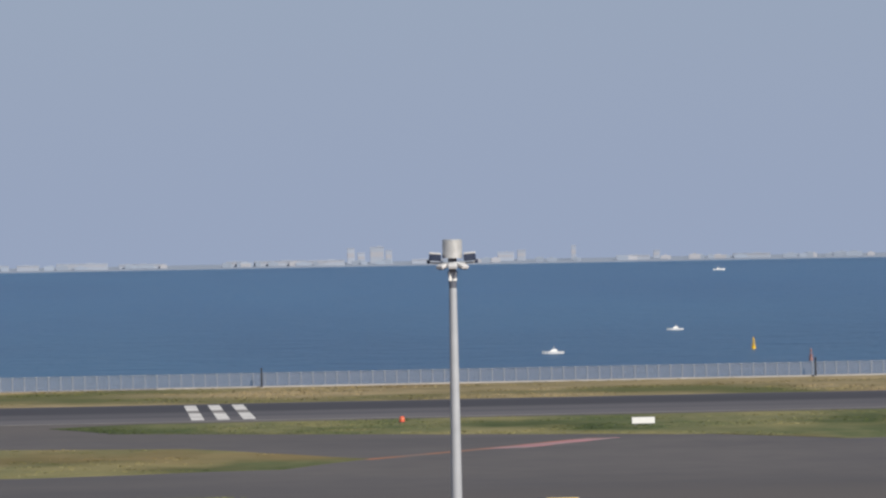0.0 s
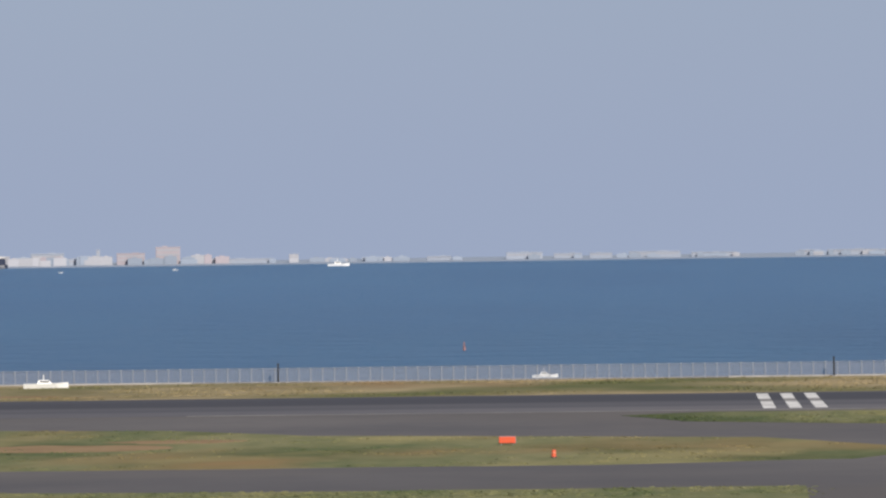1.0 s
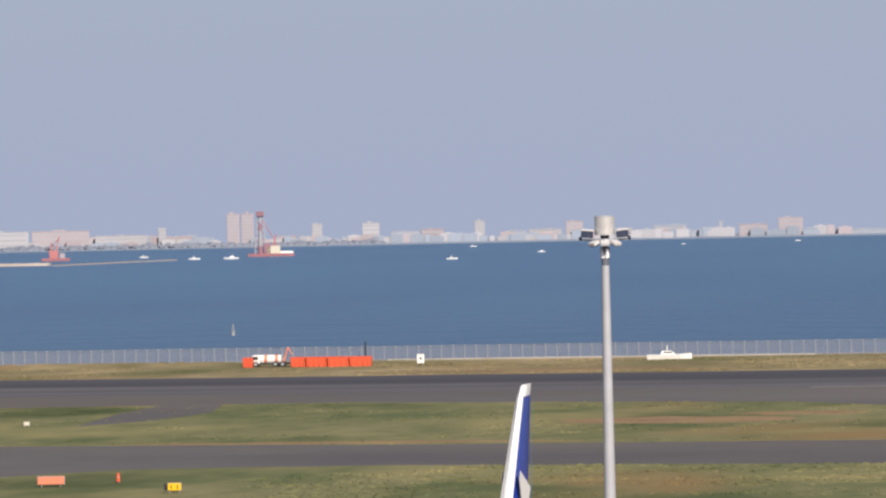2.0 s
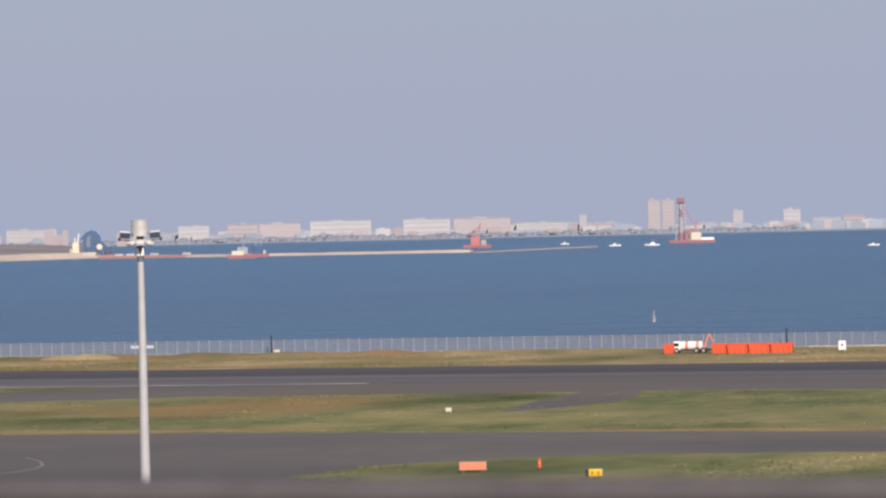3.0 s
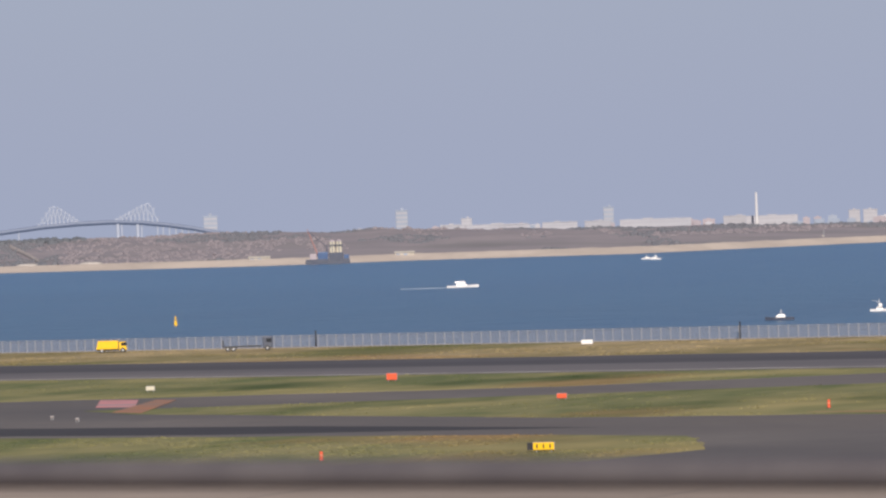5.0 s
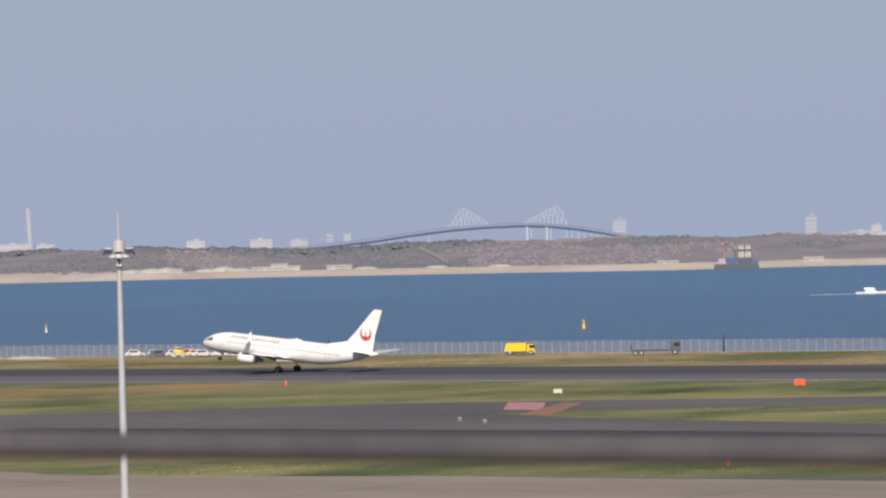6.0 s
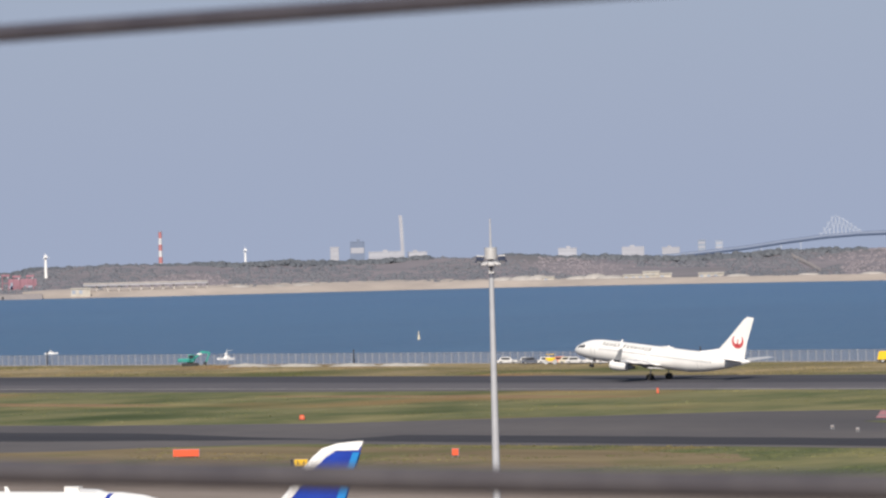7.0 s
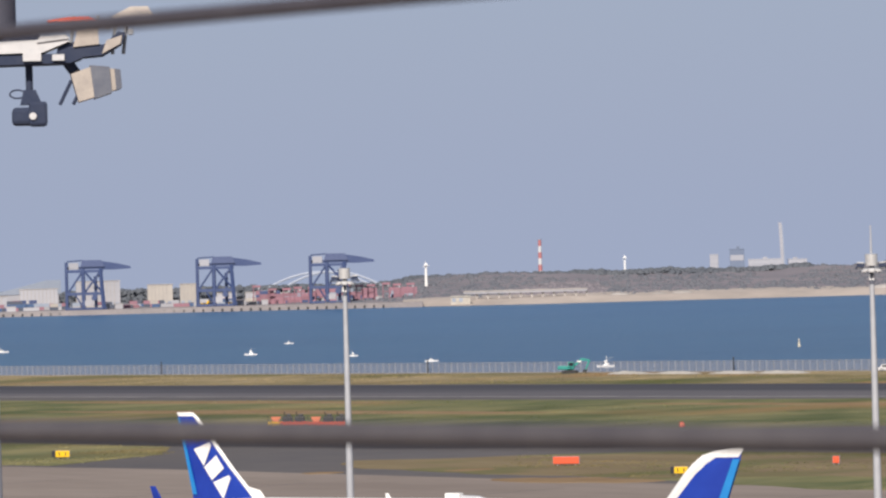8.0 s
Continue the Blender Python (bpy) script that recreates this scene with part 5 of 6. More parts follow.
# ---------- container terminal ----------
def gantry(az, d):
    ob = thing("container_crane", "dark blue ship-to-shore container crane on the quay", "crane", facing(az, d, .6), group="container cranes")
    top = 31.0
    for x, rad in ((-14.5, 1.25), (-2, 1.6), (13, 1.8)):
        for y in (0, 14):
            part("leg", tubed((x, y, 1), (x if x < 5 else 11, y, top + (5 if x < -5 else 0)), rad, rad * .85, seg=6), M["crane_blue"], ob)
    for y in (0, 14):
        part("portal_beam", boxed(-14.5, 13, y - .9, y + .9, 11, 13.2), M["crane_blue"], ob)
        part("upper_beam", boxed(-14.5, 13, y - .7, y + .7, top - 3, top - 1), M["crane_blue"], ob)
        part("brace", tubed((-13.5, y, 13), (-3, y, top - 3), .75, seg=5), M["crane_blue"], ob)
        part("brace", tubed((-1, y, 13), (11, y, top - 2), .8, seg=5), M["crane_blue"], ob)
        part("brace", tubed((12, y, 13), (-1, y, top - 2), .8, seg=5), M["crane_blue"], ob)
        part("brace", tubed((-2, y, 1), (-8, y, 11), .6, seg=5), M["crane_blue"], ob)
        part("bogie", boxed(-16, 15, y - 1, y + 1, 0, 1.8, bevel=.3), M["crane_blue"], ob)
    part("girder", boxed(-15, 13, 4, 10, top - .6, top + 1.6), M["crane_blue"], ob)
    part("machine_house", loft(bmesh.new(), [[(-4, 3, top + 1.2), (14, 3, top + 1.2), (14, 11, top + 1.2), (-4, 11, top + 1.2)], [(-2.5, 3.5, top + 6.4), (12, 3.5, top + 6.2), (12, 10.5, top + 6.2), (-2.5, 10.5, top + 6.4)]]), M["crane_blue"], ob)
    part("boom", side_plate(bmesh.new(), [(11, top - 1), (22, top - 1.2), (34, top - .6), (33.5, top + 1), (24, top + 3.4), (12, top + 5.4)], 4.5, 9.5), M["crane_blue"], ob)
    part("boom_stay", tubed((-14, 7, top + 5.5), (-2, 7, top + 6.2), .5, seg=5), M["crane_blue"], ob)
    part("stair_tower", boxed(6, 8.4, 5, 8, 1, top - 6), M["crane_blue"], ob)
    part("cable_reel", tubed((6, -1.2, 9), (6, -.6, 9), 2.2, seg=14), M["crane_blue"], ob)
    part("panel", boxed(-12.6, -5.4, 2.6, 3, top - .5, top + 4.4), M["far_white"], ob, "pale sign panel")
    part("panel", boxed(-3, 4, -1.2, -.9, 3.0, 7.2), M["far_white"], ob, "pale sign panel")
    part("cabin", boxed(9, 11.5, 5, 8, top - 6.5, top - 3.5), M["far_white"], ob)
    for k in range(5):
        part("stair", boxed(5.4, 9, 3.4, 5, 3 + 4.4 * k, 3.5 + 4.4 * k), M["crane_blue"], ob)


quay = solid("quay", slab(bmesh.new(), [tuple(polar(a, d).xy) for a, d in ((43.9, 3262), (46, 3330), (49.5, 3395), (53, 3450), (53, 3700), (49.5, 3700), (43.9, 3560))], SEA_Z - 1, .6), M["quay"], "long grey concrete container quay", "quay")
for i in range(60):
    a = 44.4 + .12 * i
    d = 3276 + (a - 44.4) * 22 + 6
    solid("quay_fender", boxed(-.7, .7, -1.2, 0, SEA_Z, -.8), M["black"], "dark rubber quay fender", "fender", group="quay fenders").matrix_basis = facing(a, lerp([(43.9, 3262), (46, 3330), (49.5, 3395), (53, 3450)], a) - .3)
for a in (48.15, 46.50, 45.07):
    gantry(a, 3400)
pal = (M["far_red"], M["far_red"], M["far_grey"], M["hull_blue"], M["far_white"], M["far_tan"])
for k in range(230):
    a = rnd.uniform(44.0, 46.1) if k % 5 < 2 else rnd.uniform(46, 49.8)
    red = a < 46
    h = rnd.choice((2.6, 5.2, 5.2, 7.8, 10.4)) if red else rnd.choice((2.6, 2.6, 5.2, 5.2, 7.8 if a > 48.4 else 2.6))
    d = 3450 + rnd.uniform(0, 120)
    ob = thing("container_stack", "stack of rust red shipping containers on the quay" if red else "stack of mixed shipping containers on the quay", "containers", facing(a, d, .6), group="container stacks")
    for lv in range(int(h / 2.6)):
        w = 3.05 if k % 3 else 6.1
        mt = rnd.choice((M["far_red"], M["far_red"], M["far_red"], M["far_red"], pal[2], M["crane_blue"])) if red else rnd.choice(pal + (M["hull_dark"], M["crane_blue"], M["hull_dark"]))
        bm = boxed(-w, w, 0, 2.5, lv * 2.6, lv * 2.6 + 2.55, bevel=.08)
        part("container", bm, mt, ob)
for a, w, z in ((48.0, 35, 21), (46.85, 15, 17), (47.22, 20, 17), (46.05, 12, 9), (46.4, 18, 9), (48.75, 30, 16), (49.35, 26, 11), (45.7, 12, 8), (44.75, 16, 6)):
    ob = thing("warehouse", "pale grey quay warehouse with a flat roof", "warehouse", facing(a, 3585, .6), group="quay warehouses")
    part("wall", boxed(-w / 2, w / 2, 0, 14, 0, z, bevel=.2), M["far_white"] if not 46.8 < a < 47.3 else M["far_tan"], ob)
    part("roof_edge", boxed(-w / 2 - .3, w / 2 + .3, -.4, 14.4, z, z + .5), M["stone"], ob)
    for i in range(int(w / 3)):
        part("wall_rib", boxed(-w / 2 + 3 * i, -w / 2 + .5 + 3 * i, -.35, 0, 0, z), M["stone"], ob)
    for i in range(int(w / 5)):
        part("loading_door", boxed(-w / 2 + 1 + 5 * i, -w / 2 + 4 + 5 * i, -.2, 0, 0, min(4, z * .5)), M["far_grey"], ob)
for a in (44.05, 44.22, 44.36, 44.55, 44.7, 44.86, 45.3, 45.48, 45.62, 45.8, 46.0):
    ob = thing("yard_crane", "red straddle crane over the container stacks", "crane", facing(a, 3440 + rnd.uniform(0, 20), .6), group="yard cranes")
    z = rnd.uniform(11, 14)
    for x in (-2.6, 2.6):
        part("leg", tubed((x, 0, 0), (x * .9, 0, z), .55, .45, seg=6), M["far_red"], ob)
    part("top_beam", boxed(-3.2, 3.2, -1.2, 1.2, z - .6, z + 1.0, bevel=.2), M["far_red"], ob)
    part("spreader", boxed(-2.2, 2.2, -1, 1, z * .55, z * .55 + .6), M["far_red"], ob)
    part("cab", boxed(1.2, 2.4, -1.6, -.4, z - 2.2, z - .6), M["far_white"], ob, "pale cab")
for a, w in ((47.75, 7), (47.9, 5), (46.75, 6), (46.2, 8), (46.35, 6), (45.9, 5), (45.2, 6), (44.45, 5), (49.1, 7)):
    ob = thing("quay_hut", "small pale hut at the quay edge", "hut", facing(a, 3432, .6), group="quay huts")
    part("wall", boxed(-w / 2, w / 2, 0, 4, 0, 3.6, bevel=.1), M["far_white"], ob)
    part("roof", boxed(-w / 2 - .2, w / 2 + .2, -.2, 4.2, 3.6, 4.0), M["stone"], ob)
spots = []
for _ in range(3200):
    a = rnd.uniform(43.9, 50)
    p = polar(a, rnd.uniform(3720, 3900), 5)
    spots.append((p.x, p.y, rnd.uniform(1, 13.5), rnd.uniform(.8, 1.4)))
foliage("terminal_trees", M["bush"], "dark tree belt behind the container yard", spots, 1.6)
ob = thing("dark_roof_hall", "long hall with a dark sloping roof on the quay", "hall", facing(48.75, 3640, .6))
part("wall", boxed(-38, 16, 0, 20, 0, 12), M["far_white"], ob)
part("roof", side_plate(bmesh.new(), [(-40, 12), (18, 12), (18, 23), (6, 23)], -.6, 20), M["far_grey"], ob)
for a in (43.97, 44.3):
    ob = thing("orange_loader", "yellow container loader on the quay", "loader", facing(a + 2.35, 3420, .6), group="quay loaders")
    part("body", boxed(-4, 3, 0, 3, .8, 2.6, bevel=.2), M["yellow"], ob)
    part("cab", boxed(1, 2.8, .4, 2.4, 2.6, 4.2, bevel=.2), M["yellow"], ob)
    for x in (-3, 2):
        part("wheel", tubed((x, -.2, .8), (x, .5, .8), .8, seg=12), M["dark"], ob)

# ---------- breakwater and work ships ----------
bm = bmesh.new()
line = [(-1330, 3020), (-1215, 3080), (-1061, 2985), (-884, 2965), (-860, 2990), (-868, 3240)]
for (x0, y0), (x1, y1) in zip(line[:4], line[1:4]):
    n = int(math.hypot(x1 - x0, y1 - y0) / 5)
    rings = []
    for i in range(n + 1):
        x, y = x0 + (x1 - x0) * i / n, y0 + (y1 - y0) * i / n
        h = -1.2 + .35 * noise.noise((x * .2, y * .2, 1))
        rings.append([(x, y - 5, SEA_Z - .3), (x, y - 2, h), (x, y + 2, h), (x, y + 5, SEA_Z - .3)])
    loft(bm, rings)
solid("breakwater", bm, M["sand"], "low pale stone breakwater", "breakwater")
spit = [(-865, 2916), (-862, 3031), (-860, 3114), (-852, 3176)]
rings = []
for (x0, y0), (x1, y1) in zip(spit, spit[1:]):
    for i in range(20):
        x, y = x0 + (x1 - x0) * i / 20, y0 + (y1 - y0) * i / 20
        h = -2.1 + .3 * noise.noise((x * .2, y * .2, 6))
        rings.append([(x - 4, y, SEA_Z - .3), (x - 1.5, y, h), (x + 1.5, y, h), (x + 4, y, SEA_Z - .3)])
solid("low_spit", loft(bmesh.new(), rings), M["quay"], "low dark stone spit beyond the breakwater", "breakwater")


def hull(bm, length, beam, depth, z=0.0):
    """A boat's hull along x, bow at +x."""
    rings = []
    for s in (-1, -.96, -.6, 0, .45, .75, .93, 1.0):
        w = beam / 2 * (1 if s < .3 else max(.03, 1 - ((s - .3) / .7) ** 1.8))
        rise = depth * (.25 * max(0, s) ** 2)
        x = s * length / 2
        rings.append([(x, -w, z + depth + rise), (x, -w * .8, z), (x, w * .8, z), (x, w, z + depth + rise)])
    return loft(bm, rings)


def motor_boat(name, label, m, length, kind="cabin", group=""):
    ob = thing(name, label, "boat", m, group)
    k = length / 6
    part("hull", hull(bmesh.new(), length, 2.1 * k, .85 * k, -.25 * k), M["white_paint"] if kind != "dark" else M["hull_dark"], ob, "white hull" if kind != "dark" else "dark hull")
    part("deckhouse", loft(bmesh.new(), [[(-1.2 * k, -.75 * k, .55 * k), (.9 * k, -.7 * k, .55 * k), (.9 * k, .7 * k, .55 * k), (-1.2 * k, .75 * k, .55 * k)], [(-1.0 * k, -.62 * k, 1.22 * k), (.3 * k, -.55 * k, 1.22 * k), (.3 * k, .55 * k, 1.22 * k), (-1.0 * k, .62 * k, 1.22 * k)]]), M["white_paint"], ob)
    part("window", boxed(-.8 * k, .4 * k, -.72 * k, -.60 * k, .86 * k, 1.08 * k), M["glass_dark"], ob, "dark cabin glazing")
    if kind == "cruiser":
        part("upper_deck", loft(bmesh.new(), [[(-1.5 * k, -.7 * k, 1.4 * k), (.7 * k, -.6 * k, 1.4 * k), (.7 * k, .6 * k, 1.4 * k), (-1.5 * k, .7 * k, 1.4 * k)], [(-1.4 * k, -.6 * k, 1.75 * k), (.3 * k, -.5 * k, 1.75 * k), (.3 * k, .5 * k, 1.75 * k), (-1.4 * k, .6 * k, 1.75 * k)]]), M["white_paint"], ob)
    if kind in ("fishing", "cabin", "dark"):
        part("boat_mast", tubed((-.3 * k, 0, 1.3 * k), (-.3 * k, 0, (3.6 if kind == "fishing" else 2.2) * k), .07 * k, seg=6), M["white_paint"], ob)
    if kind == "fishing":
        part("boom", tubed((-.3 * k, 0, 2.6 * k), (-2.4 * k, 0, 3.2 * k), .06 * k, seg=6), M["steel"], ob)
        part("wheelhouse", boxed(-.5 * k, .5 * k, -.5 * k, .5 * k, 1.3 * k, 2.2 * k, bevel=.08 * k), M["white_paint"], ob)
    return ob


def at_sea(x, y, turn=0.0):
    return pose(x, y, SEA_Z, 0, 0, math.degrees(math.atan2(-x, y)) + turn)


SMALL = ((144.9, 1288.3, 4.9, 180), (89.6, 1052, 5.2, 180), (417.5, 3408, 9, 0), (-590, 2895, 7.4, 0), (-811, 4079, 6.4, 0), (-610, 3329, 6, 180), (-587, 3887, 4, 0), (-505, 4031, 5.2, 0), (-37.3, 862, 4.9, 0), (-964, 3496, 7, 0), (-854, 3237, 8.5, 0), (-822, 3222, 11, 180))
for x, y, ln, turn in SMALL:
    motor_boat("motor_boat", "small white motor boat on the water", at_sea(x, y, turn), ln, group="small boats")
for x, y, ln, turn in ((-1122, 2274, 5.8, 0), (-341, 898, 4.8, 180), (-1138, 2296, 7, 0), (-1092, 1051, 4.2, 180), (-1239, 1213, 3.6, 0), (-1017, 1024, 3.3, 0), (-1299, 1120, 5.2, 0), (-793, 893, 4.8, 180), (-918, 957, 4.0, 0)):
    tall = x in (-1092, -1017, -793, -1122)
    motor_boat("motor_boat", "small white motor boat with a tall wheelhouse" if tall else "small white motor boat on the water", at_sea(x, y, turn), ln, "fishing" if tall else "cabin", group="small boats")
motor_boat("cruiser", "white motor cruiser under way with a foamy wake", at_sea(-846.1, 1544.3) @ Matrix.Diagonal((1.08, 1, .68, 1)), 11.5, "cruiser")
wake = solid("wake", slab(bmesh.new(), [(-4, -.8), (-9, -1.2), (-24, -.8), (-24, 1.0), (-9, 1.6), (-4, .8)], -.02, .10), M["foam"], "pale foam trail behind a cruiser", "wake", "stuff")
wake.matrix_basis = at_sea(-846.1, 1544.3)
motor_boat("fishing_boat", "white fishing boat with a tall mast", at_sea(-455.7, 1050.3), 5.2, "fishing")
motor_boat("work_boat", "dark hulled work boat with a white cabin", at_sea(-453.7, 985.3, 180), 7.0, "dark")
yard = motor_boat("beached_boat", "white motor boat standing on the verge", pose(-114.6, 741, .24, 0, 0, 8.8) @ Matrix.Diagonal((1, 1, .76, 1)), 7.4)
part("cradle", boxed(-2.2, 2.2, -.5, .5, -.28, .06), M["black"], yard)
motor_boat("ship", "small white cargo ship near the horizon", at_sea(-384, 4324), 21, "cabin")


def buoy(x, y, h, mat, label):
    ob = thing("buoy", label, "buoy", pose(x, y, SEA_Z), group="channel buoys")
    part("float", tubed((0, 0, -.2), (0, 0, h * .2), h * .17, h * .15, seg=14), mat, ob)
    for a in range(4):
        c, s = math.cos(a * 1.571) * h * .15, math.sin(a * 1.571) * h * .15
        part("strut", tubed((c, s, h * .2), (c * .35, s * .35, h * .72), .05, seg=5), mat, ob)
    part("body", tubed((0, 0, h * .2), (0, 0, h * .5), h * .10, h * .06, seg=10), mat, ob)
    part("lantern", tubed((0, 0, h * .66), (0, 0, h * .84), h * .07, seg=8), mat, ob)
    part("topmark", tubed((0, 0, h * .84), (0, 0, h), .05, .03, seg=6), mat, ob)


buoy(-885, 1086.7, 2.8, M["cream"], "faded pale channel buoy")
buoy(-268.5, 1052.6, 3.1, M["grey_paint"], "grey weathered channel buoy")
for x, y, h in ((138, 1062, 3.0), (-674, 1063.5, 2.9)):
    buoy(x, y, h, M["yellow"], "yellow channel buoy with a topmark")
for x, y, h in ((136.2, 954, 2.9), (-65.6, 1073, 2.3)):
    buoy(x, y, h, M["rust_hull"], "dull rust red channel buoy")


def work_barge(m, length, label, kind):
    ob = thing("work_barge", label, "barge", m)
    k = length / 2
    part("hull", boxed(-k, k, -4, 4, -.6, 2.2, bevel=.3), M["hull_dark"] if kind == "dark" else M["dull_red"], ob)
    if kind == "tower":
        tx = -k * .45
        for z in range(5):
            part("tower_band", tubed((tx, 0, 2 + 6 * z), (tx, 0, 8 + 6 * z), 2.0 - .2 * z, 1.8 - .2 * z, seg=6), M["far_red"] if z in (0, 3) else M["far_white"], ob, "red or white tower band")
        for x in (-1, 1):
            part("tower_leg", tubed((tx + 4.4 * x, 0, 2), (tx + 2.2 * x, 0, 32), .45, .35, seg=5), M["far_white"], ob)
        for z in range(6):
            w = 4.2 - .35 * z
            part("tower_brace", tubed((tx - w, 0, 3 + 4.8 * z), (tx + w, 0, 7.8 + 4.8 * z), .28, seg=5), M["far_white"], ob)
            part("tower_brace", tubed((tx + w, 0, 3 + 4.8 * z), (tx - w, 0, 7.8 + 4.8 * z), .28, seg=5), M["far_red"], ob)
        part("tower_head", boxed(tx - 3, tx + 3, -2, 2, 31, 35, bevel=.4), M["far_red"], ob)
        part("back_stay", tubed((tx + 2, 0, 28), (k * .3, 0, 8), .3, seg=5), M["chimney_red"], ob)
        part("derrick", tubed((k * .05, 0, 2), (k * .22, 0, 17), .9, .5, seg=6), M["chimney_red"], ob)
        part("crane_house", boxed(-k * .3, 0, -3, 3, 2, 10, bevel=.4), M["far_red"], ob)
        part("deckhouse", boxed(-k * .2, k * .4, -3, 3, 2, 8, bevel=.3), M["cream"], ob)
        part("deck_cargo", boxed(k * .4, k * .95, -3, 3, 2, 4), M["white_paint"], ob)
    if kind == "red":
        part("derrick", tubed((-1, 0, 2), (3, 0, 19), .8, .4, seg=6), M["chimney_red"], ob)
        part("jib_stay", tubed((-4, 0, 8), (2.8, 0, 18), .3, seg=5), M["chimney_red"], ob)
        part("back_frame", tubed((-4.5, 0, 7), (-3, 0, 14), .4, seg=5), M["chimney_red"], ob)
        part("crane_house", boxed(-5, 2, -3, 3, 2, 8, bevel=.3), M["chimney_red"], ob)
        part("deckhouse", boxed(3, 7, -3, 3, 2, 6), M["far_pink"], ob)
    if kind == "blue":
        part("machine", side_plate(bmesh.new(), [(-6.5, 2), (-7.6, 8), (-7.2, 14), (-4.6, 18.6), (-1, 20.4), (3, 19.6), (5.6, 16.4), (6.6, 12), (8, 8), (8, 2)], -4, 4), M["hull_blue"], ob, "large blue dredging machine")
        part("machine_panel", side_plate(bmesh.new(), [(-5, 8), (-5, 13), (-3, 16), (-1, 16.5), (-1, 8)], -4.3, -3.9), M["far_blue"], ob, "pale blue side panel")
        part("bow_house", boxed(-17, -15, -2.5, 2.5, 2, 7, bevel=.4), M["far_tan"], ob)
        part("winch", boxed(9, 13, -3, 3, 2, 5.5, bevel=.5), M["hull_dark"], ob)
        part("drum", tubed((5, -4.6, 8), (5, -4.1, 8), 2.2, seg=20), M["cream"], ob, "cream winch drum")
        part("deckhouse", boxed(-15, -10, -3, 3, 2, 11, bevel=.4), M["cream"], ob)
        part("mast", tubed((-11, 0, 11), (-10, 0, 18), .4, seg=6), M["white_paint"], ob)
        for x in (-5, -1.5, 2, 5):
            part("frame_rib", boxed(x, x + .5, -4.5, -4.1, 2, 15 if x < 4 else 11), M["hull_dark"], ob)
        part("gantry_arm", tubed((-4, 0, 19), (-9, 0, 13), .6, seg=6), M["hull_blue"], ob)
        part("ladder_arm", tubed((6, 0, 12), (14, 0, 3.5), .8, seg=6), M["hull_blue"], ob)
        part("funnel", tubed((-13, 0, 10), (-13, 0, 15), .9, .7, seg=10), M["cream"], ob)
        part("spud", tubed((10, 0, 2), (14, 0, 8), .6, seg=6), M["hull_dark"], ob)
    if kind == "dark":
        part("bulwark", boxed(-k * .98, k * .98, -3.9, 3.9, 2.2, 3.4, bevel=.2), M["hull_dark"], ob)
        part("derrick", tubed((-k * .35, 0, 3), (-k * .88, 0, 23), .6, .3, seg=6), M["rust_hull"], ob, "rusty derrick boom")
        part("derrick_stay", tubed((k * .0, 0, 11), (-k * .85, 0, 22), .22, seg=5), M["hull_dark"], ob)
        part("derrick_frame", tubed((-k * .1, 0, 3), (k * .0, 0, 12), .6, .4, seg=6), M["hull_dark"], ob)
        for x in (k * .22, k * .52):
            silo = part("silo", tubed((x, 0, 3), (x, 0, 14.5), 1.9, 1.8, seg=12), M["cream"], ob, "cream upright silo")
            part("silo_cap", tubed((x, 0, 14.5), (x, 0, 15.6), 1.9, 1.1, seg=12), M["far_pink"], silo)
            part("ladder", boxed(x - .3, x + .3, -2.2, -1.9, 3, 15), M["hull_dark"], silo)
        part("walkway", boxed(k * .05, k * .72, -2.4, 2.4, 12.0, 12.6), M["hull_dark"], ob)
        part("deckhouse", boxed(-k * .8, -k * .5, -3, 3, 3, 7, bevel=.3), M["far_pink"], ob)
        part("winch_house", boxed(-k * .45, k * .02, -3, 3, 3, 8, bevel=.4), M["hull_blue"], ob)
        part("hopper", boxed(k * .05, k * .7, -3.2, 3.2, 3, 7.5, bevel=.5), M["hull_dark"], ob)
        part("bow_house", boxed(k * .72, k * .95, -3, 3, 3, 6, bevel=.3), M["hull_blue"], ob)
    if kind == "grey":
        part("deckhouse", boxed(-k * .8, -k * .2, -2.5, 2.5, 2, 7, bevel=.3), M["far_grey"], ob)
        part("crane_house", boxed(k * .1, k * .6, -2.5, 2.5, 2, 8, bevel=.4), M["hull_blue"], ob)
        for x in (-.5, .2, .5):
            part("derrick", tubed((k * x, 0, 3), (k * (x + .15), 0, 17 - 6 * abs(x)), .4, .25, seg=6), M["far_grey"], ob)
        part("frame_beam", tubed((-k * .5, 0, 11), (k * .5, 0, 13), .35, seg=5), M["far_grey"], ob)
        for x in (-.3, .75):
            part("deck_gear", boxed(k * x - 1, k * x + 1, -2, 2, 2, 4.6, bevel=.3), M["far_white"], ob)
    if kind == "small":
        part("deckhouse", boxed(-k * .7, k * .1, -2, 2, 2, 5, bevel=.2), M["cream"], ob)
        part("mast", tubed((0, 0, 4), (0, 0, 9), .3, seg=6), M["grey_paint"], ob)


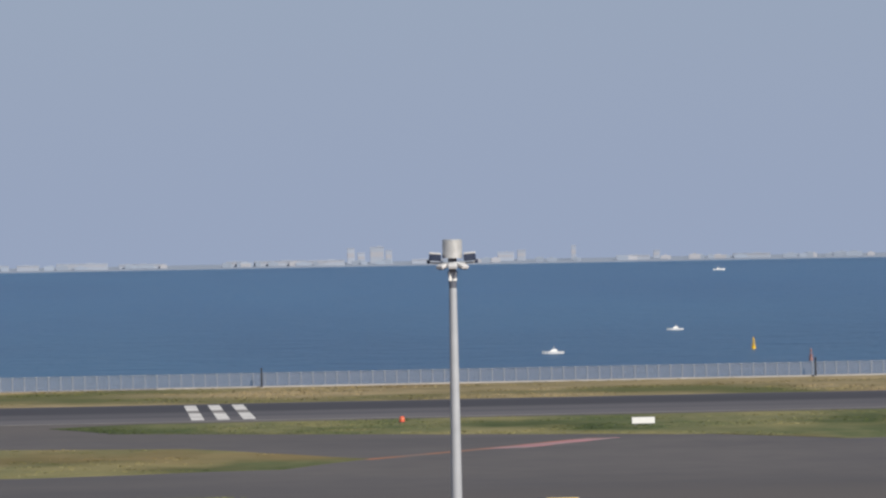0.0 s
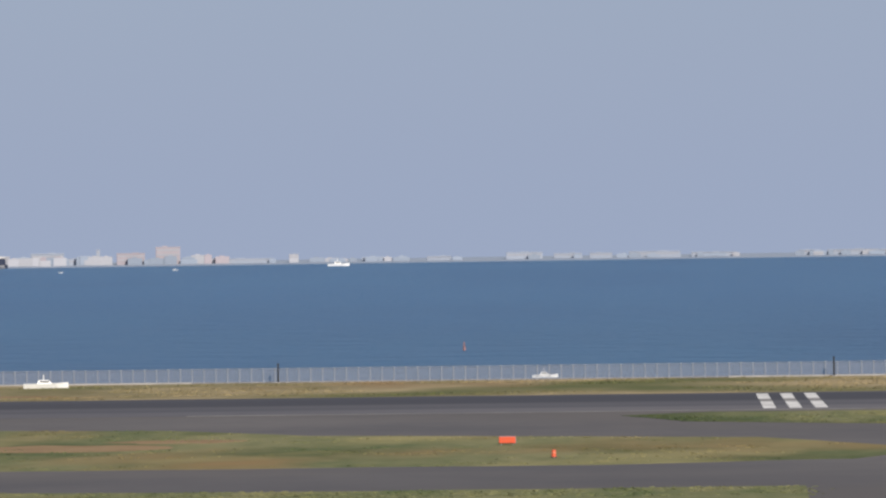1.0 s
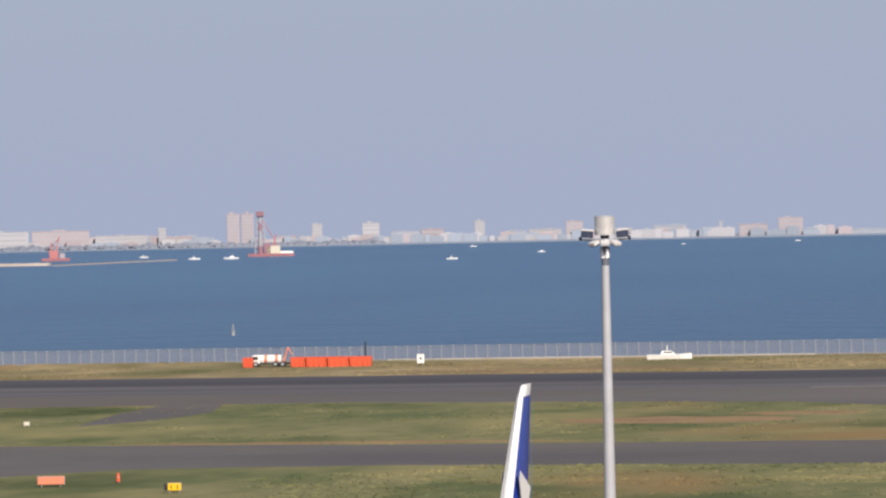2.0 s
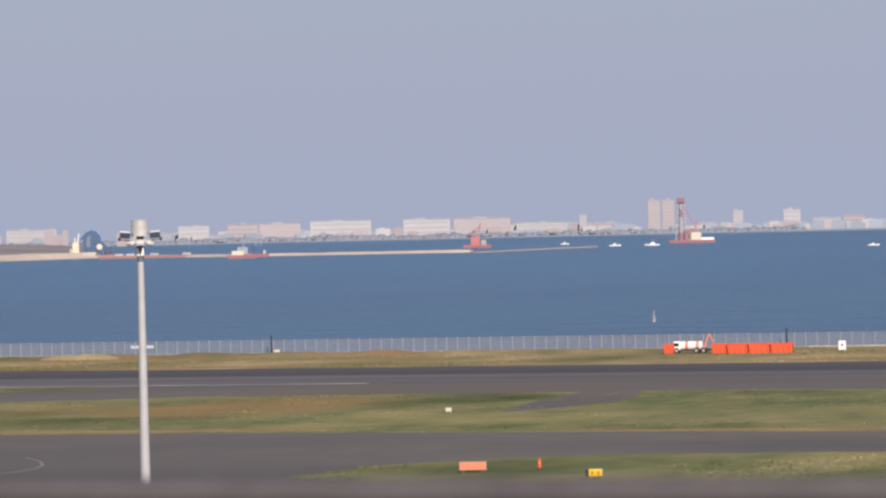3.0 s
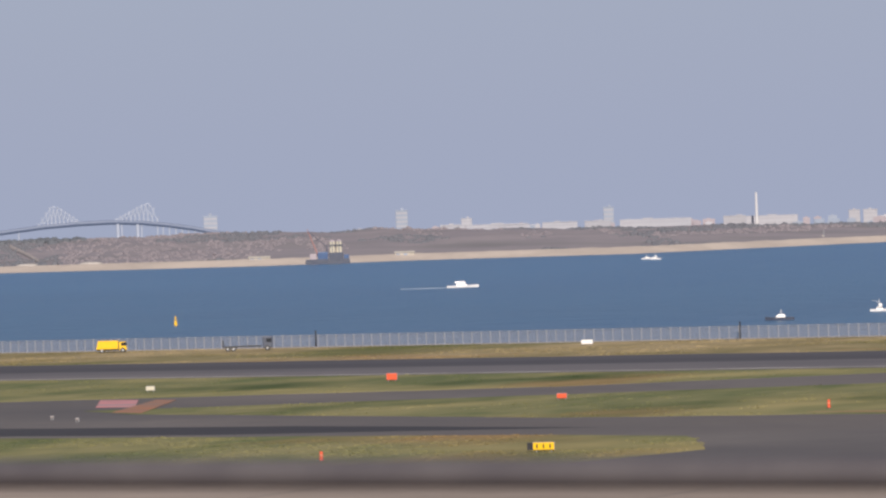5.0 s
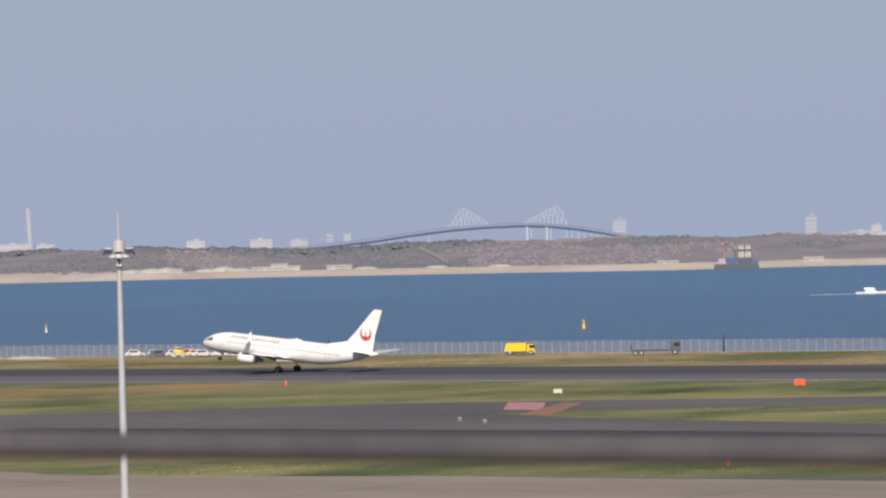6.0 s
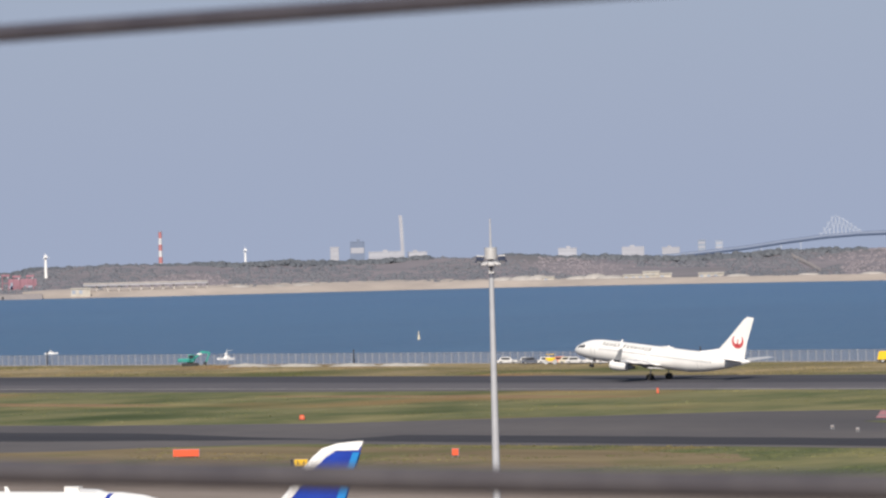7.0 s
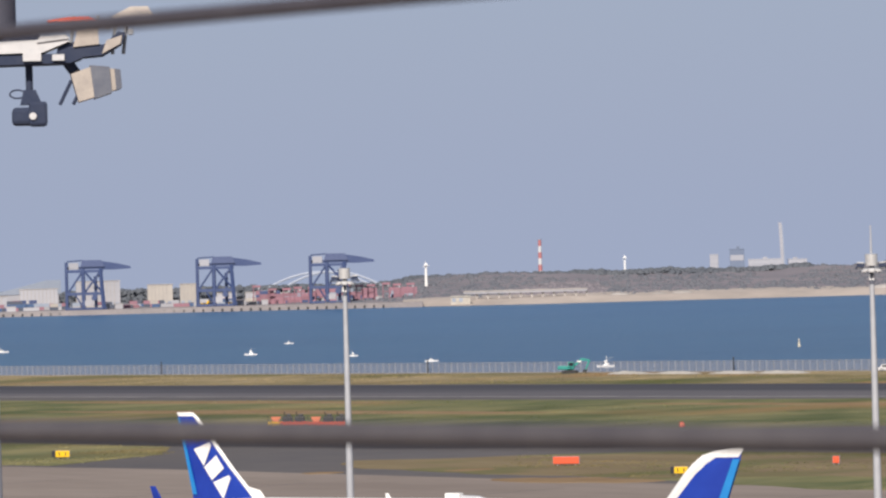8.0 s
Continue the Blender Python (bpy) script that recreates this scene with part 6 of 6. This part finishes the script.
work_barge(at_sea(-836.7, 3404.6), 36, "crane barge with a red and white banded tower", "tower")
work_barge(at_sea(-988, 3330), 22, "rust red crane barge by the breakwater", "red")
work_barge(at_sea(-1222, 3120), 34, "work barge with a large blue dredging machine", "blue")
work_barge(at_sea(-1013, 2860), 20, "small dark work barge by the breakwater", "small")
work_barge(at_sea(-1029, 2924), 24, "grey work barge with derricks and machinery", "grey")
work_barge(at_sea(-1484, 2528), 29, "dark crane barge moored at the island", "dark")
work_barge(at_sea(-1335, 2980), 6, "small dark tug near the island", "small")
ob = thing("long_barge", "long rust red barge with deck cargo", "barge", at_sea(-1130, 3010, -6))
part("hull", boxed(-42, 42, -5, 5, -.5, 1.8, bevel=.3), M["rust_hull"], ob)
for x in (-30, -22, -5, 18):
    part("deck_cargo", boxed(x, x + 6, -2, 2, 1.8, 3.4, bevel=.2), M["far_white"], ob)

# ---------- things along the fence and on the field ----------
def sign_panel(x, y, w, h, mat, name, label, az=None, text=0):
    """A box sign on short legs, facing the terminal."""
    turn = math.degrees(math.atan2(-x, y)) * .55
    ob = thing(name, label, "airfield sign", pose(x, y, .04, 0, 0, turn), group="airfield signs")
    lift = .22
    part("cabinet", boxed(-w / 2, w / 2, -.16, .16, lift, lift + h, bevel=.04), mat, ob)
    part("frame", boxed(-w / 2 - .04, w / 2 + .04, -.06, .06, lift - .05, lift + h + .04), M["grey_paint"], ob)
    for k in (-.35, .35):
        part("leg", tubed((w * k, 0, -.05), (w * k, 0, lift), .05, seg=6), M["steel"], ob)
    for k in range(text):
        cx = -w / 2 + w * (k + .6) / (text + .2)
        part("lettering_bar", boxed(cx - w * .035, cx + w * .035, -.175, -.16, lift + h * .22, lift + h * .78), M["black"], ob, "black lettering bar")
    if text:
        part("end_panel", boxed(-w / 2 - w * .28, -w / 2 - .05, -.15, .15, lift, lift + h, bevel=.03), M["black"], ob, "black end panel")


for x, y, w, h in ((-27, 520.4, 1.9, .75), (-120.3, 402.4, 2.5, .75), (-365.8, 404.3, 3.3, .85), (-335.4, 589.1, 1.6, .95), (-271.9, 522.1, 1.3, .6), (-331.1, 412.8, .8, .8)):
    sign_panel(x, y, w, h, M["pale_orange"] if x == -120.3 else M["orange"], "airfield_marker", "orange panel marker on the airfield grass")
for x, y, w, h, n in ((34.8, 401.6, 2.9, .7, 3), (-105.7, 392, 1.2, .65, 2), (-214.6, 407.7, 2.2, .75, 3), (-457.1, 404.4, 2.0, .85, 2), (-334.2, 388.7, 1.6, .75, 2)):
    sign_panel(x, y, w, h, M["yellow"], "taxiway_sign", "yellow taxiway sign with black lettering bars", text=n)
for x, y, w, h in ((60.2, 573.5, 2.9, .8), (-361.8, 563.3, 1.3, .6), (-158.8, 521.5, .7, .45), (-378.4, 737.3, 2.1, .75), (-318, 477.8, .4, .28), (-258.9, 748, 1.0, .7), (-326, 484, .4, .26)):
    sign_panel(x, y, w, h, M["quay"] if w < .45 else M["cream"] if w < 2 else M["white_paint"], "equipment_cabinet", "small pale equipment cabinet on the airfield")


def marker(x, y, w, h):
    ob = thing("marker_post", "small orange marker post in the grass", "marker", pose(x, y, .03), group="orange markers")
    part("foot", tubed((0, 0, 0), (0, 0, .1), w * .6, w * .5, seg=10), M["black"], ob)
    part("body", tubed((0, 0, .1), (0, 0, h), w * .45, w * .36, seg=12), M["orange"], ob)
    part("band", tubed((0, 0, h * .55), (0, 0, h * .72), w * .44, w * .42, seg=12), M["pale_orange"], ob)


for x, y, w, h in ((30.7, 598.3, .85, .8), (-20.4, 490, .6, .85), (-115.5, 408.2, .4, .9), (-220.4, 491.7, .45, 1.05), (-436.2, 597, .45, .95), (-232.8, 393.9, .45, 1.0), (-430.9, 501.6, .95, .75)):
    marker(x, y, w, h)

# white board at the fence
ob = thing("notice_board", "white distance board with a dark mark", "sign board", pose(-154.3, 729.5, .05, 0, 0, 6))
part("board", boxed(-.6, .6, -.06, .06, .25, 1.75, bevel=.03), M["white_paint"], ob)
part("mark", boxed(-.16, .16, -.075, -.06, .85, 1.25), M["black"], ob, "dark unreadable mark")
for x in (-.4, .4):
    part("leg", tubed((x, 0, -.05), (x, 0, .3), .05, seg=6), M["steel"], ob)


def wheels(ob, xs, y0, y1, r=.48):
    for x in xs:
        for y in (y0, y1):
            w = part("wheel", tubed((x, y - .14, r), (x, y + .14, r), r, seg=16), M["dark"], ob, "black tyre")
            part("rim", tubed((x, y - .16, r), (x, y + .16, r), r * .5, seg=10), M["steel"], w)


# long orange barriers and a white tank lorry
for i, (x, w) in enumerate(((-163.8, 3.6), (-167.5, 3.7), (-171.2, 3.6), (-174.4, 2.6), (-183.0, 1.7))):
    ob = thing("barrier_container", "orange-red low skip container by the fence", "container", pose(x, 727 + .1 * i, .05, 0, 0, 6), group="orange skips")
    part("shell", loft(bmesh.new(), [[(-w / 2 + .1, -1, 0), (w / 2 - .1, -1, 0), (w / 2 - .1, 1, 0), (-w / 2 + .1, 1, 0)], [(-w / 2, -1.1, 1.6), (w / 2, -1.1, 1.6), (w / 2, 1.1, 1.6), (-w / 2, 1.1, 1.6)]]), M["orange"], ob)
    part("rim", boxed(-w / 2 - .05, w / 2 + .05, -1.16, -1.04, 1.5, 1.64), M["orange"], ob)
    for k in range(4):
        x1 = -w / 2 + w * (k + .5) / 4
        part("rib", boxed(x1 - .06, x1 + .06, -1.17, -1.0, .1, 1.5), M["orange"], ob)
ob = thing("tank_lorry", "white tank lorry with an orange crane behind the skips", "lorry", pose(-179, 729, .05, 0, 0, 6))
part("tank", tubed((-2.3, 0, 1.25), (1.2, 0, 1.25), .75, seg=18), M["white_paint"], ob)
for x in (-1.6, .2):
    part("tank_band", tubed((x, 0, 1.25), (x + .5, 0, 1.25), .765, seg=18), M["pale_orange"], ob, "faded orange band")
part("cab", boxed(-3.6, -2.35, -.95, .95, .5, 2.0, bevel=.2), M["white_paint"], ob)
part("window", boxed(-3.5, -2.6, -.98, -.9, 1.2, 1.75), M["glass_dark"], ob)
part("chassis", boxed(-3.5, 2.6, -.7, .7, .45, .7), M["black"], ob)
part("crane_arm", tubed((1.5, 0, .7), (2.3, 0, 3.2), .2, .12, seg=8), M["pale_orange"], ob)
part("crane_arm", tubed((2.3, 0, 3.2), (3.0, 0, 1.9), .12, .1, seg=8), M["pale_orange"], ob)
wheels(ob, (-3, .3, 1.5), -.9, .9)

# yellow lorry
ob = thing("yellow_lorry", "bright yellow box lorry parked by the fence", "lorry", pose(-487.5, 745.5, .05, 0, 0, 30))
part("box_body", loft(bmesh.new(), [[(-3.0, -1.1, .75), (1.3, -1.1, .75), (1.3, 1.1, .75), (-3.0, 1.1, .75)], [(-2.6, -1.1, 2.35), (1.3, -1.1, 2.35), (1.3, 1.1, 2.35), (-2.6, 1.1, 2.35)]]), M["yellow"], ob)
part("cab", loft(bmesh.new(), [[(1.5, -1.05, .55), (3.0, -1.05, .55), (3.0, 1.05, .55), (1.5, 1.05, .55)], [(1.5, -1, 2.1), (2.7, -1, 2.1), (2.7, 1, 2.1), (1.5, 1, 2.1)]]), M["yellow"], ob)
part("gap", boxed(1.3, 1.5, -.9, .9, .6, 2.2), M["black"], ob)
part("window", boxed(1.9, 2.88, -1.07, -.98, 1.35, 1.95), M["glass_dark"], ob, "dark side window")
part("windscreen", boxed(2.72, 2.98, -.9, .9, 1.35, 1.95), M["glass_dark"], ob)
part("chassis", boxed(-2.9, 2.9, -.8, .8, .45, .7), M["black"], ob)
wheels(ob, (-1.9, 2.2), -.95, .95)
# black flat trailer
ob = thing("flat_trailer", "dark flatbed lorry by the fence", "lorry", pose(-453, 741, .05, 0, 0, 30))
part("bed", boxed(-5.2, 2.2, -1.1, 1.1, .75, 1.0, bevel=.04), M["black"], ob)
part("cab", boxed(2.5, 4.4, -1.1, 1.1, .5, 2.7, bevel=.2), M["hull_dark"], ob)
part("window", boxed(3.2, 4.2, -1.13, -1.05, 1.6, 2.3), M["glass_dark"], ob)
part("headboard", boxed(-5.2, -5.0, -1.1, 1.1, 1.0, 2.1), M["black"], ob)
wheels(ob, (-4.2, -3.1, 3.4), -1, 1)

# site huts
for x, y, w in ((-543.8, 742.5, 4.3), (-533.2, 739.5, 4.3)):
    ob = thing("site_hut", "cream coloured site hut with a flat roof", "hut", pose(x, y, .05, 0, 0, 34), group="site huts")
    part("wall", boxed(-w / 2, w / 2, -1.15, 1.15, .12, 2.25, bevel=.04), M["cream"], ob)
    part("roof", boxed(-w / 2 - .1, w / 2 + .1, -1.25, 1.25, 2.25, 2.38), M["stone"], ob)
    part("window", boxed(-.5, .2, -1.18, -1.1, 1.1, 1.75), M["glass_dark"], ob, "dark hut window")
    part("skid", boxed(-w / 2, w / 2, -1, 1, -.05, .12), M["black"], ob)
    for k in range(7):
        x1 = -w / 2 + w * (k + .5) / 7
        part("siding_rib", boxed(x1 - .04, x1 + .04, -1.18, -1.1, .2, 2.2), M["cream"], ob)
ob = thing("white_van", "small white van between the site huts", "van", pose(-538.3, 742.5, .05, 0, 0, 34))
part("body", loft(bmesh.new(), [[(-.9, -1.6, .3), (.9, -1.6, .3), (.9, 1.6, .3), (-.9, 1.6, .3)], [(-.9, -1.7, 1.2), (.9, -1.7, 1.2), (.9, 1.6, 1.2), (-.9, 1.6, 1.2)], [(-.75, -1.1, 2.1), (.75, -1.1, 2.1), (.75, 1.5, 2.1), (-.75, 1.5, 2.1)]]), M["white_paint"], ob)
part("windscreen", boxed(-.68, .68, -1.5, -1.42, 1.35, 1.9), M["glass_dark"], ob)
wheels(ob, (-.75, .75), -1.1, 1.0, .3)
ob = thing("portable_toilet", "teal portable toilet cabin by the fence", "cabin", pose(-553, 746, .05, 0, 0, 34))
part("wall", boxed(-.6, .6, -.6, .6, .05, 2.0, bevel=.05), M["teal"], ob)
part("roof", loft(bmesh.new(), [[(-.65, -.65, 2), (.65, -.65, 2), (.65, .65, 2), (-.65, .65, 2)], [(-.3, -.3, 2.3), (.3, -.3, 2.3), (.3, .3, 2.3), (-.3, .3, 2.3)]]), M["white_paint"], ob)
part("door", boxed(-.4, .4, -.63, -.6, .1, 1.85), M["teal"], ob)


def car(x, y, mat, label, turn=34, h=1.45, ln=4.2):
    ob = thing("parked_car", label, "car", pose(x, y, .05, 0, 0, turn), group="parked cars")
    k = ln / 4.2
    part("body", loft(bmesh.new(), [[(-2.1 * k, -.8, .3), (2.1 * k, -.8, .3), (2.1 * k, .8, .3), (-2.1 * k, .8, .3)], [(-2.1 * k, -.82, .85), (2.05 * k, -.82, .8), (2.05 * k, .82, .8), (-2.1 * k, .82, .85)]]), mat, ob)
    part("cabin", loft(bmesh.new(), [[(-1.7 * k, -.75, .84), (1.1 * k, -.75, .82), (1.1 * k, .75, .82), (-1.7 * k, .75, .84)], [(-1.3 * k, -.6, h), (.45 * k, -.6, h), (.45 * k, .6, h), (-1.3 * k, .6, h)]]), mat, ob)
    part("window", boxed(-1.25 * k, .55 * k, -.745, -.66, .9, h - .14), M["glass_dark"], ob, "dark side window")
    wheels(ob, (-1.35 * k, 1.3 * k), -.72, .72, .31)


for x, y, mt, lb in ((-560, 749, "aged_white", "white parked car by the fence"), (-565.5, 752, "aged_white", "white parked car by the fence"), (-571.5, 751, "cream", "cream parked car by the fence"), (-577, 751, "aged_white", "white parked car by the fence"), (-583, 752, "grey_paint", "grey parked car by the fence"), (-588.5, 752, "aged_white", "white parked pick-up by the fence"), (-527, 745, "pale_orange", "faded orange parked car by the fence"), (-556.5, 750.5, "aged_white", "white parked car by the fence"), (-580, 749.5, "hull_dark", "dark blue parked car by the fence"), (-568.6, 749.5, "aged_white", "white parked car by the fence"), (-574.4, 752.5, "pale_orange", "faded orange parked car by the fence"), (-562.5, 752.4, "grey_paint", "grey parked car by the fence")):
    car(x, y, M[mt], lb)
ob = thing("yellow_roller", "small yellow roller by the fence", "roller", pose(-574, 748, .05, 0, 0, 34))
part("body", boxed(-1, 1, -.6, .6, .6, 1.4, bevel=.1), M["yellow"], ob)
part("canopy", boxed(-.8, .8, -.6, .6, 2.0, 2.1), M["yellow"], ob)
for x in (-.7, .7):
    part("canopy_post", tubed((x, -.5, 1.3), (x, -.5, 2.0), .04, seg=6), M["black"], ob)
    part("roller_drum", tubed((x * 1.3, -.6, .5), (x * 1.3, .6, .5), .5, seg=14), M["steel"], ob)
# teal excavator
ob = thing("excavator", "teal excavator working beside the fence", "excavator", pose(-674.5, 747.5, .05, 0, 0, 30))
for y in (-.9, .9):
    tr = part("track", loft(bmesh.new(), [[(-1.8, y - .25, .3), (-1.5, y - .25, 0), (1.5, y - .25, 0), (1.8, y - .25, .3), (1.5, y - .25, .7), (-1.5, y - .25, .7)], [(-1.8, y + .25, .3), (-1.5, y + .25, 0), (1.5, y + .25, 0), (1.8, y + .25, .3), (1.5, y + .25, .7), (-1.5, y + .25, .7)]]), M["dark"], ob, "black crawler track")
part("upper_body", boxed(-2.6, .9, -1.1, 1.1, .9, 1.75, bevel=.15), M["teal"], ob)
part("turntable", tubed((0, 0, .6), (0, 0, .95), .7, seg=16), M["black"], ob)
cab = part("cab", boxed(-.2, 1.1, -1.1, -.1, 1.0, 2.6, bevel=.1), M["teal"], ob)
part("window", boxed(0, 1.0, -1.13, -1.05, 1.7, 2.45), M["glass_dark"], cab)
part("boom", loft(bmesh.new(), [[(.8, .2, 1.3), (.8, .7, 1.3), (.8, .7, 1.9), (.8, .2, 1.9)], [(2.6, .25, 2.8), (2.6, .65, 2.8), (2.6, .65, 3.4), (2.6, .25, 3.4)], [(4.4, .3, 2.7), (4.4, .6, 2.7), (4.4, .6, 3.1), (4.4, .3, 3.1)]]), M["teal"], ob)
part("stick", loft(bmesh.new(), [[(4.2, .3, 3.1), (4.2, .6, 3.1), (4.6, .6, 2.9), (4.6, .3, 2.9)], [(3.4, .3, .9), (3.4, .6, .9), (3.7, .6, .8), (3.7, .3, .8)]]), M["teal"], ob)
part("bucket", loft(bmesh.new(), [[(3.2, .1, .9), (3.2, .8, .9), (3.8, .8, .8), (3.8, .1, .8)], [(2.8, .1, .4), (2.8, .8, .4), (3.5, .8, .15), (3.5, .1, .15)]]), M["black"], ob)
part("label_plate", boxed(1.6, 2.6, .2, .24, 2.5, 2.8), M["white_paint"], ob)

# orange floats and pumps on the grass
for i, x in enumerate((-493.6, -496.1, -498.7, -502.0, -504.5, -507.0)):
    ob = thing("work_cart", "orange work cart with dark equipment on top", "cart", pose(x, 494 - .2 * i, .05, 0, 0, 44), group="orange work carts")
    part("tray", loft(bmesh.new(), [[(-1.1, -.6, .35), (1.1, -.6, .35), (1.1, .6, .35), (-1.1, .6, .35)], [(-1.25, -.7, .95), (1.25, -.7, .95), (1.25, .7, .95), (-1.25, .7, .95)]]), M["orange"] if i != 5 else M["yellow"], ob)
    wheels(ob, (-.8, .8), -.5, .5, .25)
    part("drawbar", tubed((1.1, 0, .4), (1.9, 0, .3), .05, seg=6), M["orange"], ob)
    if i in (0, 1, 3, 4):
        part("engine", boxed(-.85, .75, -.45, .45, .8, 1.75, bevel=.12), M["black"], ob, "dark engine unit")
        part("hood", boxed(-.3, .5, -.4, .4, 1.7, 2.15, bevel=.1), M["black"], ob)
        part("stack_pipe", tubed((-.5, 0, 1.6), (-.55, 0, 2.5), .09, seg=6), M["black"], ob)
    else:
        part("hopper", loft(bmesh.new(), [[(-.4, -.4, .9), (.4, -.4, .9), (.4, .4, .9), (-.4, .4, .9)], [(-.8, -.6, 1.7), (.8, -.6, 1.7), (.8, .6, 1.7), (-.8, .6, 1.7)]]), M["pale_orange"], ob, "faded orange hopper")
        part("handle_bar", tubed((-1.1, -.5, .9), (-1.3, -.5, 1.9), .05, seg=6), M["black"], ob)

# catering lorry on the apron
ob = thing("catering_lorry", "high-sided service lorry with a white cab", "lorry", facing(19.45, 326, 0) @ pose(0, 0, 0, 0, 0, 12))
part("box_body", boxed(-2.6, 1.0, -1.2, 1.2, 1.1, 3.95, bevel=.06), M["grey_paint"], ob, "dark grey box body")
part("cab", loft(bmesh.new(), [[(1.1, -1.15, .6), (2.6, -1.15, .6), (2.6, 1.15, .6), (1.1, 1.15, .6)], [(1.1, -1.1, 3.9), (2.0, -1.1, 3.9), (2.0, 1.1, 3.9), (1.1, 1.1, 3.9)]]), M["white_paint"], ob)
part("window", boxed(1.5, 2.2, -1.17, -1.1, 2.3, 3.1), M["glass_dark"], ob)
part("chassis", boxed(-2.6, 2.4, -.9, .9, .6, 1.1), M["black"], ob)
wheels(ob, (-1.7, 1.7), -1, 1, .5)

# bare dirt patches and a faint turning line on the taxiway
for x, y, w, d in ((-386, 383, 2.5, 2.4), (-371, 393, 2.8, 3.5), (-560, 548, 60, 7), (-470, 585, 40, 5), (-620, 590, 50, 6), (-80, 523, 14, 9), (-67, 538, 8, 5), (-108, 478, 26, 2.5), (-190, 484, 30, 2.5), (-340, 377, 12, 5), (-250, 690, 60, 4), (-130, 700, 24, 5)):
    pts = [(x + w * (1 + .35 * noise.noise((x, i * .7, 1))) * math.cos(i * .35), y + d * (1 + .4 * noise.noise((y, i * .9, 4))) * math.sin(i * .35)) for i in range(18)]
    solid("dirt_patch", slab(bmesh.new(), pts, -.02, .055), M["dirt"], "bare brownish dirt patch in the grass", "dirt", "stuff")
pts = [(-346 + 58 * (1 + .15 * noise.noise((3, i * .7, 1))) * math.cos(i * .35), 409 + 24 * (1 + .2 * noise.noise((8, i * .9, 4))) * math.sin(i * .35)) for i in range(18)]
solid("worn_ground", slab(bmesh.new(), ragged(pts, 3, 1.2), -.02, .05), M["worn"], "worn brownish ground with thin grass", "ground", "stuff")
bm = bmesh.new()
arc = [(-177.0, 431.5), (-173.2, 425.8), (-170.2, 419.2), (-168.4, 413), (-168.2, 407.1), (-170.4, 401)]
for (x0, y0), (x1, y1) in zip(arc, arc[1:]):
    slab(bm, [(x0, y0), (x0 + .35, y0), (x1 + .35, y1), (x1, y1)], .0, .012)
solid("turning_line", bm, M["faded_line"], "faint curved guide line on the taxiway", "marking")

# grass tufts that roughen the lawns
def tufts(name, label, n, inside, size, mat):
    verts, faces = [], []
    while n > 0:
        x, y = inside()
        n -= 1
        for _ in range(5):
            cx, cy = x + rnd.gauss(0, .9), y + rnd.gauss(0, .5)
            h, w = size * rnd.uniform(.4, 1.2), rnd.uniform(.15, .5)
            t = rnd.uniform(0, 3.14)
            dx, dy = math.cos(t) * w, math.sin(t) * w
            k = len(verts)
            verts += [(cx - dx, cy - dy, .02), (cx + dx, cy + dy, .02), (cx + dx * .4 + rnd.uniform(-.1, .1), cy + dy * .4, .02 + h), (cx - dx * .5, cy - dy * .5, .02 + h * .8)]
            faces.append((k, k + 1, k + 2, k + 3))
    me = bpy.data.meshes.new(name)
    me.from_pydata(verts, [], faces)
    me.materials.append(mat)
    tagged(new(name, me), label, "grass", kind="stuff")


def in_poly(x, y, pts):
    hit = False
    for (x0, y0), (x1, y1) in zip(pts, pts[1:] + pts[:1]):
        if (y0 > y) != (y1 > y) and x < (x1 - x0) * (y - y0) / (y1 - y0) + x0:
            hit = not hit
    return hit


def on_lawn():
    while True:
        pts = rnd.choice(LAWNS)
        x, y = rnd.uniform(max(-760, min(p[0] for p in pts)), min(130, max(p[0] for p in pts))), rnd.uniform(min(p[1] for p in pts), max(p[1] for p in pts))
        if in_poly(x, y, pts) and noise.noise((x * .03, y * .06, 11)) > -.05:
            return x, y


def on_verge():
    while True:
        x, y = rnd.uniform(-1000, 130), rnd.uniform(684, 753)
        if noise.noise((x * .03, y * .08, 15)) > .02:
            return x, y


tufts("lawn_tufts", "rough tufts of grass on the lawns", 7000, on_lawn, .10, M["grass"])
tufts("verge_tufts", "rough dry tufts on the fence verge", 6000, on_verge, .15, M["verge"])
